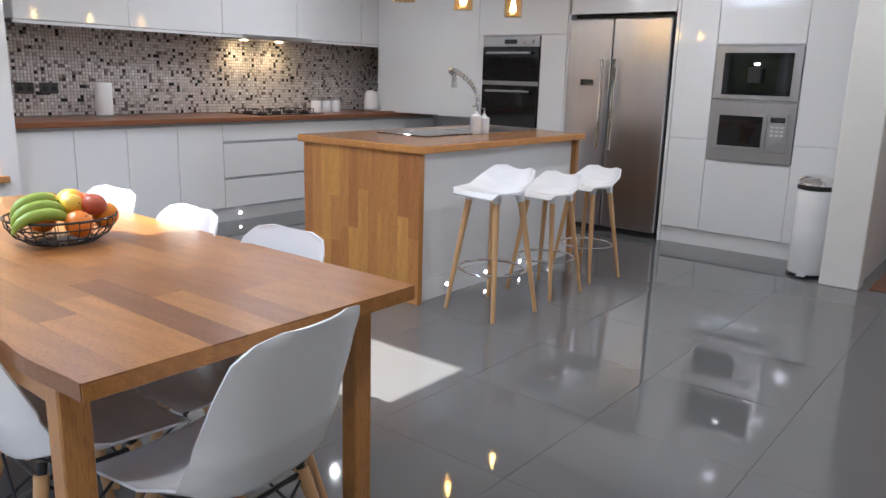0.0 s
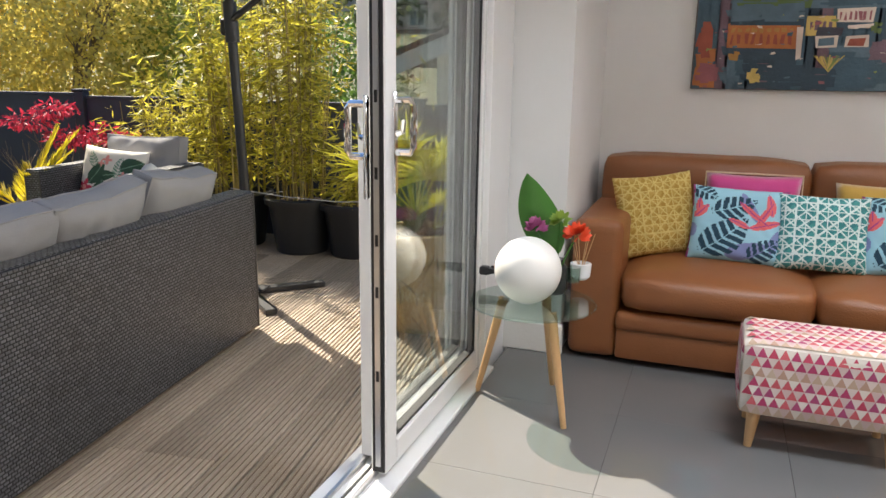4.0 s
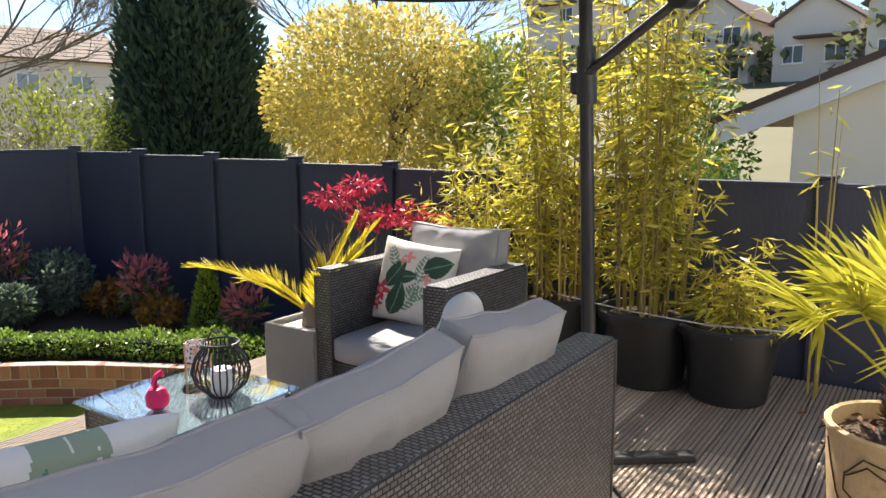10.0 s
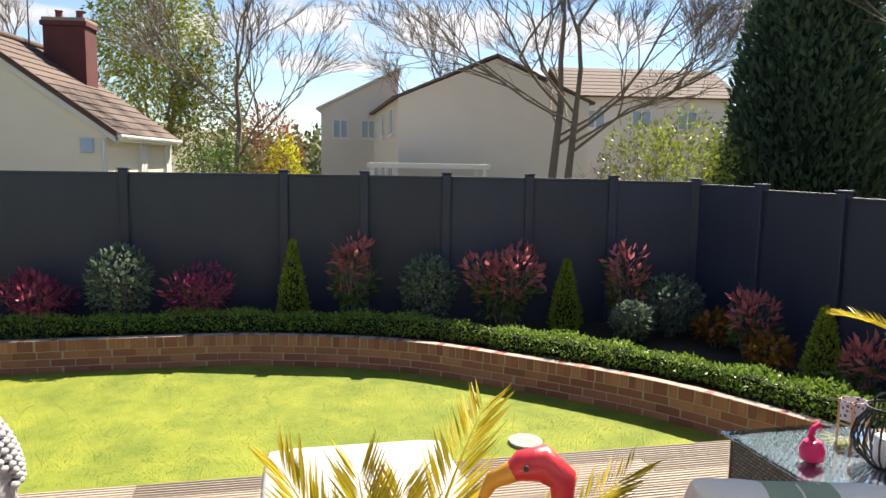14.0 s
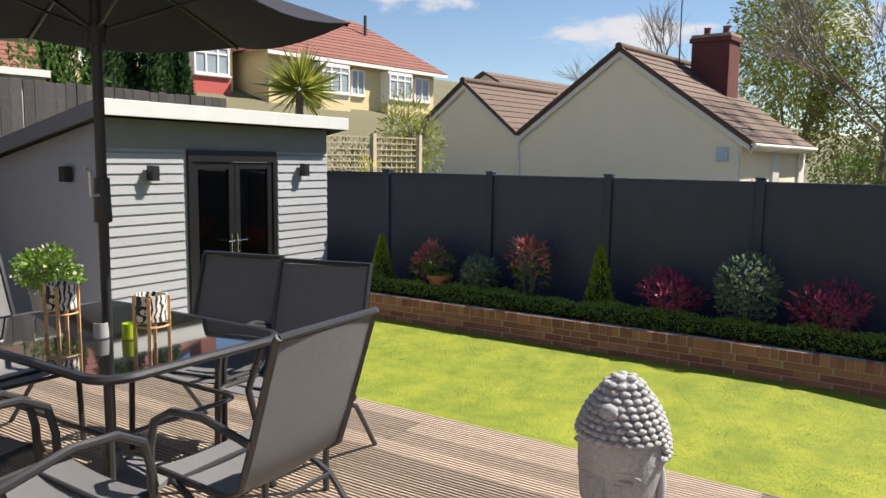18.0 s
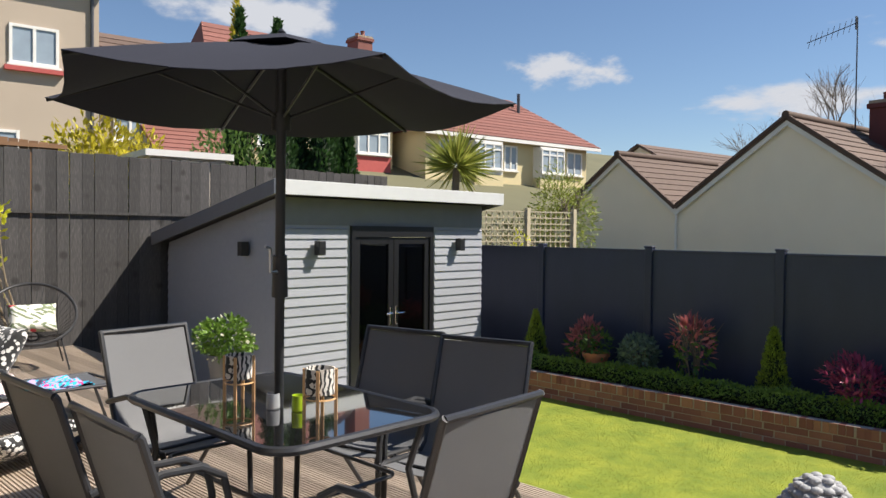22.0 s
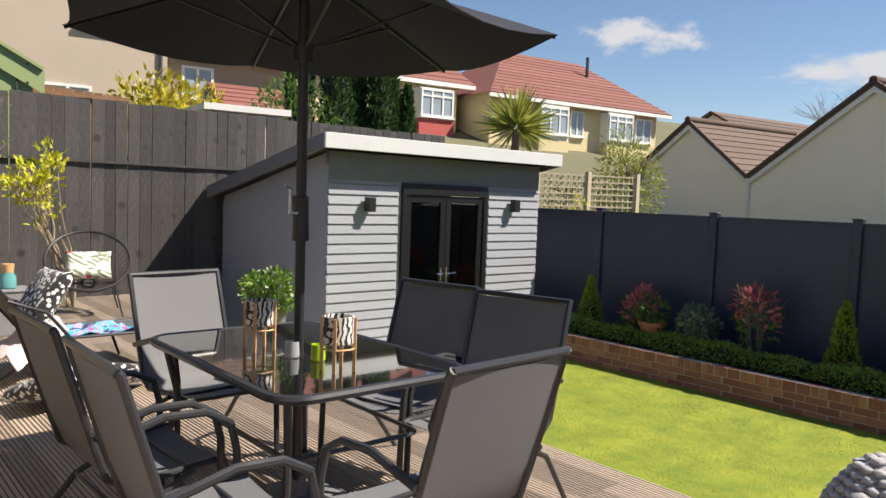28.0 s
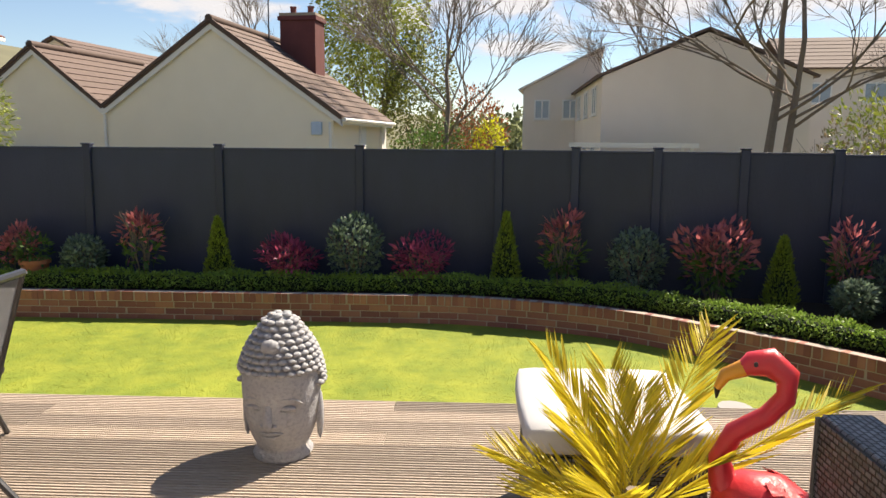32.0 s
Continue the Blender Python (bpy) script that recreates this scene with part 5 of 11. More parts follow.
# ---- fabrics ----
def pattern_mat(name, colors, scale, kind="VORONOI", rough=0.85, stretch=(1, 1, 1), distort=0.0, feature="F1", rand=1.0):
    """Printed cloth: cells or waves of a pattern fall on a few flat colours."""
    m = bpy.data.materials.new(name)
    m.use_nodes = True
    n, l = m.node_tree.nodes, m.node_tree.links
    tc, mp = n.new("ShaderNodeTexCoord"), n.new("ShaderNodeMapping")
    mp.inputs["Scale"].default_value = stretch if rand == 1.0 else (1, 0, 1)
    l.new(tc.outputs["Object"], mp.inputs["Vector"])
    if kind == "VORONOI":
        t = n.new("ShaderNodeTexVoronoi")
        t.feature = feature
        t.inputs["Scale"].default_value, t.inputs["Randomness"].default_value = scale, rand
        src = t.outputs["Distance"]
    elif kind == "CELL":
        t = n.new("ShaderNodeTexVoronoi")
        t.inputs["Scale"].default_value = scale
        sp = n.new("ShaderNodeSeparateColor")
        l.new(t.outputs["Color"], sp.inputs[0])
        src = sp.outputs[0]
    else:
        t = n.new("ShaderNodeTexWave")
        t.inputs["Scale"].default_value = scale
        t.inputs["Distortion"].default_value = distort
        t.inputs["Detail"].default_value = 2
        src = t.outputs["Fac"]
    l.new(mp.outputs[0], t.inputs["Vector"])
    r = n.new("ShaderNodeValToRGB")
    r.color_ramp.interpolation = "CONSTANT"
    for i, (p, c) in enumerate(colors):
        e = r.color_ramp.elements[i] if i < 2 else r.color_ramp.elements.new(p)
        e.position, e.color = p, (*c, 1)
    l.new(src, r.inputs[0])
    p = n["Principled BSDF"]
    l.new(r.outputs[0], p.inputs["Base Color"])
    p.inputs["Roughness"].default_value, p.inputs["Sheen Weight"].default_value = rough, 0.2
    w = n.new("ShaderNodeTexNoise")
    w.inputs["Scale"].default_value = 400
    b = n.new("ShaderNodeBump")
    b.inputs["Strength"].default_value, b.inputs["Distance"].default_value = 0.2, 0.002
    l.new(w.outputs[0], b.inputs["Height"])
    l.new(b.outputs[0], p.inputs["Normal"])
    return m


def tropic_mat(name, base, leaf, leaf2, flower, sc=9):
    """A printed cloth of broad leaves and blooms on a plain ground."""
    m = bpy.data.materials.new(name)
    m.use_nodes = True
    n, l = m.node_tree.nodes, m.node_tree.links
    tc = n.new("ShaderNodeTexCoord")
    out = None
    prev = (*base, 1)
    for k, (col, scale, lo, off, st) in enumerate(((leaf2, sc * 0.8, 0.60, 3.7, (2.0, 1, 0.9)), (leaf, sc, 0.50, 0.0, (1.0, 1, 1.4)), (flower, sc * 0.62, 0.60, 7.1, (1, 1, 1)), (leaf, sc * 1.1, 0.56, 1.3, (1, 1, 1.2)))):
        mp = n.new("ShaderNodeMapping")
        mp.inputs["Location"].default_value = (off, off * 0.7, off * 1.3)
        mp.inputs["Rotation"].default_value = (0, 0.7 + k * 0.9, 0)
        mp.inputs["Scale"].default_value = st
        l.new(tc.outputs["Object"], mp.inputs["Vector"])
        nz = n.new("ShaderNodeTexNoise")
        nz.inputs["Scale"].default_value, nz.inputs["Detail"].default_value = scale, 1.0
        l.new(mp.outputs[0], nz.inputs["Vector"])
        gt = n.new("ShaderNodeMath")
        gt.operation = "GREATER_THAN"
        gt.inputs[1].default_value = lo
        l.new(nz.outputs[0], gt.inputs[0])
        if col is leaf:      # a leaf's fingers: curved stripes inside its patch
            wv, g2, an = n.new("ShaderNodeTexWave"), n.new("ShaderNodeMath"), n.new("ShaderNodeMath")
            wv.bands_direction = "DIAGONAL"
            wv.inputs["Scale"].default_value, wv.inputs["Distortion"].default_value, wv.inputs["Detail Scale"].default_value = sc * 1.15, 4.5, 0.7
            l.new(mp.outputs[0], wv.inputs["Vector"])
            g2.operation, an.operation = "GREATER_THAN", "MULTIPLY"
            g2.inputs[1].default_value = 0.52
            l.new(wv.outputs["Fac"], g2.inputs[0])
            l.new(g2.outputs[0], an.inputs[0]), l.new(gt.outputs[0], an.inputs[1])
            gt = an
        mx = n.new("ShaderNodeMix")
        mx.data_type = "RGBA"
        l.new(gt.outputs[0], mx.inputs[0])
        if out is None:
            mx.inputs[6].default_value = prev
        else:
            l.new(out, mx.inputs[6])
        mx.inputs[7].default_value = (*col, 1)
        out = mx.outputs[2]
    p = n["Principled BSDF"]
    l.new(out, p.inputs["Base Color"])
    p.inputs["Roughness"].default_value = 0.85
    return m


def leaf_at(a, b, cx, cy, turn, length, width, fingers=0):
    """Whether a point of the cloth lies on a printed leaf: its base, heading, size, and slits between its fingers."""
    c, sn = math.cos(radians(turn)), math.sin(radians(turn))
    x, y = (a - cx) * c + (b - cy) * sn, -(a - cx) * sn + (b - cy) * c
    y += 0.25 * x * (length - x)
    q = x / length
    if q <= 0 or q >= 1:
        return 0
    half = width * math.sin(math.pi * q ** 0.8) ** 0.8
    if abs(y) > half:
        return 0
    if abs(y) < 0.006:
        return 2
    return 2 if fingers and (q * fingers - abs(y) / width * 0.9) % 1 < 0.34 else 1


def bloom_at(a, b, cx, cy, r, petals=5):
    d, t = math.hypot(a - cx, b - cy), math.atan2(b - cy, a - cx)
    if d > r * (0.72 + 0.28 * math.cos(petals * t)):
        return 0
    return 2 if d < r * 0.28 else 1


def tropic_cloth(a, b):
    """Dark leaves, ferns and pink blooms on white; a and b run from 0 to 1 over the cloth."""
    for cx, cy, r in ((0.14, 0.36, 0.13), (0.10, 0.20, 0.09)):
        k = bloom_at(a, b, cx, cy, r)
        if k:
            return 3 if k == 1 else 4
    for cx, cy, r in ((0.44, 0.80, 0.075), (0.72, 0.58, 0.07), (0.36, 0.74, 0.05)):
        if bloom_at(a, b, cx, cy, r, 4):
            return 4
    for q in ((0.30, 0.10, 75, 0.42, 0.12, 0), (0.20, 0.42, 60, 0.40, 0.11, 0), (0.66, 0.68, 25, 0.34, 0.13, 0), (0.30, 0.55, 10, 0.3, 0.08, 0)):
        k = leaf_at(a, b, *q)
        if k:
            return 1 if k == 1 else 2
    for q in ((0.42, 0.18, 60, 0.42, 0.11, 9), (0.60, 0.52, 80, 0.36, 0.09, 8), (0.50, 0.36, 20, 0.34, 0.08, 7), (0.28, 0.66, 115, 0.28, 0.07, 6), (0.78, 0.50, -40, 0.22, 0.06, 6)):
        if leaf_at(a, b, *q) == 1:
            return 2
    return 0


def sprig_cloth(a, b):
    """Sprigs of narrow leaves and one dark palm leaf on white."""
    for bx_, by_, turn, tone in ((0.52, 0.30, 40, 2), (0.58, 0.72, 15, 1), (0.10, 0.10, 70, 2), (0.75, 0.05, 100, 2), (0.05, 0.75, 20, 1), (0.30, 0.88, 8, 2), (0.98, 0.60, 140, 1), (0.62, 0.52, 70, 1)):
        for i in range(6):
            c, sn = math.cos(radians(turn)), math.sin(radians(turn))
            px, py = bx_ + c * 0.062 * i, by_ + sn * 0.062 * i
            for side in (-48, 48):
                if leaf_at(a, b, px, py, turn + side, 0.15 - 0.012 * i, 0.026):
                    return tone
    for i in range(9):
        if leaf_at(a, b, 0.30, 0.42, 30 + 26 * i, 0.24, 0.02):
            return 3
    return 0


def strelitzia_cloth(a, b):
    """Dark palm leaves and coral bird-of-paradise flowers on pale blue."""
    for q in ((0.05, 0.55, 50, 0.22, 0.05), (0.10, 0.60, 95, 0.2, 0.04), (0.50, 0.78, -42, 0.42, 0.035), (0.62, 0.45, 20, 0.36, 0.05), (0.70, 0.50, 65, 0.34, 0.04), (0.84, 0.62, 100, 0.3, 0.05), (0.62, 0.45, 155, 0.24, 0.04)):
        k = leaf_at(a, b, *q)
        if k:
            return 3 if k == 1 else 4
    for q in ((0.14, 0.10, 46, 0.66, 0.20, 7), (0.22, 0.62, 22, 0.50, 0.15, 6), (0.62, 0.06, 40, 0.42, 0.13, 6), (0.02, 0.95, -30, 0.3, 0.1, 5)):
        if leaf_at(a, b, *q) == 1:
            return 1
    for q in ((0.40, 0.10, 20, 0.46, 0.10, 0), (0.06, 0.30, 120, 0.28, 0.08, 0), (0.52, 0.90, -60, 0.5, 0.05, 0), (0.86, 0.16, 80, 0.3, 0.06, 0)):
        if leaf_at(a, b, *q):
            return 2
    return 4 if a > 0.93 or a < 0.03 else 0


def broad_leaf_cloth(a, b):
    """One broad teal leaf and paler ferns on white."""
    for q in ((0.10, 0.10, 42, 0.95, 0.20, 0), (0.50, 0.06, 20, 0.5, 0.12, 0)):
        k = leaf_at(a, b, *q)
        if k == 1:
            return 1
    for q in ((0.10, 0.45, 70, 0.5, 0.10, 8), (0.6, 0.5, 50, 0.4, 0.1, 7)):
        if leaf_at(a, b, *q) == 1:
            return 2
    return 0


def lattice_cloth(k):
    def cloth(a, b):
        """Interlaced lines in four directions, leaving stars between them."""
        x, y = a * k, b * k
        lines = [abs((q + 0.5) % 1 - 0.5) for q in (x + 0.25, y + 0.25)] + [abs((q + 0.5) % 1 - 0.5) * 0.75 for q in ((x + y) * 0.75, (x - y) * 0.75)]
        return 1 if min(lines) < 0.062 else 0 if (math.floor(x + y) + math.floor(x - y)) % 2 else 2
    return cloth


def cloth_mats(name, *tones):
    return tuple(mat(f"{name}_{w}", t, 0.88, var=0.08, fine=320, bump=0.2) for w, t in zip(("ground", "dye", "second_dye", "third_dye", "fourth_dye"), tones))


def printed_pillow(w, h, d, seed, mats, cloth, n=84):
    bm = pillow(B(), w, h, d, n, seed=seed)
    for f in bm.faces:
        c = f.calc_center_median()
        f.material_index = cloth(min(0.999, max(0, c.x / w + 0.5)), min(0.999, max(0, c.z / h)))
    return finish("cover", bm, mats)


plain_pink = mat("pink_velvet", (0.62, 0.06, 0.26), 0.8, var=0.1, sheen=0.6, fine=300)
plain_mustard = mat("mustard_velvet", (0.52, 0.32, 0.06), 0.8, var=0.1, sheen=0.5, fine=300)
mustard_print = (cloth_mats("mustard", (0.46, 0.30, 0.07), (0.60, 0.46, 0.16), (0.38, 0.23, 0.04)), lattice_cloth(10))
teal_print = (cloth_mats("teal", (0.03, 0.20, 0.21), (0.62, 0.74, 0.72), (0.05, 0.27, 0.27)), lattice_cloth(9))
pink_print = (cloth_mats("pink", (0.46, 0.04, 0.15), (0.78, 0.60, 0.64), (0.56, 0.07, 0.20)), lattice_cloth(9))
tropic_blue = (cloth_mats("tropical", (0.30, 0.55, 0.66), (0.012, 0.05, 0.085), (0.20, 0.24, 0.46), (0.72, 0.13, 0.15), (0.36, 0.06, 0.22)), strelitzia_cloth)
tropic_white = (cloth_mats("white_tropical", (0.74, 0.71, 0.66), (0.035, 0.085, 0.055), (0.17, 0.30, 0.22), (0.62, 0.05, 0.10), (0.78, 0.30, 0.28)), tropic_cloth)
leaf_print = (cloth_mats("sprig", (0.75, 0.74, 0.70), (0.10, 0.24, 0.16), (0.30, 0.37, 0.27), (0.05, 0.065, 0.10)), sprig_cloth)
teal_leaf = (cloth_mats("teal_leaf", (0.76, 0.75, 0.72), (0.06, 0.25, 0.26), (0.42, 0.56, 0.54)), broad_leaf_cloth)
piping_mat = mat("pale_piping", (0.75, 0.6, 0.4), 0.8)

# ---- sofa ----
sofa = thing("leather_sofa", "tan leather two-seat sofa with wide arms", "sofa", pose(0, 0, 0))
SX0, SX1, SY0, SY1 = 0.33, 2.38, 4.86, 5.80
part("base", bx(SX0 + 0.22, SY0 + 0.02, 0.03, SX1 - 0.22, SY1 - 0.02, 0.17, bevel=0.02, seg=2), tan_leather, sofa, smooth=True)
part("front_rail", bx(SX0 + 0.215, SY0 + 0.005, 0.165, SX1 - 0.215, SY1 - 0.05, 0.255, bevel=0.03, seg=3), tan_leather, sofa, smooth=True)
for a, b in ((SX0, SX0 + 0.225), (SX1 - 0.225, SX1)):
    part("arm", bx(a, SY0 + 0.03, 0.02, b, SY1, 0.66, bevel=0.055, seg=4), tan_leather, sofa, smooth=50)
mid = (SX0 + SX1) / 2


def soft_block(x0, y0, z0, x1, y1, z1, puff, seed, bevel=0.06):
    """An upholstered block: rounded edges, faces that swell and wrinkle a little."""
    bm = bx(x0, y0, z0, x1, y1, z1)
    bmesh.ops.subdivide_edges(bm, edges=bm.edges[:], cuts=7, use_grid_fill=True)
    c, h = Vector(((x0 + x1) / 2, (y0 + y1) / 2, (z0 + z1) / 2)), Vector(((x1 - x0) / 2, (y1 - y0) / 2, (z1 - z0) / 2))
    for v in bm.verts:
        q = Vector(((v.co.x - c.x) / h.x, (v.co.y - c.y) / h.y, (v.co.z - c.z) / h.z))
        ax = [abs(t) for t in q]
        for i in range(3):
            j, k = (i + 1) % 3, (i + 2) % 3
            lim = min(bevel, h[i] * 0.8)
            over = [max(0, ax[t] * h[t] - (h[t] - min(bevel, h[t] * 0.8))) for t in range(3)]
        r = math.sqrt(sum(o * o for o in over))
        if r > 1e-6:
            for i in range(3):
                b = min(bevel, h[i] * 0.8)
                if over[i] > 0:
                    s = 1 if q[i] > 0 else -1
                    v.co[i] = c[i] + s * (h[i] - b + over[i] / r * min(r, b) if r > b else h[i] - b + over[i])
        for i in range(3):
            j, k = (i + 1) % 3, (i + 2) % 3
            if ax[i] > 0.98:
                w = (1 - ax[j] ** 2) * (1 - ax[k] ** 2)
                v.co[i] += (1 if q[i] > 0 else -1) * (puff * w + 0.008 * noise.noise(v.co * 6 + Vector((seed, 0, 0))) * min(1, w * 3))
    for f in bm.faces:
        f.smooth = True
    return bm


for k, (a, b) in enumerate(((SX0 + 0.23, mid - 0.004), (mid + 0.004, SX1 - 0.23))):
    part("seat_cushion", soft_block(a, SY0 - 0.01, 0.258, b, SY1 - 0.2, 0.44, 0.025, k), tan_leather, sofa)
for k, (a, b) in enumerate(((SX0 + 0.03, mid - 0.008), (mid + 0.008, SX1 - 0.03))):
    part("back_cushion", soft_block(a, SY1 - 0.26, 0.44, b, SY1 + 0.02, 0.885, 0.012, k + 5, 0.045), tan_leather, sofa)
for x in (SX0 + 0.08, SX1 - 0.08):
    for y in (SY0 + 0.12, SY1 - 0.08):
        part("foot", bx(x - 0.03, y - 0.03, 0.0, x + 0.03, y + 0.03, 0.03), black_plastic, sofa)


def scatter(name, label, material, x, y, z, w, h, lean, turn, roll=0, d=0.14, seed=0, piping=None):
    m = pose(x, y, z, lean, 0, turn) @ pose(0, 0, 0, 0, roll, 0)
    o = thing("scatter_cushion", label, "cushion", m, "sofa cushions")
    if isinstance(material, tuple):
        part("cover", printed_pillow(w, h, d, seed, *material), None, o)
    else:
        part("cover", pillow(B(), w, h, d, 14, seed=seed), material, o)
    if piping:
        bm = B()
        tube(bm, [(-w / 2, 0, 0.004), (w / 2, 0, 0.004), (w / 2, 0, h), (-w / 2, 0, h)], 0.006, 6, closed=True)
        part("piping", bm, piping, o)


scatter("c", "mustard patterned square cushion", mustard_print, 0.70, 5.26, 0.44, 0.39, 0.40, -16, 24, -6, seed=1)
scatter("c", "pink velvet cushion with pale piping", plain_pink, 1.09, 5.46, 0.475, 0.44, 0.36, -12, 0, 0, 0.12, seed=2, piping=piping_mat)
scatter("c", "plain mustard yellow velvet cushion", plain_mustard, 1.68, 5.46, 0.475, 0.46, 0.34, -12, 0, 0, 0.12, seed=3)
scatter("c", "blue tropical leaf print cushion", tropic_blue, 1.02, 5.20, 0.445, 0.42, 0.36, -20, 2, 2, 0.15, seed=4)
scatter("c", "teal and white geometric cushion", teal_print, 1.38, 5.18, 0.445, 0.38, 0.35, -20, 0, 0, 0.14, seed=5)
scatter("c", "blue tropical leaf print cushion", tropic_blue, 1.75, 5.20, 0.445, 0.42, 0.36, -20, -3, -2, 0.15, seed=6)
scatter("c", "pink and white geometric cushion", pink_print, 2.05, 5.30, 0.45, 0.38, 0.38, -16, -24, 6, 0.14, seed=7)

# ---- footstool ----
def triangle_mat(name, tones):
    """Printed triangles on cloth, each of one tone."""
    m = bpy.data.materials.new(name)
    m.use_nodes = True
    n, l = m.node_tree.nodes, m.node_tree.links
    at = n.new("ShaderNodeNewGeometry")
    r = n.new("ShaderNodeValToRGB")
    r.color_ramp.interpolation = "CONSTANT"
    for i, c in enumerate(tones):
        e = r.color_ramp.elements[i] if i < 2 else r.color_ramp.elements.new(i / len(tones))
        e.position, e.color = i / len(tones), (*c, 1)
    l.new(at.outputs["Random Per Island"], r.inputs[0])
    p = n["Principled BSDF"]
    l.new(r.outputs[0], p.inputs["Base Color"])
    p.inputs["Roughness"].default_value = 0.9
    return m


ott = thing("footstool", "small footstool in pink and orange triangle print fabric", "footstool", pose(1.33, 4.40, 0))
cream = mat("cream_cloth", (0.66, 0.6, 0.53), 0.9, var=0.06, fine=250)
part("cushion_body", soft_block(-0.275, -0.165, 0.13, 0.275, 0.165, 0.40, -0.004, 9, 0.03), cream, ott)
prints = {"pink_print": ([], []), "beige_print": ([], []), "pale_print": ([], [])}


def tri_face(org, du, dv, nu, nv, w, h):
    org, du, dv = Vector(org), Vector(du), Vector(dv)
    for j in range(nv):
        for i in range(nu * 2):
            x, z = (i / 2) * w + (w / 2 if j % 2 else 0), j * h
            pts = ((x, z), (x + w, z), (x + w / 2, z + h)) if i % 2 == 0 else ((x - w / 2 + w / 2 + 0.0, z + h), (x + w, z + h), (x + w / 2, z))
            if max(p[0] for p in pts) > nu * w + 0.001:
                continue
            verts, faces = prints["pale_print" if i % 2 else "beige_print" if j % 4 == 0 else "pink_print"]
            k = len(verts)
            c = sum((Vector((*p, 0)) for p in pts), Vector()) / 3
            for p in pts:
                q = Vector((*p, 0)).lerp(c, 0.02)
                p3 = org + du * q.x + dv * q.y
                out = [0 if abs(du[i]) + abs(dv[i]) < 0.5 else max(0.0, 0.03 - (half - abs(p3[i] - mid))) for i, half, mid in ((0, 0.275, 0), (1, 0.165, 0), (2, 0.135, 0.265))]
                e = min(0.029, math.hypot(math.hypot(out[0], out[1]), out[2]))
                verts.append(p3 - du.cross(dv).normalized() * (0.03 - math.sqrt(0.0009 - e * e)))
            faces.append((k, k + 1, k + 2))


tri_face((-0.266, -0.1685, 0.142), (1, 0, 0), (0, 0, 1), 15, 7, 0.0355, 0.0352)
tri_face((0.2785, -0.155, 0.142), (0, 1, 0), (0, 0, 1), 9, 7, 0.0345, 0.0352)
tri_face((-0.2785, 0.155, 0.142), (0, -1, 0), (0, 0, 1), 9, 7, 0.0345, 0.0352)
tri_face((-0.266, -0.155, 0.4035), (1, 0, 0), (0, 1, 0), 15, 9, 0.0355, 0.0345)
for name, tones, label in (("pink_print", ((0.50, 0.06, 0.11), (0.42, 0.05, 0.13), (0.56, 0.11, 0.13), (0.38, 0.07, 0.16)), "printed triangles in pinks and reds"),
                           ("beige_print", ((0.50, 0.36, 0.26), (0.55, 0.43, 0.33), (0.47, 0.30, 0.22)), "printed triangles in beige"),
                           ("pale_print", ((0.68, 0.58, 0.54), (0.60, 0.46, 0.44), (0.72, 0.66, 0.60)), "printed triangles in pale pink and cream")):
    me = bpy.data.meshes.new(name)
    me.from_pydata(prints[name][0], [], prints[name][1])
    me.materials.append(triangle_mat(name, tones))
    tp = new(name, me)
    tp.parent = ott
    tagged(tp, label, kind="stuff")
for sx in (-1, 1):
    for sy in (-1, 1):
        bm = B()
        rod(bm, (sx * 0.225, sy * 0.125, 0.0), (sx * 0.215, sy * 0.115, 0.135), 0.014, 0.025, 10)
        part("leg", bm, beech, ott, smooth=True)

# ---- side table with lamp and flowers ----
stb = thing("side_table", "round glass side table on three beech legs", "side table", pose(0.29, 4.32, 0))
glass_top = glass_mat("table_glass", (0.80, 0.90, 0.86), 0.10)
part("glass_top", lathe(B(), ((0.0, 0.422), (0.243, 0.422), (0.246, 0.426), (0.243, 0.430), (0.0, 0.430)), 40), glass_top, stb, smooth=True)
for a in (-42, 78, 168):
    c, s = math.cos(radians(a)), math.sin(radians(a))
    part("leg", rod(B(), (0.235 * c, 0.235 * s, 0.0), (0.125 * c, 0.125 * s, 0.421), 0.011, 0.020, 12), beech, stb, smooth=True)
gl = thing("globe_lamp", "plain white globe lamp on the glass table", "lamp", pose(0.272, 4.30, 0.430))
part("globe", lathe(B(), [(0.128 * math.sin(a), 0.128 - 0.128 * math.cos(a)) for a in np.linspace(0.25, math.pi - 0.01, 20)], 32), mat("opal_glass", (0.80, 0.79, 0.76), 0.35, var=0.01, bump=0.0), gl, smooth=True)
part("base_ring", lathe(B(), ((0.034, 0.0), (0.036, 0.004), (0.033, 0.008)), 20), white_shell, gl)
fl = thing("flower_arrangement", "artificial leaf with red and purple flowers in a vase", "flowers", pose(0.345, 4.475, 0.430))
part("vase", lathe(B(), ((0.04, 0), (0.05, 0.02), (0.045, 0.10), (0.03, 0.13), (0.034, 0.14)), 20), mat("dark_vase", (0.03, 0.035, 0.035), 0.2), fl, smooth=True)
bm = B()
rows = []
for i in range(11):
    s = i / 10
    w = 0.085 * math.sin(math.pi * (s ** 0.8)) ** 0.8 + 0.002
    rows.append([Vector((-0.02 - 0.10 * s + u * w, -0.03 + 0.25 * abs(u) * w - 0.02 * s, 0.14 + 0.34 * s)) for u in (-1, -0.5, 0, 0.5, 1)])
part("broad_leaf", shell_mesh(rows, 0.002), mat("broad_leaf", (0.06, 0.20, 0.03), 0.4, var=0.2, scale=12), fl, smooth=True)


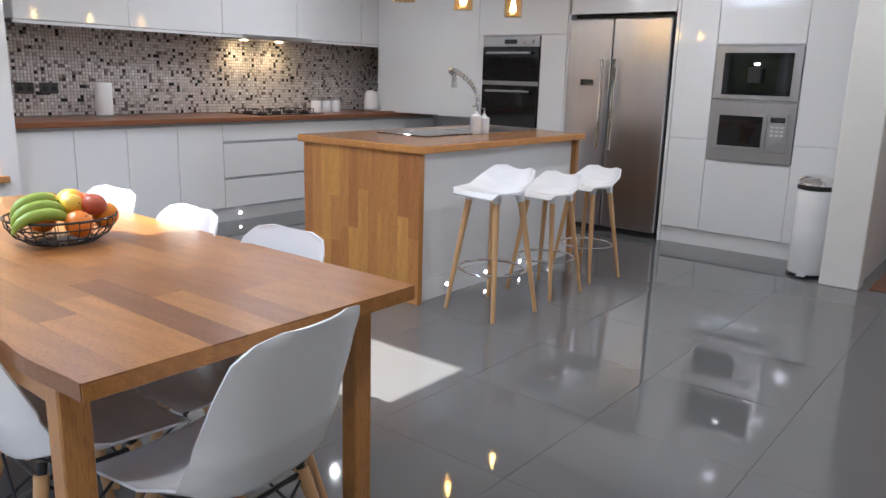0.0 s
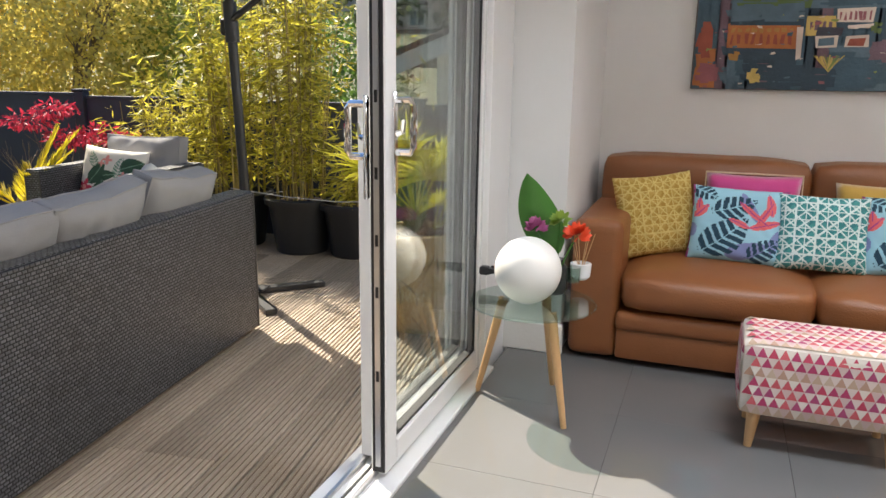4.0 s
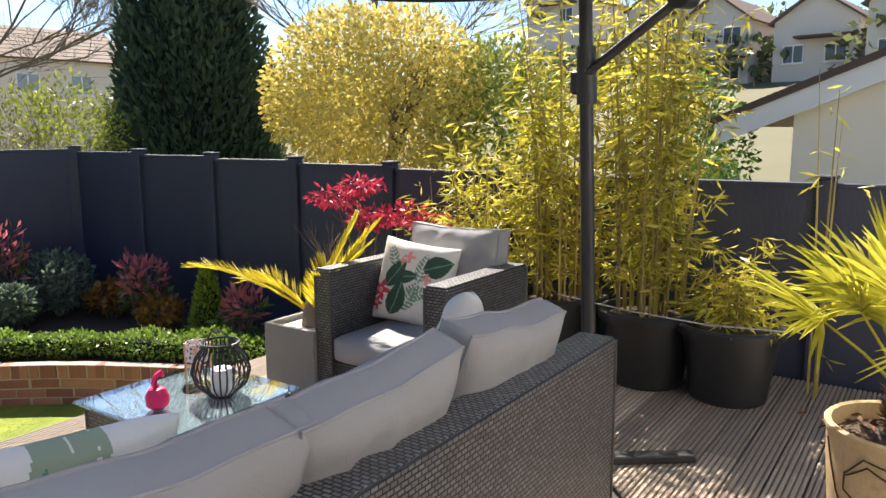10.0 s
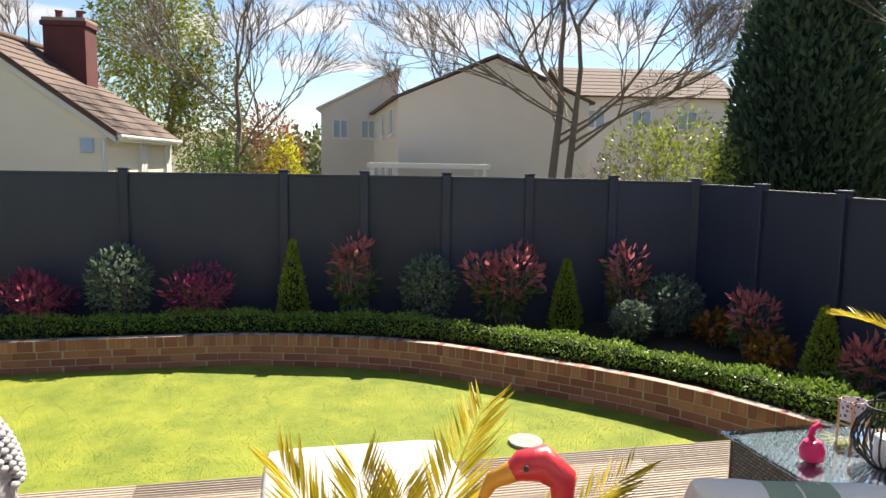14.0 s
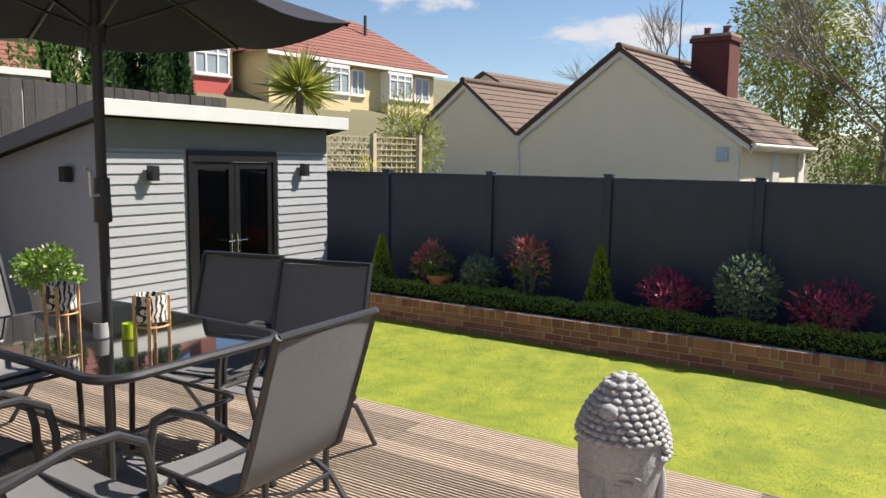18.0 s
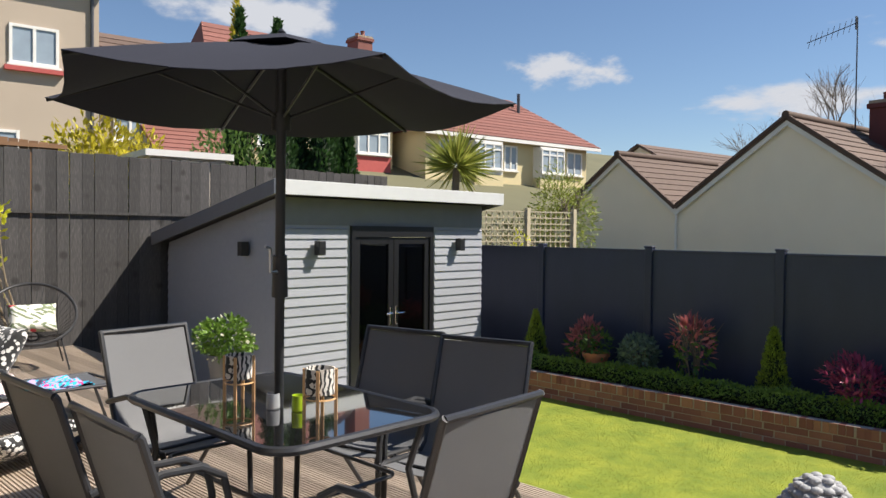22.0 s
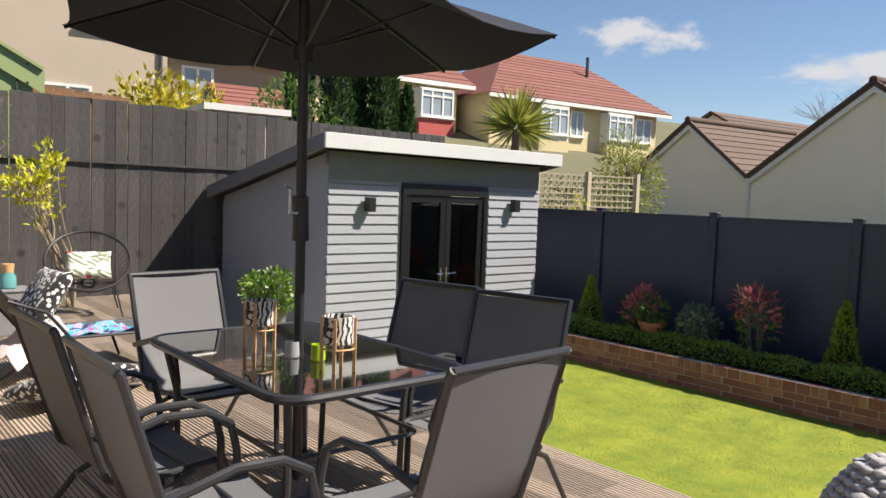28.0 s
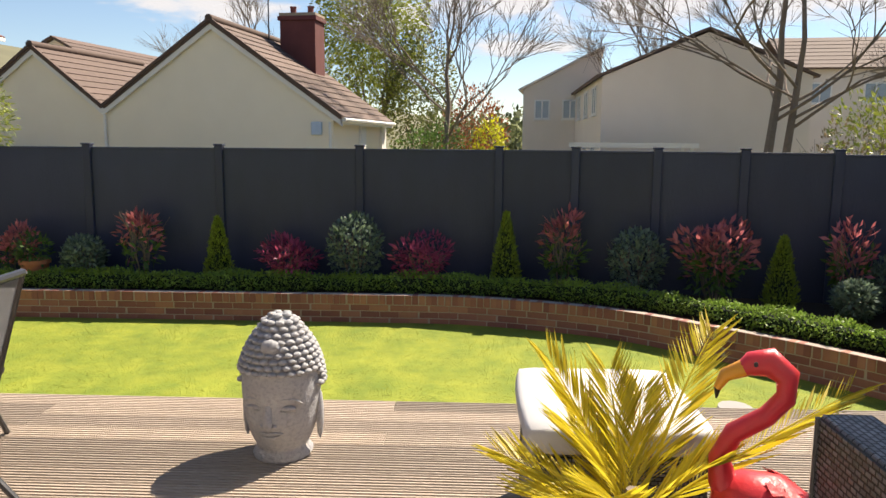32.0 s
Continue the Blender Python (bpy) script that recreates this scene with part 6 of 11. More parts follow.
def bloom(parent, c, r, material, n=40, seed=0):
    rg = random.Random(seed)
    bm = B()
    for k in range(n):
        th, ph = rg.uniform(0, 2 * math.pi), math.acos(rg.uniform(-0.2, 1))
        d = Vector((math.sin(ph) * math.cos(th), math.sin(ph) * math.sin(th), math.cos(ph)))
        s = d.orthogonal().normalized()
        p = Vector(c) + d * r * 0.25
        q = Vector(c) + d * r
        w = r * 0.22
        v = [bm.verts.new(x) for x in (p, (p + q) / 2 + s * w, q, (p + q) / 2 - s * w)]
        bm.faces.new(v)
    part("bloom", bm, material, parent)


bloom(fl, (0.085, -0.05, 0.25), 0.06, mat("red_petal", (0.75, 0.07, 0.02), 0.6, var=0.2), 60, 1)
bloom(fl, (-0.075, -0.06, 0.27), 0.05, mat("purple_petal", (0.45, 0.12, 0.28), 0.6, var=0.3), 60, 2)
bloom(fl, (0.02, -0.05, 0.30), 0.05, mat("lime_bud", (0.25, 0.38, 0.06), 0.6, var=0.3), 50, 3)
bm = B()
for p in ((0.085, -0.05, 0.25), (-0.075, -0.06, 0.27), (0.02, -0.05, 0.30)):
    tube(bm, [(0, 0, 0.05), (p[0] * 0.5, p[1] * 0.6, 0.16), p], 0.004, 5)
part("stem", bm, MATS["broad_leaf"], fl)
rd = thing("reed_diffuser", "white pot with thin wooden diffuser reeds", "diffuser", pose(0.43, 4.56, 0.474))
part("pot", lathe(B(), ((0.028, 0), (0.04, 0.012), (0.044, 0.065), (0.036, 0.068), (0.034, 0.05), (0.0, 0.05)), 20), white_shell, rd, smooth=True)
for k in range(6):
    a = k * 1.05
    part("reed", rod(B(), (0.01 * math.cos(a), 0.01 * math.sin(a), 0.05), (0.05 * math.cos(a), 0.05 * math.sin(a), 0.19), 0.0018, n=5), beech, rd)
part("votive", lathe(B(), ((0.0, 0.0), (0.028, 0.0), (0.03, 0.06), (0.027, 0.06), (0.026, 0.006), (0.0, 0.006)), 18, (-0.02, -0.055, 0)), glass_top, rd, smooth=True)
cb = thing("cable_bundle", "bundle of black cable lying beside the globe lamp", "cable", pose(0.10, 4.47, 0.476))
bm = B()
rg = random.Random(5)
for k in range(4):
    tube(bm, [Vector((rg.uniform(-0.05, 0.05), rg.uniform(-0.04, 0.04), 0.008 + 0.012 * rg.random() + 0.01 * (i % 2))) for i in range(9)], 0.005, 5)
part("loops", bm, black_plastic, cb, smooth=True)
part("plug", bx(-0.07, -0.02, 0.0, -0.03, 0.015, 0.035, bevel=0.006), black_plastic, cb)

# ---- painting ----
pt = thing("painting", "bright abstract harbour town painting on canvas", "painting", pose(1.38, 5.86, 0))
part("canvas_edge", bx(-0.635, -0.032, 1.225, 0.635, 0.0, 2.02, bevel=0.003), mat("canvas_side", (0.12, 0.10, 0.10), 0.8), pt)
rng = random.Random(21)
pal = [(0.03, 0.06, 0.09), (0.05, 0.10, 0.14), (0.09, 0.15, 0.20), (0.42, 0.14, 0.04), (0.40, 0.20, 0.05), (0.30, 0.07, 0.04), (0.65, 0.55, 0.48), (0.10, 0.16, 0.05), (0.22, 0.27, 0.07), (0.30, 0.10, 0.12), (0.16, 0.10, 0.13), (0.05, 0.05, 0.07), (0.55, 0.40, 0.12)]
paints = [mat("paint_%s" % "abcdefghijklmnop"[k], c, 0.6, var=0.35, scale=14, fine=60, bump=0.4) for k, c in enumerate(pal)]
verts, faces, mi = [], [], []


def dab(x, z, w, h, k, y, tilt=0.0):
    i = len(verts)
    for a, b in ((-1, -1), (1, -1), (1, 1), (-1, 1)):
        px, pz = x + a * w / 2 + b * tilt * h / 2 + rng.uniform(-0.006, 0.006), z + b * h / 2 + rng.uniform(-0.005, 0.005)
        verts.append((min(0.632, max(-0.632, px)), y, min(2.017, max(1.228, pz))))
    faces.append((i, i + 1, i + 2, i + 3))
    mi.append(k)


for k in range(24):
    dab(-0.6 + 0.052 * k, 1.62, 0.06, 0.80, rng.choice((0, 1, 2, 10)), -0.0325)
layer = 0


def stroke(x0, z0, x1, z1, k, n=1, size=1.0):
    """An area of the picture laid in with n uneven strokes of one colour."""
    global layer
    for _ in range(n):
        layer += 1
        w, h = (x1 - x0) * (1.0 if n == 1 else rng.uniform(0.25, 0.6) * size), (z1 - z0) * (1.0 if n == 1 else rng.uniform(0.2, 0.5) * size)
        dab(rng.uniform(x0 + w / 2, x1 - w / 2), rng.uniform(z0 + h / 2, z1 - h / 2), w, h, k, -0.0328 - 0.000012 * layer, 0.0 if n == 1 else rng.uniform(-0.4, 0.4))


# hills and fields above the town
for q in ((-0.6, 1.62, 0.6, 2.01, 7), (-0.6, 1.62, 0.6, 2.01, 2), (-0.1, 1.69, 0.5, 2.01, 8), (-0.1, 1.66, 0.5, 1.8, 6), (-0.5, 1.64, -0.1, 1.9, 7), (-0.1, 1.63, 0.58, 1.68, 1)):
    stroke(*q, n=26, size=0.6)
# the blue ground of the town and the harbour
for q in ((-0.50, 1.33, -0.12, 1.60, 0), (-0.5, 1.55, -0.1, 1.66, 2), (0.0, 1.23, 0.48, 1.45, 2), (0.0, 1.23, 0.48, 1.42, 1), (0.18, 1.36, 0.42, 1.48, 10), (-0.40, 1.23, 0.05, 1.36, 0), (0.38, 1.23, 0.62, 1.40, 7), (0.42, 1.40, 0.60, 1.50, 5)):
    stroke(*q, n=22, size=0.7)
# coral rocks, ochre bank, blue pool
for q in ((-0.63, 1.23, -0.52, 1.44, 3), (-0.62, 1.38, -0.54, 1.58, 5), (-0.62, 1.24, -0.50, 1.36, 9)):
    stroke(*q, n=12)
stroke(-0.50, 1.24, -0.39, 1.33, 2, 6)
stroke(-0.39, 1.25, -0.29, 1.35, 12, 5)
stroke(-0.46, 1.34, -0.40, 1.42, 4, 3)
# the long orange building with its arches
stroke(-0.475, 1.43, -0.135, 1.555, 3)
stroke(-0.47, 1.545, -0.13, 1.562, 0)
stroke(-0.15, 1.38, -0.125, 1.53, 6)
for k in range(9):
    stroke(-0.46 + 0.034 * k, 1.45, -0.445 + 0.034 * k, 1.50, 5)
    stroke(-0.46 + 0.034 * k, 1.51, -0.44 + 0.034 * k, 1.53, 4)
# cream houses, two white gables, the roof between
stroke(-0.11, 1.49, 0.02, 1.585, 12)
for k in range(4):
    stroke(-0.10 + 0.03 * k, 1.52, -0.085 + 0.03 * k, 1.56, 10)
stroke(0.02, 1.555, 0.18, 1.62, 6)
for k in range(7):
    stroke(0.03 + 0.021 * k, 1.565, 0.04 + 0.021 * k, 1.605, 9)
stroke(-0.065, 1.49, 0.05, 1.53, 11)
for a, k in ((-0.062, 2), (0.068, 5)):
    stroke(a, 1.435, a + 0.10, 1.492, 6)
    stroke(a + 0.015, 1.446, a + 0.085, 1.480, k)
stroke(0.06, 1.515, 0.23, 1.545, 6, 4)
stroke(0.17, 1.50, 0.22, 1.56, 7, 4)
# the yellow building with a striped front, and the tower at its side
stroke(0.33, 1.46, 0.56, 1.63, 12)
for k in range(4):
    stroke(0.33, 1.585 + 0.012 * k, 0.44, 1.591 + 0.012 * k, 11)
for k in range(5):
    stroke(0.335 + 0.03 * k, 1.47, 0.347 + 0.03 * k, 1.56, 6 if k < 3 else 5)
stroke(0.42, 1.46, 0.50, 1.62, 4, 5)
stroke(0.56, 1.42, 0.632, 1.98, 10)
stroke(0.555, 1.36, 0.565, 1.98, 11)
for k in range(11):
    stroke(0.578, 1.44 + 0.045 * k, 0.622, 1.458 + 0.045 * k, 6)
# yellow spikes of agaves
for c in (0.01, 0.49):
    for k in range(12):
        layer += 1
        dab(c + 0.006 * (k - 6), 1.36 if c < 0.3 else 1.29, 0.007, rng.uniform(0.05, 0.09), rng.choice((8, 12)), -0.0328 - 0.000012 * layer, 0.16 * (k - 6))
for k in range(60):
    layer += 1
    dab(rng.uniform(-0.6, 0.6), rng.uniform(1.24, 1.66), rng.uniform(0.006, 0.03), rng.uniform(0.004, 0.012), rng.choice((6, 2, 8, 9, 1)), -0.0328 - 0.000012 * layer, rng.uniform(-0.8, 0.8))
me = bpy.data.meshes.new("painted_surface")
me.from_pydata(verts, [], faces)
for p in paints:
    me.materials.append(p)
me.polygons.foreach_set("material_index", mi)
tagged(part("painted_surface", me, None, pt), "thick dabs of orange, blue and green paint")

# ---- niche things ----
for z in (0.53, 1.45):
    s = thing("niche_shelf", "thick oak shelf board in a lit niche", "shelf", pose(2.915, 5.45, z))
    part("board", bx(-0.245, -0.05, 0.0, 0.245, 0.003, 0.042, bevel=0.003), oak, s)
    part("inner_board", bx(NX0 - 2.915 + 0.001, 0.003, 0.0005, NX1 - 2.915 - 0.001, 0.41, 0.042), oak, s)
    strip = part("led_strip", bx(-0.2, 0.02, 0.685 if z < 1 else 0.72, 0.2, 0.03, 0.692 if z < 1 else 0.727), glow_mat("niche_led", (1.0, 0.62, 0.25), 8), s)
    ld = bpy.data.lights.new("niche_light", "AREA")
    ld.shape, ld.size, ld.size_y, ld.energy, ld.color = "RECTANGLE", 0.36, 0.05, 1.9, (1.0, 0.64, 0.28)
    new("niche_light", ld).matrix_world = look((2.915, 5.52, z + 0.67), (2.915, 5.75, z + 0.1))
bt = thing("copper_bottle", "tall hammered copper bottle vase in the niche", "vase", pose(2.885, 5.55, 0.572))
part("body", lathe(B(), ((0.066, 0), (0.074, 0.01), (0.076, 0.28), (0.070, 0.33), (0.045, 0.375), (0.026, 0.39), (0.024, 0.44), (0.0, 0.441)), 28), mat("hammered_copper", (0.50, 0.20, 0.07), 0.3, metal=0.9, var=0.3, scale=10, fine=45, bump=0.5), bt, smooth=True)
pp = thing("potted_plant", "dark spiky plant in a black pot in the niche", "plant", pose(2.90, 5.50, 1.492))
part("pot", lathe(B(), ((0.045, 0), (0.062, 0.13), (0.066, 0.13), (0.066, 0.14), (0.056, 0.14), (0.05, 0.12), (0.0, 0.12)), 20), black_plastic, pp, smooth=True)
bm = B()
rg = random.Random(8)
for k in range(14):
    a, h = rg.uniform(0, 6.28), rg.uniform(0.12, 0.28)
    o = rg.uniform(0.01, 0.11)
    pts = [Vector((o * s * s * math.cos(a), o * s * s * math.sin(a), 0.12 + h * s)) for s in (0, 0.35, 0.7, 1.0)]
    tube(bm, pts, [0.006, 0.008, 0.006, 0.001], 4)
part("leaves", bm, mat("dark_leaf", (0.03, 0.05, 0.025), 0.5, var=0.3), pp)
sw = thing("light_switch", "slim white light switch on the niche wall", "switch", pose(2.56, 5.45, 1.33))
part("plate", bx(-0.012, -0.008, -0.03, 0.012, 0, 0.03, bevel=0.003), white_shell, sw)

# ---- plants ----
def leaf_mat(name, color, rough=0.5, var=0.3, trans=0.35, tip=None):
    """A leaf: colour wanders from leaf to leaf, some light passes through."""
    m = bpy.data.materials.new(name)
    m.use_nodes = True
    n, l = m.node_tree.nodes, m.node_tree.links
    g = n.new("ShaderNodeNewGeometry")
    r = n.new("ShaderNodeValToRGB")
    tip = tip or tuple(min(1, c * (1 + var)) for c in color)
    r.color_ramp.elements[0].color = (*[c * (1 - var) for c in color], 1)
    r.color_ramp.elements[1].color = (*tip, 1)
    e = r.color_ramp.elements.new(0.5)
    e.color = (*color, 1)
    l.new(g.outputs["Random Per Island"], r.inputs[0])
    p = n["Principled BSDF"]
    l.new(r.outputs[0], p.inputs["Base Color"])
    p.inputs["Roughness"].default_value = rough
    t = n.new("ShaderNodeBsdfTranslucent")
    l.new(r.outputs[0], t.inputs[0])
    x = n.new("ShaderNodeMixShader")
    x.inputs[0].default_value = trans
    l.new(p.outputs[0], x.inputs[1])
    l.new(t.outputs[0], x.inputs[2])
    l.new(x.outputs[0], n["Material Output"].inputs[0])
    return m


def leaf_mesh(name, pos, dirs, length, width, material, seed=0, fold=0.25):
    """Many small pointed leaves in one mesh: pos and dirs are arrays (n, 3), length an array or a number."""
    rg = np.random.RandomState(seed)
    pos, dirs = np.asarray(pos, float), np.asarray(dirs, float)
    k = len(pos)
    d = dirs / (np.linalg.norm(dirs, axis=1, keepdims=True) + 1e-9)
    s = np.cross(d, rg.normal(size=(k, 3)))
    s /= np.linalg.norm(s, axis=1, keepdims=True) + 1e-9
    u = np.cross(s, d)
    L = (np.ones(k) * length * rg.uniform(0.7, 1.25, k))[:, None]
    W = L * width
    mid = pos + d * L * 0.5
    v = np.stack([pos, mid + s * W * 0.5 - u * W * fold, pos + d * L - u * W * fold * 0.6, mid - s * W * 0.5 - u * W * fold], 1).reshape(-1, 3)
    me = bpy.data.meshes.new(name)
    me.vertices.add(4 * k)
    me.vertices.foreach_set("co", v.ravel())
    me.loops.add(4 * k)
    me.loops.foreach_set("vertex_index", np.arange(4 * k))
    me.polygons.add(k)
    me.polygons.foreach_set("loop_start", np.arange(0, 4 * k, 4))
    me.polygons.foreach_set("loop_total", np.full(k, 4))
    me.update()
    me.validate()
    me.materials.append(material)
    return me


def cloud(n, centre, radii, seed, shell=0.55, squash=1.0, lumps=0, lump=0.35):
    """Points and outward directions in a lumpy blob, denser towards its skin."""
    rg = np.random.RandomState(seed)
    d = rg.normal(size=(n, 3))
    d /= np.linalg.norm(d, axis=1, keepdims=True)
    r = shell + (1 - shell) * rg.rand(n) ** 0.6
    if lumps:
        q = rg.normal(size=(lumps, 3))
        q /= np.linalg.norm(q, axis=1, keepdims=True)
        near = np.max(d @ q.T, axis=1)
        r = r * (1 - lump + lump * np.clip((near - 0.55) / 0.4, 0, 1.0))
    p = np.asarray(centre) + d * r[:, None] * np.asarray(radii)
    return p, d + 0.7 * rg.normal(size=(n, 3))


def branchy(bm, p, d, length, r, depth, rg, tips, spread=0.6, up=0.15, n=5, ratio=0.72):
    """Limbs that fork from a stem; the ends are gathered in tips."""
    p, d = Vector(p), Vector(d).normalized()
    mid = p + d * length * 0.5 + Vector((rg.uniform(-1, 1), rg.uniform(-1, 1), 0)) * length * 0.06
    end = p + d * length + Vector((rg.uniform(-1, 1), rg.uniform(-1, 1), rg.uniform(-0.3, 0.6))) * length * 0.08
    tube(bm, [p, mid, end], [r, r * 0.86, r * 0.7], n)
    tips.append((end, d))
    if depth:
        for k in range(rg.choice((2, 2, 3))):
            nd = (d + Vector((rg.uniform(-1, 1), rg.uniform(-1, 1), rg.uniform(-0.4, 0.8))) * spread + Vector((0, 0, up))).normalized()
            start = p.lerp(end, rg.uniform(0.65, 1.0)) if k else end
            branchy(bm, start, nd, length * ratio * rg.uniform(0.8, 1.15), r * 0.66, depth - 1, rg, tips, spread, up, max(3, n - 1), ratio)


bark = mat("grey_brown_bark", (0.19, 0.15, 0.115), 0.9, var=0.3, scale=8, fine=30, bump=0.8)
green_leaf = leaf_mat("green_leaf", (0.09, 0.17, 0.03))
hedge_leaf = leaf_mat("box_hedge_leaf", (0.20, 0.31, 0.05), 0.5)
cypress_leaf = leaf_mat("cypress_leaf", (0.26, 0.34, 0.04), 0.6)
lime_leaf = leaf_mat("lime_conifer_leaf", (0.60, 0.60, 0.03), 0.6)
red_leaf = leaf_mat("red_photinia_leaf", (0.56, 0.17, 0.18), 0.4)
purple_leaf = leaf_mat("purple_acer_leaf", (0.38, 0.06, 0.14), 0.5)
scarlet_leaf = leaf_mat("scarlet_acer_leaf", (0.46, 0.035, 0.07), 0.5)
grey_leaf = leaf_mat("grey_green_leaf", (0.16, 0.22, 0.15), 0.4)
yellow_leaf = leaf_mat("yellow_leaf", (0.67, 0.56, 0.14), 0.6, 0.2, 0.4)
bamboo_leaf = leaf_mat("bamboo_leaf", (0.47, 0.42, 0.055), 0.5, 0.6, 0.48)
dark_conifer = leaf_mat("dark_conifer_leaf", (0.055, 0.10, 0.055), 0.7, trans=0.2)
pale_leaf = leaf_mat("pale_spring_leaf", (0.26, 0.30, 0.05), 0.6)
palm_leaf = leaf_mat("sunlit_palm_leaf", (0.60, 0.50, 0.03), 0.4, 0.3, 0.5, tip=(0.70, 0.56, 0.06))
fan_leaf = leaf_mat("fan_palm_leaf", (0.46, 0.44, 0.045), 0.35, 0.3, 0.45)
# Near-black colour for solid cores that paint the shade deep among leaves.
core_shade = mat("leaf_depth_shade", (0.012, 0.022, 0.008), 0.95, var=0.3)


def conifer(u, v, z, h, r, leaf, seed, label, name="dwarf_conifer", m0=GM, n=2600, size=0.045, group="bed shrubs"):
    o = thing(name, label, "conifer", m0 @ Matrix.Translation((u, v, z)), group)
    part("trunk", rod(B(), (0, 0, -0.06), (0, 0, h * 0.35), r * 0.16, r * 0.1, 8), bark, o)
    # solid core, coloured as the shade behind the outer leaves
    part("inner_foliage", lathe(B(), ((r * 0.5, h * 0.05), (r * 0.68, h * 0.2), (r * 0.5, h * 0.5), (r * 0.22, h * 0.78), (0.004, h * 0.92)), 10), core_shade, o, smooth=True)
    rg = np.random.RandomState(seed)
    t = rg.rand(n) ** 1.25
    rr = r * (1 - t) ** 0.75 * np.minimum(1, 0.45 + t * 5) * (0.72 + 0.33 * rg.rand(n))
    a = rg.rand(n) * 6.283
    rr *= 1 + 0.12 * np.sin(a * 5 + t * 14 + seed)
    pos = np.stack([rr * np.cos(a), rr * np.sin(a), t * h * 0.97], 1)
    d = np.stack([np.cos(a) * 0.5, np.sin(a) * 0.5, 0.9 + 0 * a], 1) + 0.35 * rg.normal(size=(n, 3))
    part("crown", leaf_mesh("crown", pos, d, size, 0.38, leaf, seed), None, o)


def bush(u, v, z, w, h, leaf, seed, label, name="shrub", m0=GM, n=1500, size=0.05, aspect=0.45, second=None, stems=7, lumps=9, group="bed shrubs", shell=0.5):
    """A shrub: forked stems, leaves in lumps, some of a second colour at the top."""
    o = thing(name, label, "shrub", m0 @ Matrix.Translation((u, v, z)), group)
    rg = random.Random(seed)
    bm = B()
    tips = []
    for k in range(stems):
        a = 6.283 * k / stems
        branchy(bm, (0.02 * math.cos(a), 0.02 * math.sin(a), -0.05), (0.35 * w / h * math.cos(a), 0.35 * w / h * math.sin(a), 1), h * 0.42, 0.010, 2, rg, tips, 0.5)
    part("stem", bm, bark, o)
    p, d = cloud(n, (0, 0, h * 0.58), (w / 2, w / 2, h * 0.48), seed, shell, lumps=lumps, lump=0.45)
    d[:, 2] += 0.5
    if second is None:
        part("foliage", leaf_mesh("foliage", p, d, size, aspect, leaf, seed), None, o)
    else:
        top = p[:, 2] + 0.12 * h * np.random.RandomState(seed).normal(size=n) > h * 0.52
        part("lower_foliage", leaf_mesh("leaves", p[~top], d[~top], size, aspect, second, seed), None, o)
        part("upper_foliage", leaf_mesh("leaves", p[top], d[top], size, aspect, leaf, seed + 1), None, o)


def frond(base, a, rise, length, droop, rg, leaflets=52, ll=0.22, rib_r=0.006):
    """A feather palm frond: its rib's points, and leaflets as positions and directions."""
    pts = []
    for i in range(12):
        s = i / 11
        out = length * s * math.cos(rise) * (1 - 0.1 * s)
        z = length * s * math.sin(rise) - droop * s * s * length
        pts.append(Vector(base) + Vector((out * math.cos(a), out * math.sin(a), z)))
    P, D, Q = [], [], []
    for k in range(leaflets):
        s = 0.14 + 0.86 * k / leaflets
        f = s * 11
        i = min(10, int(f))
        p = pts[i].lerp(pts[i + 1], f - i)
        w = (pts[i + 1] - pts[i]).normalized()
        side = w.cross(Vector((0, 0, 1))).normalized()
        for sg in (-1, 1):
            P.append(p)
            D.append(w * (0.75 + 0.6 * s) + side * sg * 0.8 + Vector((0, 0, 0.28 + rg.uniform(-0.12, 0.12))))
            Q.append(ll * (0.35 + 0.65 * math.sin(math.pi * min(1.0, 0.12 + 0.82 * s)) ** 0.7))
    return pts, P, D, Q


def feather_palm(name, u, v, z, fronds, label, leaf, seed, ll=0.2, m0=GM, width=0.07):
    """fronds: rows of heading, rise, length and droop."""
    o = thing(name, label, "palm", m0 @ Matrix.Translation((u, v, z)))
    rg = random.Random(seed)
    part("stem", lathe(B(), ((0.05, -0.12), (0.06, 0.0), (0.045, 0.1), (0.02, 0.16)), 10), bark, o, smooth=True)
    for a, rise, length, droop in fronds:
        pts, P, D, Q = frond((0, 0, 0.06), radians(a), radians(rise), length, droop, rg, ll=ll)
        f = part("frond_rib", tube(B(), pts, [0.008 * (1 - 0.08 * i) for i in range(12)], 5), leaf, o)
        part("leaf_blade", leaf_mesh("leaf_blade", P, D, np.array(Q), width, leaf, seed + int(a)), None, f)
    return o

# ---- deck boards ----
groove_brown = mat("darker_groove_brown", (0.15, 0.105, 0.076), 0.9, var=0.25, scale=6)


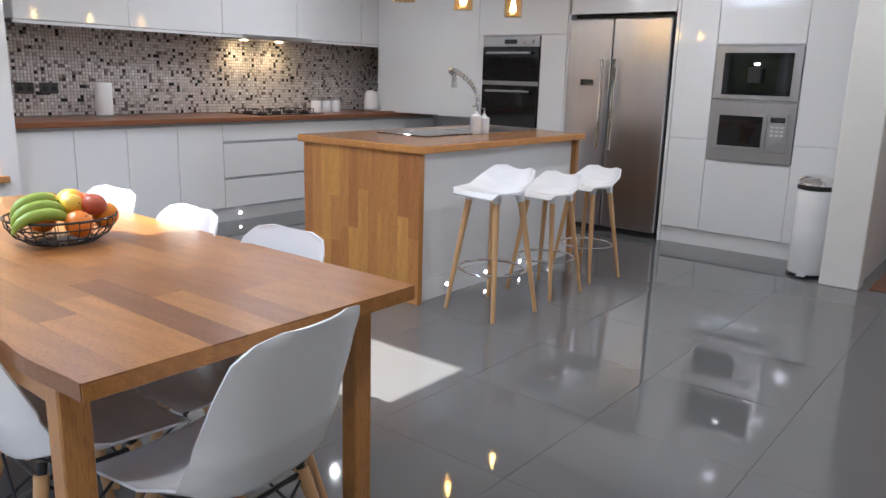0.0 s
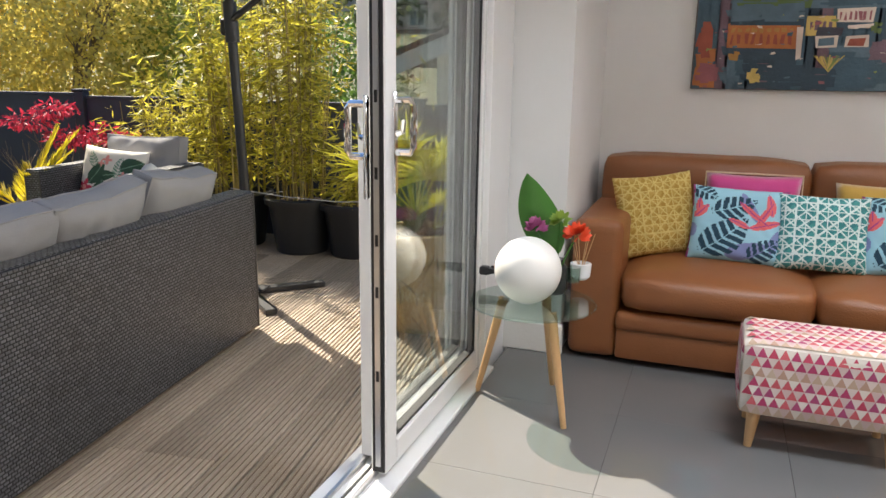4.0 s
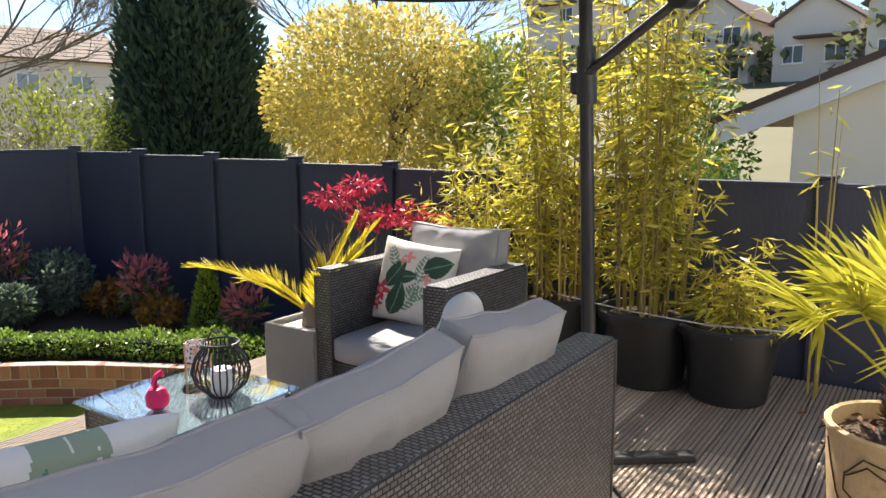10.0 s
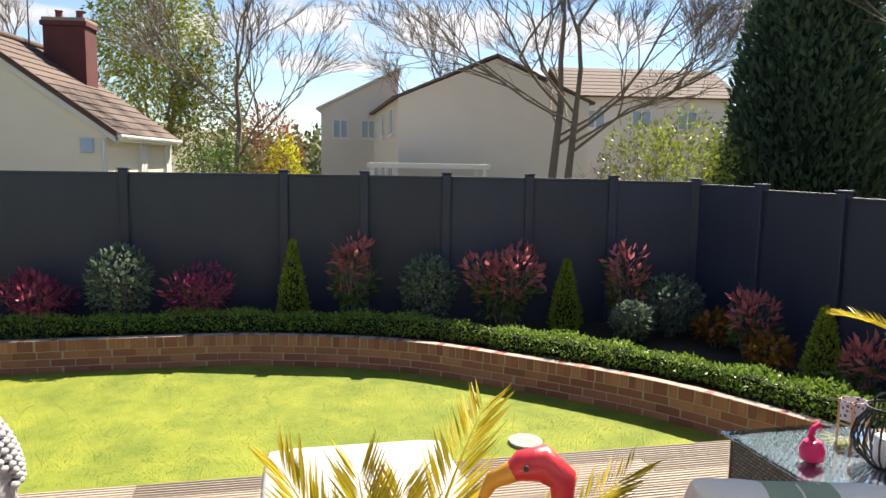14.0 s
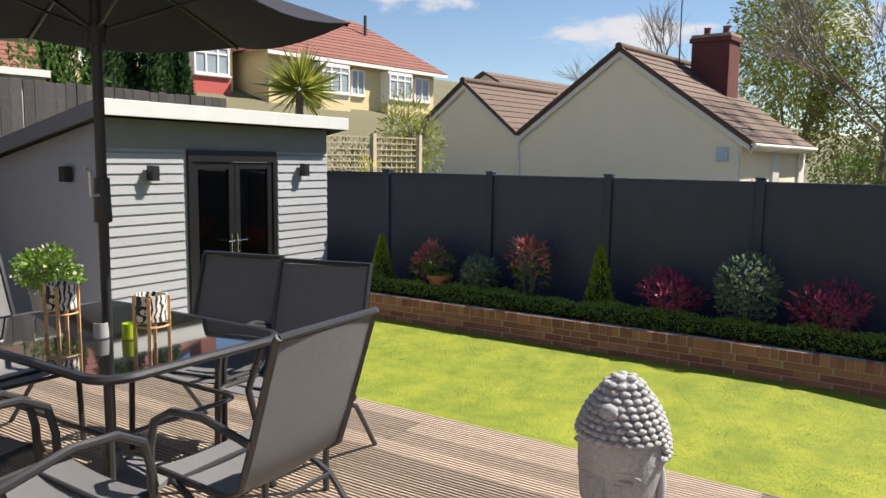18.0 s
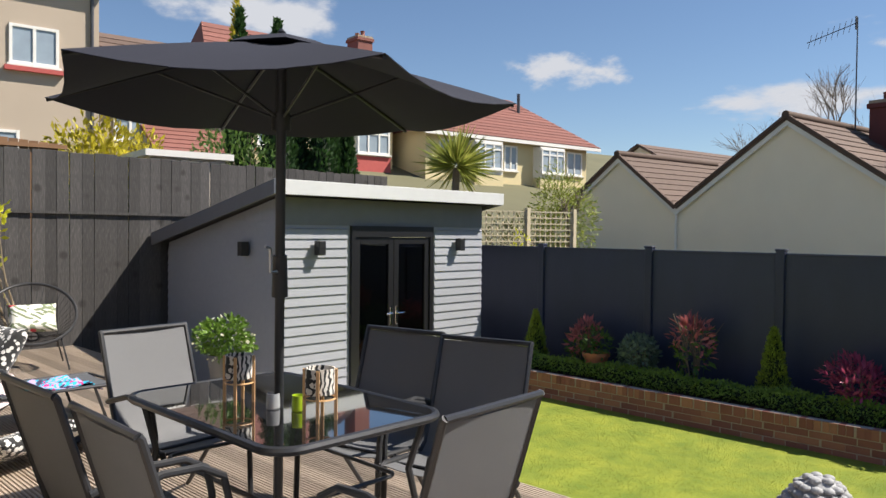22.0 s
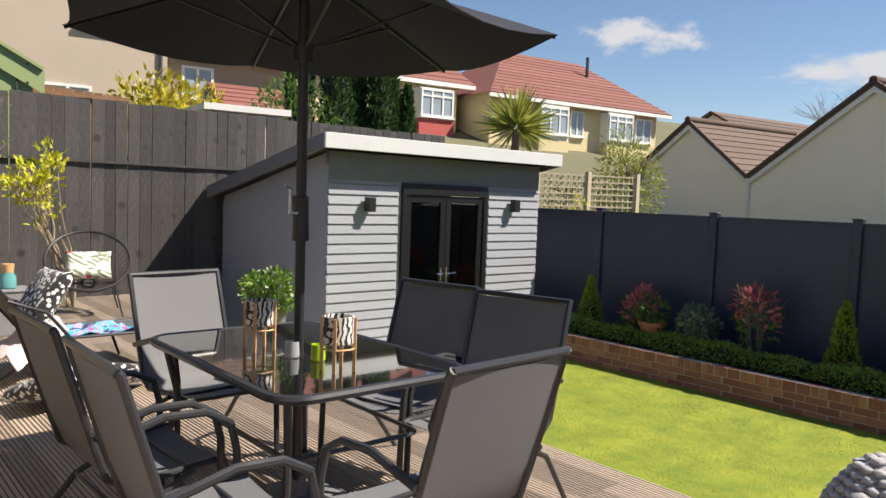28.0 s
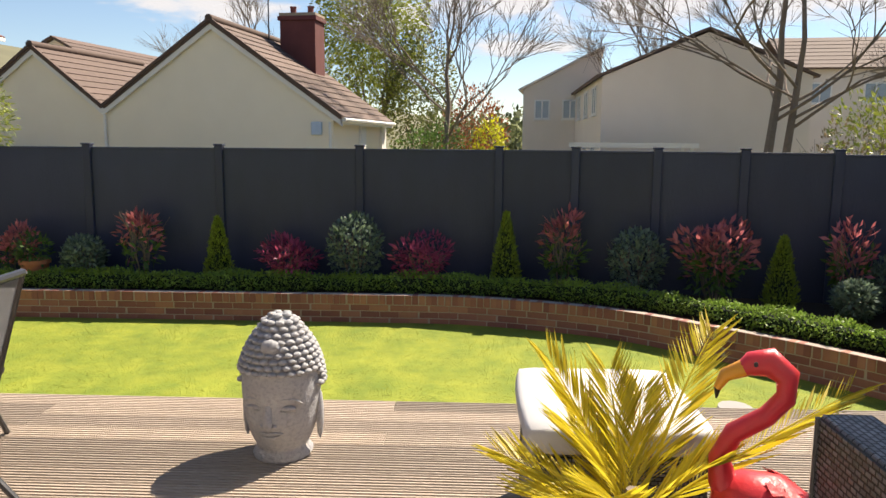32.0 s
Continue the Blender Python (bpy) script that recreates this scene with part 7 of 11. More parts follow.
def deck_board(length, w=0.139):
    """A grooved board along y."""
    bm = B()
    prof = [(0.0, -0.026), (0.0, -0.004), (0.004, 0.0)]
    g = 5
    step = (w - 0.012) / g
    for k in range(g):
        x = 0.006 + step * k
        prof += [(x + step * 0.24, 0.0), (x + step * 0.34, -0.006), (x + step * 0.66, -0.006), (x + step * 0.76, 0.0)]
    prof += [(w - 0.004, 0.0), (w, -0.004), (w, -0.026)]
    a = [bm.verts.new((x, 0.0015, z)) for x, z in prof]
    b = [bm.verts.new((x, length - 0.0015, z)) for x, z in prof]
    for i in range(len(a)):
        bm.faces.new((a[i], a[(i + 1) % len(a)], b[(i + 1) % len(a)], b[i]))
    for f in bm.faces:      # the groove floors take the darker brown
        if all(v.co.z < -0.0055 for v in f.verts) and all(v.co.z > -0.007 for v in f.verts):
            f.material_index = 1
    bm.faces.new(a), bm.faces.new(b[::-1])
    return finish("deck_board", bm, (deck_wood, groove_brown))


deck = thing("deck", "weathered brown grooved timber decking", "deck", GM, kind="structure")
lengths = (2.4, 3.0, 3.6, 4.2)
deck_meshes = {q: deck_board(q) for q in lengths}
rng = random.Random(2)
for i in range(32):
    u = -3.45 + 0.148 * i
    v, top = -7.68, 7.45
    if u > 0.08:
        top = -4.15 if u > 0.14 else 0.2
    stop = top
    while v < stop - 0.05:
        q = rng.choice(lengths)
        if v + q > stop:
            q = stop - v
            me = deck_board(q)
        else:
            me = deck_meshes[q]
        part("board", me, None, deck, m=Matrix.Translation((u, v, DECK)) @ Matrix.Rotation(radians(rng.uniform(-0.02, 0.02)), 4, "Z"))
        v += q
# short boards that meet the house beside the patio door
for i in range(4, 32):
    u = -3.45 + 0.148 * (i + 20)
    v0 = (u + 0.25) / 0.1404
    if u > 0.09 and u < 0.85 and v0 < 7.4:
        part("board", deck_board(7.45 - max(0.62, v0)), None, deck, m=Matrix.Translation((u, max(0.62, v0), DECK)))

# ---- lawn grass ----
rg = np.random.RandomState(3)
k = 240000
gp = np.stack([rg.uniform(-7.83, -3.47, k), rg.uniform(-4.35, 6.4, k), np.full(k, LAWN - 0.004)], 1)
curve = np.interp(gp[:, 1], [-5, 1.2, 2.4, 3.8, 4.7, 5.7, 6.4, 6.8], [-7.85, -7.85, -7.8, -7.35, -6.55, -5.55, -4.4, -3.4])
gp = gp[gp[:, 0] > curve + 0.02]
gd = np.stack([rg.normal(size=len(gp)) * 0.45, rg.normal(size=len(gp)) * 0.45, np.ones(len(gp))], 1)
grass_leaf = leaf_mat("lawn_blade", (0.265, 0.30, 0.026), 0.7, 0.06, 0.35, tip=(0.30, 0.315, 0.036))
gn = grass_leaf.node_tree.nodes
gl_ = grass_leaf.node_tree.links
g_tc, g_nz, g_mr, g_mx = gn.new("ShaderNodeTexCoord"), gn.new("ShaderNodeTexNoise"), gn.new("ShaderNodeMapRange"), gn.new("ShaderNodeVectorMath")
g_nz.inputs["Scale"].default_value, g_nz.inputs["Detail"].default_value = 1.7, 7
gl_.new(g_tc.outputs["Object"], g_nz.inputs["Vector"])
gl_.new(g_nz.outputs[0], g_mr.inputs[0])
for key, val in (("From Min", 0.40), ("From Max", 0.60), ("To Min", 0.60), ("To Max", 1.10)):
    g_mr.inputs[key].default_value = val
g_mx.operation = "SCALE"
gl_.new(gn["Color Ramp"].outputs[0], g_mx.inputs[0])
gl_.new(g_mr.outputs[0], g_mx.inputs["Scale"])
gl_.new(g_mx.outputs[0], gn["Principled BSDF"].inputs["Base Color"])
gl_.new(g_mx.outputs[0], gn["Translucent BSDF"].inputs[0])
o = new("grass", leaf_mesh("grass", gp, gd, 0.013, 0.2, grass_leaf, 4))
o.matrix_basis = GM
tagged(o, "short bright green lawn grass", "grass", kind="stuff")
st = solid("stepping_stone", prism(B(), [(-5.19 + 0.15 * math.cos(a), 4.38 + 0.13 * math.sin(a)) for a in np.linspace(0, 6.28, 14, endpoint=False)], LAWN - 0.02, LAWN + 0.025), mat("grey_drain_cover", (0.30, 0.29, 0.28), 0.8), "pale round stone set in the lawn", "stone", kind="", m=GM)

# ---- brick wall ----
def path_points(keys, step):
    pts = [Vector((*k, 0)) for k in keys]
    out = []
    for i in range(len(pts) - 1):
        p0, p1, p2, p3 = pts[max(i - 1, 0)], pts[i], pts[i + 1], pts[min(i + 2, len(pts) - 1)]
        n = max(2, int((p2 - p1).length / 0.02))
        for j in range(n):
            t = j / n
            out.append(0.5 * ((2 * p1) + (-p0 + p2) * t + (2 * p0 - 5 * p1 + 4 * p2 - p3) * t * t + (-p0 + 3 * p1 - 3 * p2 + p3) * t ** 3))
    res, acc, last = [out[0]], 0.0, out[0]
    for p in out[1:]:
        acc += (p - last).length
        last = p
        if acc >= step:
            res.append(p)
            acc -= step
    return res


WALL = ((-7.85, -4.35), (-7.85, -2.0), (-7.85, 0.0), (-7.85, 1.2), (-7.78, 2.4), (-7.32, 3.75), (-6.55, 4.72), (-5.55, 5.68), (-4.4, 6.32), (-3.45, 6.62))
bw = thing("brick_wall", "low curved red brick retaining wall with soldier course", "brick wall", GM, kind="structure")
brick_me = finish("brick", bx(-0.1065, -0.051, 0, 0.1065, 0.051, 0.065, bevel=0.003), brick_red)
soldier_me = finish("brick", bx(-0.0325, -0.056, 0, 0.0325, 0.056, 0.105, bevel=0.003), brick_red)
core_pts = path_points(WALL, 0.12)
bm = B()
left, right = [], []
for i, p in enumerate(core_pts):
    t = (core_pts[min(i + 1, len(core_pts) - 1)] - core_pts[max(i - 1, 0)]).normalized()
    s = Vector((t.y, -t.x, 0))
    left.append(p - s * 0.046), right.append(p + s * 0.046)
for side in (0,):
    lo = [[bm.verts.new((q.x, q.y, z)) for q in line_] for line_ in (left, right) for z in (-0.86, -0.440)]
    for a, b in ((0, 1), (1, 3), (3, 2), (2, 0)):
        for i in range(len(left) - 1):
            bm.faces.new((lo[a][i], lo[a][i + 1], lo[b][i + 1], lo[b][i]))
part("mortar", bm, mortar, bw)
rng = random.Random(9)
for c in range(4):
    pts = path_points(WALL, 0.1125)
    for i in range(1 + c % 2, len(pts) - 1, 2):
        t = (pts[i + 1] - pts[i - 1]).normalized()
        part("brick", brick_me, None, bw, m=Matrix.Translation((pts[i].x, pts[i].y, -0.847 + 0.075 * c + rng.uniform(-0.001, 0.001))) @ Matrix.Rotation(math.atan2(t.y, t.x) + rng.uniform(-0.01, 0.01), 4, "Z"))
pts = path_points(WALL, 0.0745)
for i in range(1, len(pts) - 1):
    t = (pts[i + 1] - pts[i - 1]).normalized()
    part("brick", soldier_me, None, bw, m=Matrix.Translation((pts[i].x, pts[i].y, -0.546 + rng.uniform(-0.002, 0.002))) @ Matrix.Rotation(math.atan2(t.y, t.x), 4, "Z"))

# ---- box hedge along the wall ----
hedge = thing("box_hedge", "low clipped box hedge behind the brick wall", "hedge", GM)
HP = path_points([(u - 0.26, v) for u, v in WALL[:4]] + [(-8.03, 2.5), (-7.55, 3.95), (-6.72, 4.95), (-5.68, 5.92), (-4.5, 6.55), (-3.6, 6.85)], 0.15)
# a dark tube inside the hedge, coloured as its inner shade
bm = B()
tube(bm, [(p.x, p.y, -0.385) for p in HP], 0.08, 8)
part("inner_foliage", bm, core_shade, hedge, smooth=True)
rg = np.random.RandomState(12)
k = 26000
idx = rg.randint(0, len(HP) - 1, k)
f = rg.rand(k)[:, None]
hp = np.array([tuple(p) for p in HP])
base = hp[idx] * (1 - f) + hp[idx + 1] * f
a = rg.uniform(-0.5, math.pi + 0.5, k)
bumpy = 1 + 0.30 * np.sin(base[:, 1] * 9 + base[:, 0] * 7) * rg.rand(k) + 0.16 * np.sin(base[:, 1] * 3.1 + 1.3 * base[:, 0])
rr = (0.085 + 0.05 * rg.rand(k)) * bumpy
t = hp[np.minimum(idx + 1, len(HP) - 1)] - hp[idx]
t /= np.linalg.norm(t, axis=1, keepdims=True)
sd = np.stack([t[:, 1], -t[:, 0], 0 * t[:, 0]], 1)
off = sd * (np.cos(a) * rr)[:, None] + np.array([0, 0, 1.0]) * (np.sin(a) * rr)[:, None]
part("foliage", leaf_mesh("foliage", base + off + np.array([0, 0, -0.385]), off * 8 + 0.8 * rg.normal(size=(k, 3)), 0.034, 0.6, hedge_leaf, 5), None, hedge)

# ---- shrubs in the bed ----
Z = BED + 0.0
for u, v, h, sd in ((-8.4, -4.05, 0.78, 1), (-8.4, -0.75, 0.85, 2), (-8.36, 2.73, 0.95, 3), (-7.5, 5.62, 0.8, 4), (-5.15, 6.92, 0.7, 5)):
    conifer(u, v, Z, h, 0.19, cypress_leaf, sd, "small pointed green conifer in the flower bed")
for u, v, w, h, sd, n in ((-8.42, -1.72, 0.5, 1.02, 11, 420), (-8.2, 3.38, 0.5, 1.05, 12, 460), (-7.72, 4.98, 0.9, 0.9, 13, 900), (-7.3, 6.22, 0.55, 0.95, 14, 460), (-6.0, 6.85, 0.5, 0.68, 15, 380), (-4.75, 6.95, 0.4, 0.5, 16, 260), (-8.42, -3.25, 0.45, 0.72, 17, 420)):
    bush(u, v, Z, w, h, red_leaf, sd, "photinia shrub with red young leaves", n=int(n * 0.7), size=0.115, aspect=0.34, second=green_leaf, lumps=8)
for u, v, w, h, sd in ((-8.4, 0.92, 0.66, 0.84, 21), (-8.0, 4.2, 0.62, 0.74, 22), (-7.08, 6.65, 0.66, 0.62, 23), (-8.4, -2.42, 0.5, 0.55, 24), (-6.9, 6.1, 0.4, 0.4, 25)):
    bush(u, v, Z, w, h, grey_leaf, sd, "round grey-green evergreen shrub", n=1500, size=0.055, aspect=0.5, lumps=0, shell=0.6)
for u, v, w, h, sd in ((-8.4, 0.13, 0.8, 0.62, 31), (-8.4, 1.77, 0.85, 0.62, 32)):
    bush(u, v, Z, w, h, purple_leaf, sd, "low spreading purple-red acer", n=800, size=0.08, aspect=0.32, lumps=7, shell=0.4)
ac = thing("acer", "scarlet japanese acer beyond the armchair", "acer", GM @ Matrix.Translation((-3.4, 7.02, -0.45)), "bed shrubs")
rg = random.Random(33)
bm, tips = B(), []
for a in (0.3, 1.9, 3.4, 4.8):
    branchy(bm, (0, 0, -0.05), (0.35 * math.cos(a), 0.25 * math.sin(a), 1), 0.46, 0.012, 4, rg, tips, 0.55, 0.1)
part("stem", bm, bark, ac)
P, D = [], []
for k, (x, z, w) in enumerate(((-0.30, 1.30, 0.26), (-0.05, 1.40, 0.24), (0.30, 1.20, 0.26), (0.60, 1.14, 0.26), (0.1, 1.16, 0.3))):
    p, d = cloud(190, (x, 0, z), (w * 0.92, 0.24, 0.085), 330 + k, 0.3, lumps=5)
    d[:, 2] -= 0.5
    P.append(p), D.append(d)
part("foliage", leaf_mesh("foliage", np.concatenate(P), np.concatenate(D), 0.062, 0.34, scarlet_leaf, 34), None, ac)
bush(-6.6, 6.9, Z, 0.5, 0.35, leaf_mat("orange_heuchera", (0.28, 0.13, 0.02)), 34, "low bronze-leaved plant in the bed", n=500, size=0.06, aspect=0.7)
bush(-5.6, 6.75, Z, 0.5, 0.4, leaf_mat("bronze_leaf", (0.25, 0.12, 0.02)), 35, "low bronze-leaved plant in the bed", n=500, size=0.06, aspect=0.7)
pot = thing("terracotta_pot", "terracotta pot with red-leaved plant in the bed", "plant pot", GM @ Matrix.Translation((-8.3, -2.98, Z)), "")
part("pot", lathe(B(), ((0.11, 0), (0.16, 0.26), (0.18, 0.26), (0.18, 0.31), (0.16, 0.31), (0.15, 0.27), (0.0, 0.27)), 22), mat("terracotta", (0.38, 0.14, 0.07), 0.8, var=0.15), pot, smooth=True)
p, d = cloud(260, (0, 0, 0.42), (0.2, 0.2, 0.2), 3)
part("foliage", leaf_mesh("foliage", p, d, 0.08, 0.35, green_leaf, 8), None, pot)

# ---- black pots with bamboo ----
def black_pot(u, v, r, h, label, square=False):
    o = thing("black_pot", label, "plant pot", GM @ Matrix.Translation((u, v, DECK)), "black pots")
    body = mat("black_pot_plastic", (0.018, 0.019, 0.021), 0.45, var=0.2) if "black_pot_plastic" not in MATS else MATS["black_pot_plastic"]
    part("pot", lathe(B(), ((r * 0.72, 0), (r * 0.76, 0.01), (r * 0.95, h - 0.06), (r * 1.06, h - 0.055), (r * 1.08, h - 0.01), (r * 1.04, h), (r * 0.94, h), (r * 0.92, h - 0.05), (0, h - 0.05)), 32), body, o, smooth=35)
    part("soil", lathe(B(), ((r * 0.92, h - 0.049), (r * 0.5, h - 0.03), (0, h - 0.025)), 20), soil, o)
    return o


black_pot(-1.20, 6.94, 0.27, 0.44, "large round black plastic pot holding bamboo")
black_pot(-0.735, 6.92, 0.265, 0.42, "large round black plastic pot with clipped bamboo")
black_pot(-1.80, 7.05, 0.27, 0.44, "large round black plastic pot holding bamboo")
cane_mat = mat("bamboo_cane", (0.30, 0.23, 0.06), 0.45, var=0.25, vary=0.35)


def bamboo(u, v, z, n, h0, h1, spread, seed, leaves, label):
    o = thing("bamboo", label, "bamboo", GM @ Matrix.Translation((u, v, z)), "bamboo clumps")
    rg = random.Random(seed)
    P, D = [], []
    for k in range(n):
        a, r = rg.uniform(0, 6.283), spread * math.sqrt(rg.random())
        h = rg.uniform(h0, h1)
        lean = Vector((math.cos(a), math.sin(a), 0)) * rg.uniform(0.02, 0.22)
        base = Vector((0.55 * r * math.cos(a), 0.55 * r * math.sin(a), -0.04))
        pts = [base + Vector((0, 0, h * s)) + lean * (s * s) * h * 0.6 for s in (0, 0.25, 0.5, 0.75, 1.0)]
        bm = B()
        tube(bm, pts, [0.0075, 0.0075, 0.006, 0.004, 0.002], 6)
        part("cane", bm, cane_mat, o)
        for q in range(leaves):
            s = rg.uniform(0.12, 1.0) * 4
            i = min(3, int(s))
            c = pts[i].lerp(pts[i + 1], s - i)
            tw = Vector((rg.uniform(-1, 1), rg.uniform(-1, 1), rg.uniform(-0.2, 0.7))).normalized() * rg.uniform(0.02, 0.22)
            for w in range(3):
                P.append(c + tw * rg.uniform(0.7, 1.1))
                D.append((tw.x * 4 + rg.uniform(-1, 1), tw.y * 4 + rg.uniform(-1, 1), rg.uniform(-0.8, 0.25)))
    part("foliage", leaf_mesh("foliage", P, D, 0.105, 0.15, bamboo_leaf, seed), None, o)


bamboo(-1.20, 6.94, DECK + 0.40, 34, 1.3, 2.4, 0.40, 1, 40, "tall golden-leaved bamboo in a black pot")
bamboo(-1.80, 7.05, DECK + 0.40, 26, 1.2, 2.3, 0.42, 2, 38, "tall golden-leaved bamboo in a black pot")
bamboo(-2.32, 7.1, DECK - 0.2, 24, 1.0, 1.75, 0.42, 7, 36, "golden-leaved bamboo against the fence")
bamboo(-2.75, 7.1, DECK - 0.2, 18, 0.8, 1.4, 0.36, 3, 36, "low golden-leaved bamboo against the fence")
bamboo(-0.735, 6.92, DECK + 0.38, 12, 0.25, 0.55, 0.22, 4, 20, "short bamboo shoots in a black pot")
bamboo(-0.35, 7.2, DECK, 3, 1.5, 1.9, 0.12, 6, 3, "thin bamboo canes by the fence")

# ---- fan palm in the painted stone pot ----
PU, PV = 0.14, 5.36
stone_pot = thing("stone_pot", "cream clay pot with brown scratched drawings", "plant pot", GM @ Matrix.Translation((PU, PV, DECK)))
cream_clay = mat("cream_clay", (0.55, 0.40, 0.22), 0.7, var=0.12, scale=5, fine=50, bump=0.25, second=(0.48, 0.33, 0.17))
POT = ((0.0, 0.140), (0.012, 0.150), (0.12, 0.174), (0.28, 0.200), (0.44, 0.215), (0.53, 0.219))
prof = [(r, z) for z, r in POT] + [(0.226, 0.54), (0.226, 0.556), (0.218, 0.563), (0.206, 0.558), (0.198, 0.50), (0.0, 0.49)]
part("pot", lathe(B(), prof, 48), cream_clay, stone_pot, smooth=35)
part("soil", lathe(B(), ((0.197, 0.505), (0.12, 0.518), (0.0, 0.53)), 24), soil, stone_pot)
rg = np.random.RandomState(8)
chips = np.stack([rg.normal(size=160) * 0.09, rg.normal(size=160) * 0.09, np.full(160, 0.522)], 1)
part("bark_chips", leaf_mesh("bark_chips", chips, rg.normal(size=(160, 3)) * (1, 1, 0.3), 0.035, 0.4, leaf_mat("bark_chip", (0.12, 0.055, 0.03), 0.9, trans=0.0), 4), None, stone_pot)
ink = mat("brown_scratch", (0.06, 0.03, 0.015), 0.8)


def on_pot(f, z):
    """A point on the drawn side of the pot: f runs across it from -1 to 1."""
    r = np.interp(z, [q[0] for q in POT], [q[1] for q in POT]) + 0.001
    a = -1.50 + math.asin(max(-0.98, min(0.98, f)))
    return Vector((r * math.cos(a), r * math.sin(a), z))


# a figure with wild hair, and three signs beside it
strokes = [[(-0.72, 0.435), (-0.50, 0.50), (-0.10, 0.485)], [(-0.70, 0.43), (-0.45, 0.48), (-0.20, 0.455)], [(-0.72, 0.44), (-0.74, 0.38), (-0.60, 0.36), (-0.66, 0.32), (-0.52, 0.30), (-0.45, 0.25)],
           [(-0.95, 0.51), (-0.84, 0.36), (-0.62, 0.23)], [(-0.86, 0.225), (-0.48, 0.235)], [(-0.42, 0.33), (-0.16, 0.31), (0.20, 0.24)], [(-0.28, 0.31), (-0.26, 0.20), (-0.42, 0.10), (-0.22, 0.035)],
           [(0.36, 0.46), (0.38, 0.35), (0.66, 0.47), (0.70, 0.35)], [(0.88, 0.43), (0.95, 0.35)], [(0.22, 0.18), (0.20, 0.22), (0.40, 0.26), (0.52, 0.23), (0.36, 0.20), (0.60, 0.19)], [(0.06, 0.105), (0.44, 0.02)], [(0.20, 0.04), (0.62, 0.125)], [(0.24, 0.13), (0.50, 0.045)]]
for st_ in strokes:
    pts = []
    for (a0, z0), (a1, z1) in zip(st_, st_[1:]):
        pts += [on_pot(a0 + (a1 - a0) * t, z0 + (z1 - z0) * t) for t in (0, 0.25, 0.5, 0.75)]
    pts.append(on_pot(*st_[-1]))
    part("drawn_line", tube(B(), pts, 0.003, 5), ink, stone_pot)


def fan_palm(label, u, v, z, trunk_h, fans, seed, size):
    """A fan palm: a shaggy trunk, long stalks, and on each a pleated fan of stiff narrow segments."""
    o = thing("fan_palm", label, "palm", GM @ Matrix.Translation((u, v, z)))
    rg = random.Random(seed)
    part("trunk", lathe(B(), ((0.035, -0.03), (0.04, 0.02), (0.048, trunk_h * 0.6), (0.028, trunk_h), (0.0, trunk_h + 0.01)), 12), bark, o, smooth=True)
    rp = np.random.RandomState(seed)
    n = int(260 * trunk_h / 0.14)
    a = rp.rand(n) * 6.283
    hz = rp.rand(n) * trunk_h
    P = np.stack([0.04 * np.cos(a), 0.04 * np.sin(a), hz], 1)
    D = np.stack([np.cos(a) * 0.7, np.sin(a) * 0.7, rp.uniform(0.2, 1.3, n)], 1)
    part("trunk_fibre", leaf_mesh("trunk_fibre", P, D, 0.05, 0.2, leaf_mat("dry_fibre", (0.16, 0.09, 0.045), 0.9, trans=0.0), seed), None, o)
    for k, (az, rise, ln, open_) in enumerate(fans):
        az, rise = radians(az), radians(rise)
        d = Vector((math.cos(az) * math.cos(rise), math.sin(az) * math.cos(rise), math.sin(rise)))
        base = Vector((0.012 * math.cos(az), 0.012 * math.sin(az), trunk_h * 0.9))
        end = base + d * ln * 1.12
        stalk = part("leaf_stalk", tube(B(), [base, base + d * ln * 0.56 + Vector((0, 0, 0.012)), end], [0.007, 0.005, 0.004], 6), fan_leaf, o)
        side = d.cross(Vector((0, 0, 1))).normalized()
        up = side.cross(d)
        bm = B()
        nseg = 26
        for q in range(nseg):
            th = radians(-open_ + 2 * open_ * q / (nseg - 1)) + rg.uniform(-0.03, 0.03)
            w = (d * math.cos(th) + side * math.sin(th)).normalized()
            L = size * (0.72 + 0.28 * math.cos(th)) * rg.uniform(0.9, 1.08)
            cross = (side * math.cos(th) - d * math.sin(th)).normalized()
            nor = up
            droop = Vector((0, 0, -0.05 - 0.07 * rg.random()))
            hw = 0.0085 * size / 0.3
            fold = hw * 0.9
            rows = []
            for t, wd in ((0.0, 0.25), (0.35, 1.0), (0.7, 0.75), (1.0, 0.06)):
                c = end + w * L * t + droop * L * 3 * t * t
                rows.append([bm.verts.new(c - cross * hw * wd + nor * fold * wd * 0.5), bm.verts.new(c - nor * fold * wd * 0.5), bm.verts.new(c + cross * hw * wd + nor * fold * wd * 0.5)])
            for p, q2 in zip(rows, rows[1:]):
                bm.faces.new((p[0], p[1], q2[1], q2[0])), bm.faces.new((p[1], p[2], q2[2], q2[1]))
        part("fan_blade", bm, fan_leaf, stalk)
    return o


fan_palm("fan palm with stiff yellow-green leaves", PU, PV, DECK + 0.52, 0.15,
         [(182, 40, 0.28, 95), (218, 58, 0.28, 95), (262, 66, 0.30, 90), (300, 46, 0.26, 95), (335, 60, 0.28, 95), (8, 38, 0.28, 95), (50, 56, 0.27, 95), (95, 44, 0.27, 95), (140, 60, 0.28, 95), (200, 80, 0.30, 85)], 17, 0.35)

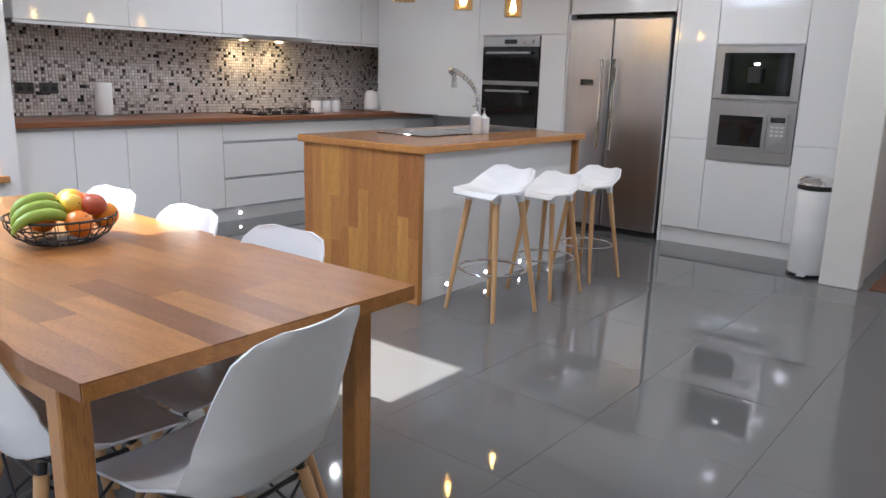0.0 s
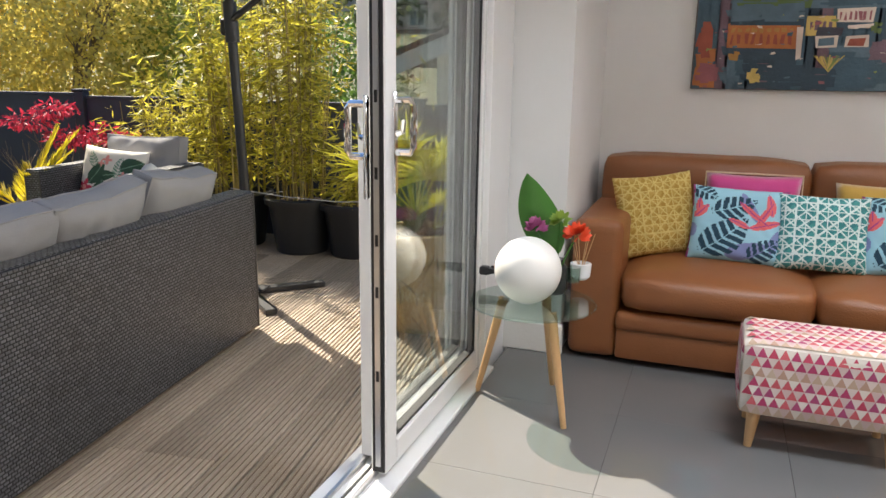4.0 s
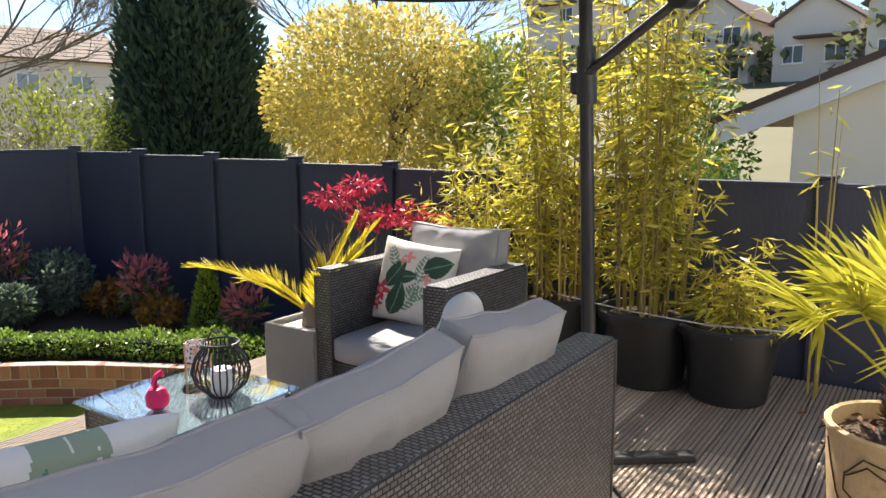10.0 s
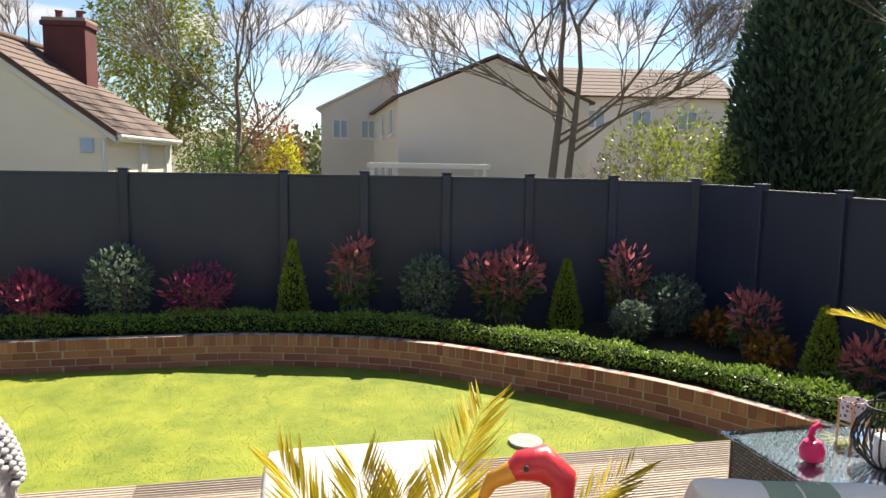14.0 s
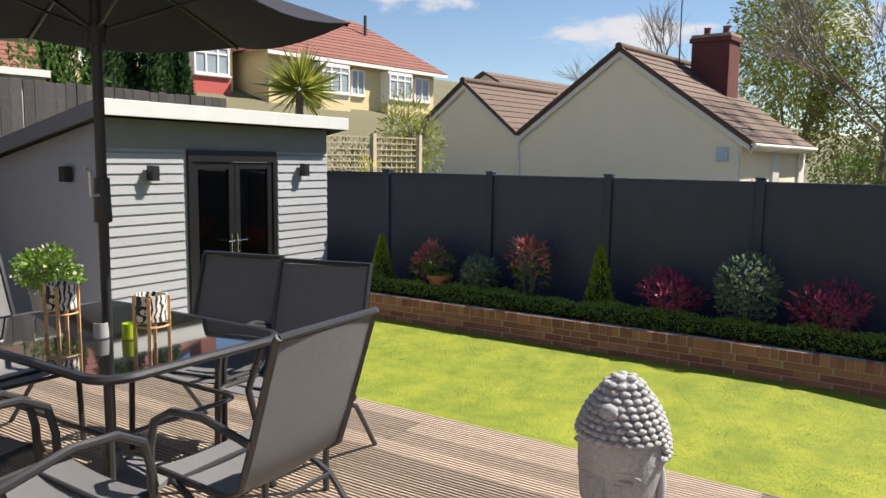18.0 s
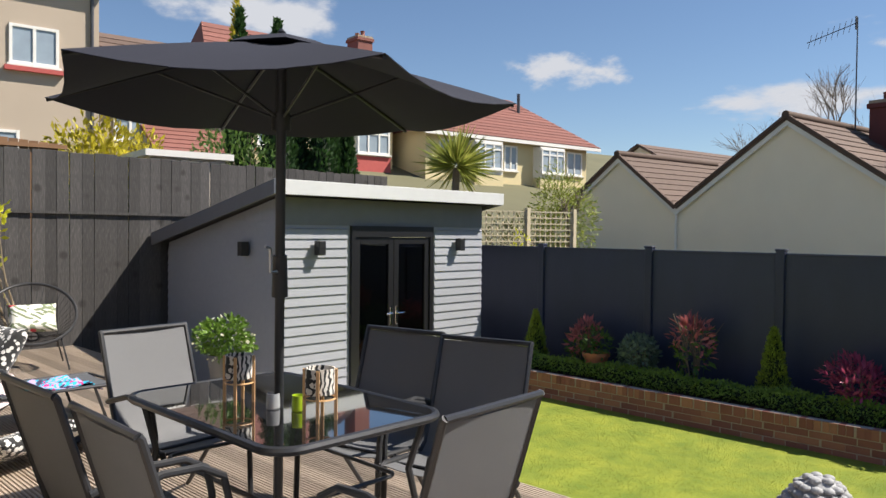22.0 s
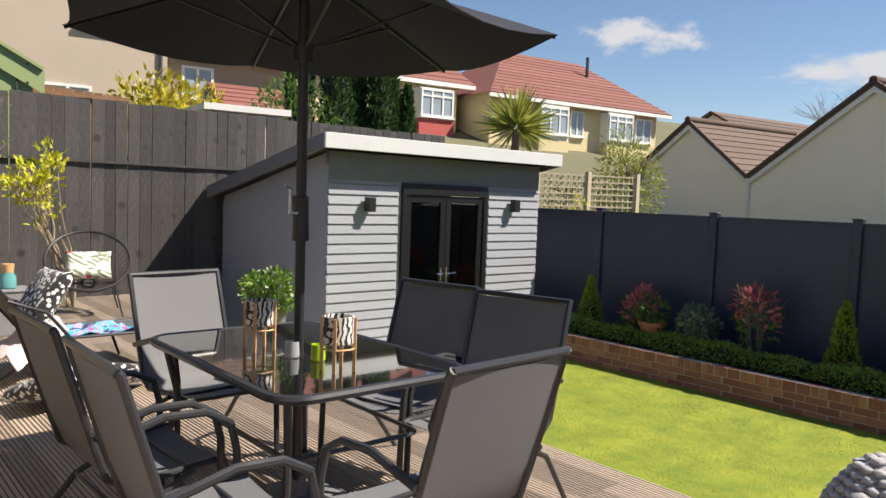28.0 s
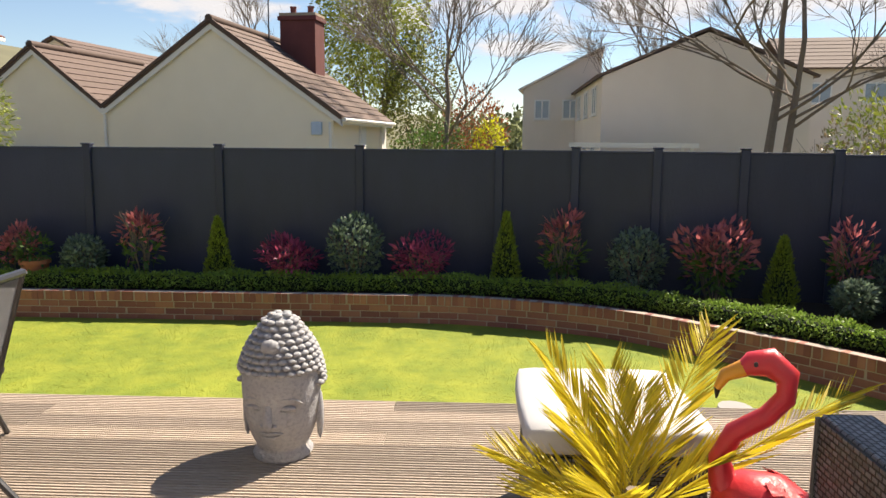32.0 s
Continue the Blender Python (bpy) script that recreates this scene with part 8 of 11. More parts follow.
# ---- feather palms ----
planter_grey = mat("grey_planter", (0.20, 0.20, 0.20), 0.7, var=0.12, bump=0.3)
pl = thing("square_planter", "square grey planter with pale pebbles beside the armchair", "planter", GM @ Matrix.Translation((-2.60, 5.62, DECK)))
for a in ((-0.18, -0.18, 0.18, -0.155), (-0.18, 0.155, 0.18, 0.18), (-0.18, -0.155, -0.155, 0.155), (0.155, -0.155, 0.18, 0.155)):
    part("side_panel", bx(a[0], a[1], 0, a[2], a[3], 0.45, bevel=0.004), planter_grey, pl)
part("pebble_top", bx(-0.154, -0.154, 0.05, 0.154, 0.154, 0.42), mat("white_pebbles", (0.7, 0.68, 0.64), 0.9, var=0.3, scale=60, fine=90, bump=1.0), pl)
feather_palm("feather_palm", -2.60, 5.62, DECK + 0.42, [(204, 34, 0.92, 0.30), (185, 44, 0.72, 0.5), (240, 50, 0.5, 0.35), (25, 58, 0.74, 0.2), (50, 66, 0.66, 0.15), (75, 52, 0.62, 0.25), (110, 58, 0.45, 0.3), (330, 55, 0.45, 0.3)], "feather palm with arching yellow-green fronds in a grey planter", palm_leaf, 51, 0.15, width=0.06)
black_pot(-1.48, 2.72, 0.19, 0.36, "round black plastic pot holding a feather palm")
feather_palm("feather_palm", -1.48, 2.76, DECK + 0.32, [(142, 48, 0.86, 0.24), (232, 60, 0.60, 0.2), (190, 60, 0.50, 0.15), (108, 27, 0.86, 0.10), (252, 24, 0.45, 0.1), (165, 52, 0.52, 0.25), (215, 46, 0.42, 0.25), (70, 55, 0.42, 0.3), (330, 48, 0.36, 0.3), (290, 36, 0.38, 0.3)], "feather palm with bright sunlit fronds in a pot", palm_leaf, 52, 0.17, width=0.06)

# a second, smaller shoot of the fan palm beside its trunk
fan_palm("small side shoot of the fan palm", PU + 0.10, PV - 0.02, DECK + 0.52, 0.05, [(-20, 42, 0.17, 110), (-60, 60, 0.16, 105), (25, 30, 0.17, 110), (10, 66, 0.15, 100)], 29, 0.19)
cable = solid("light_cable", tube(B(), [(-1.62, 6.60, 0.42), (-1.2, 6.63, 0.37), (-0.8, 6.66, 0.345), (-0.42, 6.68, 0.36)], 0.004, 6), mat("grey_cable", (0.45, 0.45, 0.46), 0.5), "thin grey cable strung along the black pots", "cable", kind="", m=GM)

# ---- woven garden furniture ----
def weave_mat(name, color, plane):
    """Flat wicker strands that pass over and under: relief and tone from a woven grid."""
    m = bpy.data.materials.new(name)
    m.use_nodes = True
    n, l = m.node_tree.nodes, m.node_tree.links
    tc, sp, cb = n.new("ShaderNodeTexCoord"), n.new("ShaderNodeSeparateXYZ"), n.new("ShaderNodeCombineXYZ")
    l.new(tc.outputs["Object"], sp.inputs[0])
    if plane == "side":
        ad = n.new("ShaderNodeMath")
        l.new(sp.outputs[0], ad.inputs[0]), l.new(sp.outputs[1], ad.inputs[1])
        l.new(ad.outputs[0], cb.inputs[0]), l.new(sp.outputs[2], cb.inputs[1])
    else:
        l.new(sp.outputs[0], cb.inputs[0]), l.new(sp.outputs[1], cb.inputs[1])
    br = n.new("ShaderNodeTexBrick")
    br.offset = 0.5
    for k, v in (("Scale", 1.0), ("Brick Width", 0.024), ("Row Height", 0.014), ("Mortar Size", 0.0032), ("Mortar Smooth", 0.6)):
        br.inputs[k].default_value = v
    br.inputs["Color1"].default_value = (*color, 1)
    br.inputs["Color2"].default_value = (*[c * 1.9 for c in color], 1)
    br.inputs["Mortar"].default_value = (*[c * 0.10 for c in color], 1)
    l.new(cb.outputs[0], br.inputs["Vector"])
    p = n["Principled BSDF"]
    l.new(br.outputs["Color"], p.inputs["Base Color"])
    p.inputs["Roughness"].default_value = 0.42
    inv = n.new("ShaderNodeMath")
    inv.operation = "SUBTRACT"
    inv.inputs[0].default_value = 1.0
    l.new(br.outputs["Fac"], inv.inputs[1])
    b = n.new("ShaderNodeBump")
    b.inputs["Strength"].default_value, b.inputs["Distance"].default_value = 0.9, 0.006
    l.new(inv.outputs[0], b.inputs["Height"])
    l.new(b.outputs[0], p.inputs["Normal"])
    return m


# One wicker in two tones: light from above is painted into the tops.
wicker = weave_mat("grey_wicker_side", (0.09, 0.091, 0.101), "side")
wicker_lit_top = weave_mat("grey_wicker_lit_top", (0.13, 0.128, 0.132), "top")
wicker_edge = mat("wicker_edge_band", (0.06, 0.058, 0.058), 0.5, var=0.15)
grey_cushion = mat("light_grey_cushion", (0.31, 0.305, 0.315), 0.9, var=0.06, scale=4, fine=220, bump=0.25)


def wicker_box(name, parent, x0, y0, z0, x1, y1, z1):
    """A woven block with plaited edges and its own woven top, in the lighter lit tone."""
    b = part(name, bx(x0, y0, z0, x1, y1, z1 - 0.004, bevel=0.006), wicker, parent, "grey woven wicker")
    part("woven_top", bx(x0 + 0.005, y0 + 0.005, z1 - 0.0035, x1 - 0.005, y1 - 0.005, z1, bevel=0.0015), wicker_lit_top, b)
    for x in (x0, x1):
        for y in (y0, y1):
            part("corner_plait", rod(B(), (x, y, z0), (x, y, z1 - 0.01), 0.007, n=6), wicker_edge, b)
    return b


def box_cushion(o, w, h, d, seed):
    """A boxed back cushion: two stuffed panels with creases, a gusset between them and piped seams; it stands on its lower edge."""
    n, g = 26, d * 0.26
    for s, name in ((-1, "front_panel"), (1, "back_panel")):
        bm, grid = B(), {}
        for i in range(n + 1):
            for j in range(n + 1):
                a, b = 2 * i / n - 1, 2 * j / n - 1
                puff = ((1 - a ** 4) * (1 - b ** 4)) ** 0.55
                fold = 0.5 - abs(noise.noise(Vector((a * 1.6 + seed * 3.1, b * 2.6 - a * 1.2, s * 2 + seed))))
                crease = 0.034 * fold * puff + 0.006 * noise.noise(Vector((a * 6 + seed, b * 6, s)))* puff
                x, z = rim(a, b, w, h, seed)
                grid[i, j] = bm.verts.new((x, s * (g + (d / 2 - g) * puff + crease), z))
        for i in range(n):
            for j in range(n):
                bm.faces.new((grid[i, j], grid[i + 1, j], grid[i + 1, j + 1], grid[i, j + 1])).smooth = True
        part(name, bm, grey_cushion, o)
    loop = [(t, -1) for t in np.linspace(-1, 1, n, endpoint=False)] + [(1, t) for t in np.linspace(-1, 1, n, endpoint=False)] + [(-t, 1) for t in np.linspace(-1, 1, n, endpoint=False)] + [(-1, -t) for t in np.linspace(-1, 1, n, endpoint=False)]
    pts = [rim(a, b, w, h, seed) for a, b in loop]
    bm = B()
    rings = [[bm.verts.new((x * k + (k - 1) * 0, y, h / 2 + (z - h / 2) * k)) for x, z in pts] for y, k in ((-g, 1.0), (-g * 0.5, 1.012), (g * 0.5, 1.012), (g, 1.0))]
    for p, q in zip(rings, rings[1:]):
        for j in range(len(pts)):
            bm.faces.new((p[j], p[(j + 1) % len(pts)], q[(j + 1) % len(pts)], q[j])).smooth = True
    part("gusset", bm, grey_cushion, o)
    for s in (-1, 1):
        part("piping", tube(B(), [(x, s * g, z) for x, z in pts], 0.0045, 6, closed=True), grey_cushion, o, smooth=True)


def rim(a, b, w, h, seed):
    """The outline of a boxed cushion, drawn in a little between its corners and sagging along the top."""
    x = a * w / 2 * (1 - 0.025 * (1 - b * b) * abs(a) ** 3)
    z = h / 2 + b * h / 2 * (1 - 0.02 * (1 - a * a) * abs(b) ** 3)
    sag = (0.010 + 0.014 * noise.noise(Vector((a * 1.8 + seed * 2.3, seed, 0)))) * (1 - a * a) * max(0.0, b) ** 2
    return x, z - sag


def seat_block(x0, y0, z0, x1, y1, z1, puff, seed):
    return soft_block(x0, y0, z0, x1, y1, z1, puff, seed, 0.035)


D0 = DECK
gs = thing("wicker_sofa", "large grey wicker garden sofa seen from behind", "garden sofa", GM)
wicker_box("back", gs, -0.82, 3.22, D0 + 0.02, -0.69, 5.09, 0.665)
wicker_box("end_frame", gs, -1.53, 4.96, D0 + 0.02, -0.823, 5.085, 0.20)
wicker_box("arm", gs, -1.20, 3.095, D0 + 0.02, -0.69, 3.215, 0.695)
wicker_box("base", gs, -1.53, 3.22, D0 + 0.02, -0.823, 4.957, 0.20)
for k in range(3):
    a = 3.23 + 0.617 * k
    part("seat_cushion", seat_block(-1.55, a, 0.20, -0.83, a + 0.612, 0.33, 0.015, k), grey_cushion, gs)
for x in (-1.18, -0.74):
    for y in (3.15, 5.03):
        part("foot", rod(B(), (x, y, D0), (x, y, D0 + 0.025), 0.02, n=10), black_plastic, gs)
for k, (v, tilt, roll) in enumerate(((4.57, 17, 5), (4.03, 18, -3), (3.47, 17, 3))):
    o = thing("back_cushion", "plump light grey sofa back cushion", "cushion", GM @ pose(-1.0, v, 0.315, 0, 0, 90) @ pose(0, 0, 0, tilt + 2, roll, 0), "garden sofa cushions")
    box_cushion(o, 0.555, 0.535, 0.18, k)


def print_cushion(u, v, z, turn, lean, w=0.45, roll=0, mt=None, label="white cushion with tropical leaf and flower print"):
    o = thing("scatter_cushion", label, "cushion", GM @ pose(u, v, z, 0, 0, turn) @ pose(0, 0, 0, lean, roll, 0), "garden cushions")
    part("cover", printed_pillow(w, w, 0.15, u, *(mt or tropic_white)), None, o)


print_cushion(-1.38, 3.52, 0.32, 82, 22, 0.46, 4, leaf_print, "white cushion with dark green leaf print")
print_cushion(-1.2, 4.80, 0.395, 120, 14, 0.42, 12, teal_leaf, "white cushion with teal leaf print")

ac = thing("wicker_armchair", "grey wicker garden armchair with thick cushions", "garden armchair", GM)
wicker_box("arm", ac, -2.425, 5.47, D0 + 0.02, -2.325, 6.16, 0.665)
wicker_box("arm", ac, -1.71, 5.42, D0 + 0.02, -1.59, 6.16, 0.665)
wicker_box("back", ac, -2.322, 6.04, D0 + 0.02, -1.713, 6.16, 0.64)
wicker_box("base", ac, -2.322, 5.50, D0 + 0.02, -1.713, 6.037, 0.19)
part("seat_cushion", seat_block(-2.318, 5.46, 0.19, -1.718, 6.03, 0.33, 0.02, 3), grey_cushion, ac)
for x in (-2.33, -1.63):
    for y in (5.52, 6.10):
        part("foot", rod(B(), (x, y, D0), (x, y, D0 + 0.025), 0.02, n=10), black_plastic, ac)
o = thing("back_cushion", "plump light grey armchair back cushion", "cushion", GM @ pose(-1.98, 6.05, 0.33, -8, 0, -4))
box_cushion(o, 0.58, 0.515, 0.18, 4)
print_cushion(-2.12, 5.83, 0.33, 6, -14, 0.45, 6)

ct = thing("coffee_table", "low wicker coffee table with a clear glass top", "coffee table", GM)
wicker_box("body", ct, -2.56, 4.31, D0 + 0.02, -2.00, 4.86, 0.285)
# Same wicker, its colour raised to paint sunlight under the glass.
part("pale_weave", bx(-2.565, 4.305, 0.2845, -1.995, 4.865, 0.2875), weave_mat("sunlit_wicker_tone", (0.36, 0.40, 0.44), "top"), ct, "woven top with sunlight put into its pale colour")
cg = part("glass_top", bx(-2.595, 4.275, 0.288, -1.97, 4.90, 0.296, bevel=0.002), glass_mat("blue_glass", (0.80, 0.90, 0.95), 0.22), ct)
cg.visible_shadow = False
for x in (-2.53, -2.05):
    for y in (4.36, 4.81):
        part("foot", rod(B(), (x, y, D0), (x, y, D0 + 0.025), 0.02, n=10), black_plastic, ct)
ln = thing("wire_lantern", "round black slatted wire lantern with a white candle", "lantern", GM @ pose(-2.17, 4.66, 0.296))
prof = [(0.05, 0.004), (0.10, 0.05), (0.115, 0.10), (0.10, 0.155), (0.07, 0.195), (0.068, 0.215)]
for k in range(26):
    a = 6.283 * k / 26
    part("slat", tube(B(), [(r * math.cos(a), r * math.sin(a), z) for r, z in prof], 0.0035, 4), black_plastic, ln)
for r, z in ((0.05, 0.004), (0.075, 0.217)):
    part("ring", tube(B(), [(r * math.cos(a), r * math.sin(a), z) for a in np.linspace(0, 6.283, 24, endpoint=False)], 0.005, 6, closed=True), black_plastic, ln)
part("handle", tube(B(), [(0.07 * math.cos(a), 0.0, 0.215 + 0.05 * math.sin(a)) for a in np.linspace(0, math.pi, 12)], 0.004, 6), black_plastic, ln)
part("candle", lathe(B(), ((0.04, 0.006), (0.042, 0.01), (0.042, 0.11), (0.0, 0.112)), 18), white_shell, ln, smooth=True)
zig = pattern_mat("zigzag_print", ((0, (0.02, 0.02, 0.02)), (0.45, (0.72, 0.68, 0.62))), 20, "WAVE", distort=9)


def tea_holder(m, label, tall=0.2, material=None):
    o = thing("candle_holder", label, "candle holder", m, "candle holders")
    part("cup", lathe(B(), ((0.045, tall * 0.5), (0.048, tall * 0.52), (0.048, tall), (0.044, tall), (0.043, tall * 0.55), (0.0, tall * 0.55)), 22), material or zig, o, smooth=30)
    for k in range(4):
        a = 0.785 + 1.571 * k
        c, s = math.cos(a), math.sin(a)
        part("leg", bx(-0.005, -0.005, 0, 0.005, 0.005, tall * 0.98), beech, o, m=Matrix.Translation((0.051 * c, 0.051 * s, 0)) @ Matrix.Rotation(a, 4, "Z"))
    part("hoop", tube(B(), [(0.05 * math.cos(a), 0.05 * math.sin(a), tall * 0.42) for a in np.linspace(0, 6.283, 20, endpoint=False)], 0.004, 5, closed=True), beech, o)
    return o


tea_holder(GM @ pose(-2.42, 4.74, 0.296), "mauve patterned candle holder on wooden legs", 0.16, pattern_mat("mauve_print", ((0, (0.12, 0.05, 0.10)), (0.4, (0.62, 0.55, 0.56))), 60))
pink = mat("hot_pink_gloss", (0.75, 0.02, 0.14), 0.3, var=0.1)
sf = thing("flamingo_ornament", "small glossy pink flamingo ornament on the coffee table", "ornament", GM @ pose(-2.25, 4.42, 0.296))
part("figure", tube(lathe(B(), ((0.02, 0.0), (0.042, 0.015), (0.045, 0.05), (0.03, 0.08), (0.0, 0.088)), 16), [(0, 0.0, 0.08), (0, -0.012, 0.105), (0, 0.0, 0.13), (0, 0.02, 0.138), (0, 0.032, 0.12)], [0.014, 0.011, 0.011, 0.012, 0.005], 8), pink, sf, smooth=True)

# ---- cantilever umbrella beside the sofa ----
pole_grey = mat("dark_grey_aluminium", (0.035, 0.036, 0.04), 0.4, metal=0.3, var=0.1)
canopy_mat = mat("charcoal_canopy", (0.013, 0.0145, 0.027), 0.9, var=0.08, scale=2, fine=250, bump=0.15)
cu = thing("cantilever_umbrella", "charcoal cantilever parasol on a dark steel cross base", "parasol", GM @ pose(-1.057, 5.70, DECK))
part("pole", rod(B(), (0.035, 0, 0.03), (-0.055, 0, 2.36), 0.031, 0.027, 16), pole_grey, cu, smooth=True)
part("foot_plate", bx(-0.06, -0.06, 0.036, 0.13, 0.06, 0.05, bevel=0.005), pole_grey, cu)
part("sleeve_joint", rod(B(), (-0.022, 0, 1.56), (-0.031, 0, 1.79), 0.042, 0.040, 16), pole_grey, cu, smooth=True)
part("joint_lug", bx(-0.095, -0.02, 1.60, -0.05, 0.02, 1.70, bevel=0.012), pole_grey, cu)
part("brace", rod(B(), (-0.02, -0.02, 1.68), (0.36, -0.01, 1.95), 0.019, n=12), pole_grey, cu, smooth=True)
part("brace_joint", rod(B(), (0.35, -0.05, 1.95), (0.37, 0.03, 1.955), 0.05, n=18), pole_grey, cu, smooth=40)
part("brace_arm", tube(B(), [(0.36, -0.01, 1.95), (0.20, -0.08, 2.2), (-0.05, -0.02, 2.33)], 0.018, 8), pole_grey, cu, smooth=True)
part("arm", tube(B(), [(-0.055, 0, 2.35), (-0.38, -0.36, 2.42), (-0.743, -0.75, 2.50)], 0.026, 10), pole_grey, cu, smooth=True)
for a in (37, -48):
    part("foot_bar", bx(-0.50, -0.035, 0.0, 0.50, 0.035, 0.036 if a > 0 else 0.0355, bevel=0.005), pole_grey, cu, m=Matrix.Rotation(radians(a), 4, "Z"))


def canopy(parent, c, r, top, edge, n=8, drop=0.09, turn=0.0):
    """Panels between ribs, each sagging a little, with a hanging border."""
    for k in range(n):
        a0, a1 = turn + 6.2832 * k / n, turn + 6.2832 * (k + 1) / n
        rows = []
        for i in range(7):
            s = 0.02 + 0.98 * i / 6
            z = c[2] + top - (top - edge) * (s ** 1.15)
            row = []
            for j in range(7):
                w = j / 6
                p0, p1 = Vector((math.cos(a0), math.sin(a0), 0)), Vector((math.cos(a1), math.sin(a1), 0))
                q = p0.lerp(p1, w) * r * s
                sag = -0.05 * s * 4 * w * (1 - w)
                row.append(Vector((c[0] + q.x * (1 - 0.04 * 4 * w * (1 - w) * s), c[1] + q.y * (1 - 0.04 * 4 * w * (1 - w) * s), z + sag)))
            rows.append(row)
        part("canopy_panel", shell_mesh(rows, 0.003), canopy_mat, parent, smooth=True)
        e = rows[-1]
        if drop:
            rows2 = [[p + Vector((0, 0, -drop * t)) for p in e] for t in (0, 0.5, 1)]
            part("border", shell_mesh(rows2, 0.002), canopy_mat, parent)
        part("rib", tube(B(), [(c[0] + math.cos(a0) * r * s, c[1] + math.sin(a0) * r * s, c[2] + top - (top - edge) * (s ** 1.15) - 0.014) for s in (0.03, 0.3, 0.6, 0.99)], 0.007, 6), pole_grey, parent)


cu_tilt = Matrix.Translation((-0.743, -0.75, 2.155)) @ Vector((0, 0, 1)).rotation_difference(Vector((0.072, 0.034, 1))).to_matrix().to_4x4() @ Matrix.Rotation(radians(25.5), 4, "Z")
before = set(cu.children)
canopy(cu, (0, 0, 0), 1.23, 0.36, 0.0, 6, 0.0, 0.0)
part("hub", rod(B(), (0, 0, 0.27), (0, 0, 0.42), 0.03, n=10), pole_grey, cu)
for ob in set(cu.children) - before:
    ob.matrix_basis = cu_tilt @ ob.matrix_basis

# ---- woven footstool, flamingo, stone head ----
fs = thing("wicker_footstool", "black wicker footstool with a white seat cushion", "footstool", GM)
wicker_box("base", fs, -2.46, 2.53, DECK + 0.02, -1.84, 3.07, 0.30)
part("cushion", seat_block(-2.48, 2.50, 0.30, -1.82, 3.10, 0.405, 0.01, 8), mat("white_cushion", (0.50, 0.50, 0.51), 0.85, var=0.04, fine=200), fs)
for x in (-2.40, -1.9):
    for y in (2.60, 3.0):
        part("foot", rod(B(), (x, y, DECK), (x, y, DECK + 0.025), 0.02, n=10), black_plastic, fs)
flam_red = mat("painted_flamingo_red", (0.60, 0.035, 0.045), 0.35, var=0.18, scale=8, fine=50, bump=0.15)
fm = thing("flamingo_statue", "painted red metal garden flamingo with yellow beak", "statue", GM @ pose(-1.39, 3.085, DECK, 0, 0, 70) @ Matrix.Diagonal((0.82, 0.92, 0.905, 1)))
bm = B()
neck = [(-0.06, 0.0, 0.52), (-0.11, 0.0, 0.55), (-0.145, -0.005, 0.60), (-0.155, -0.01, 0.66), (-0.12, -0.01, 0.74), (-0.03, -0.01, 0.80), (0.02, -0.01, 0.86), (0.02, -0.01, 0.92), (-0.03, -0.01, 0.955), (-0.085, -0.01, 0.945), (-0.115, -0.01, 0.925)]
tube(bm, neck, [0.07, 0.06, 0.044, 0.035, 0.031, 0.029, 0.030, 0.036, 0.042, 0.034, 0.018], 14)
tube(bm, [(-0.17, 0.0, 0.56), (-0.11, 0.0, 0.545), (-0.02, 0.0, 0.52), (0.08, 0.0, 0.475), (0.17, 0.0, 0.42), (0.25, 0.0, 0.36)], [0.04, 0.085, 0.115, 0.11, 0.07, 0.015], 18)
for s in (-0.04, 0.06):
    tube(bm, [(0.0, s, 0.44), (0.01, s, 0.2), (0.0, s, 0.03)], [0.014, 0.010, 0.010], 8)
    box(bm, -0.10, s - 0.03, 0.0, 0.03, s + 0.03, 0.03)
rg = random.Random(6)
for k in range(90):
    x = rg.uniform(-0.03, 0.2)
    a = rg.uniform(-1.7, 1.7)
    rr = np.interp(x, [-0.11, -0.02, 0.08, 0.17, 0.25], [0.085, 0.115, 0.11, 0.07, 0.02])
    zc = np.interp(x, [-0.11, -0.02, 0.08, 0.17, 0.25], [0.545, 0.52, 0.475, 0.42, 0.36])
    p = Vector((x, rr * math.sin(a), zc + rr * math.cos(a)))
    w, d = 0.026, Vector((0.06, 0.02 * math.sin(a), -0.032))
    sd = Vector((0, math.cos(a), -math.sin(a)))
    up = Vector((0, math.sin(a), math.cos(a))) * 0.008
    v = [bm.verts.new(q) for q in (p + up, p + sd * w + d * 0.4 + up, p + d + up * 2.2, p - sd * w + d * 0.4 + up)]
    bm.faces.new(v)
beak_yellow = mat("beak_yellow", (0.75, 0.33, 0.03), 0.35)
ob = part("body", bm, flam_red, fm, smooth=60)
bm = B()
tube(bm, [(-0.10, -0.01, 0.932), (-0.155, -0.01, 0.905), (-0.175, -0.01, 0.865)], [0.026, 0.02, 0.012], 10)
part("beak", bm, beak_yellow, fm, "yellow beak", smooth=True)
bm = B()
tube(bm, [(-0.174, -0.01, 0.866), (-0.176, -0.01, 0.835)], [0.012, 0.003], 8)
part("beak_tip", bm, black_plastic, fm, "black beak tip")
for s in (-1, 1):
    bm = B()
    rod(bm, (-0.07, -0.01 + s * 0.036, 0.955), (-0.07, -0.01 + s * 0.042, 0.955), 0.007, n=8)
    part("eye", bm, black_plastic, fm)

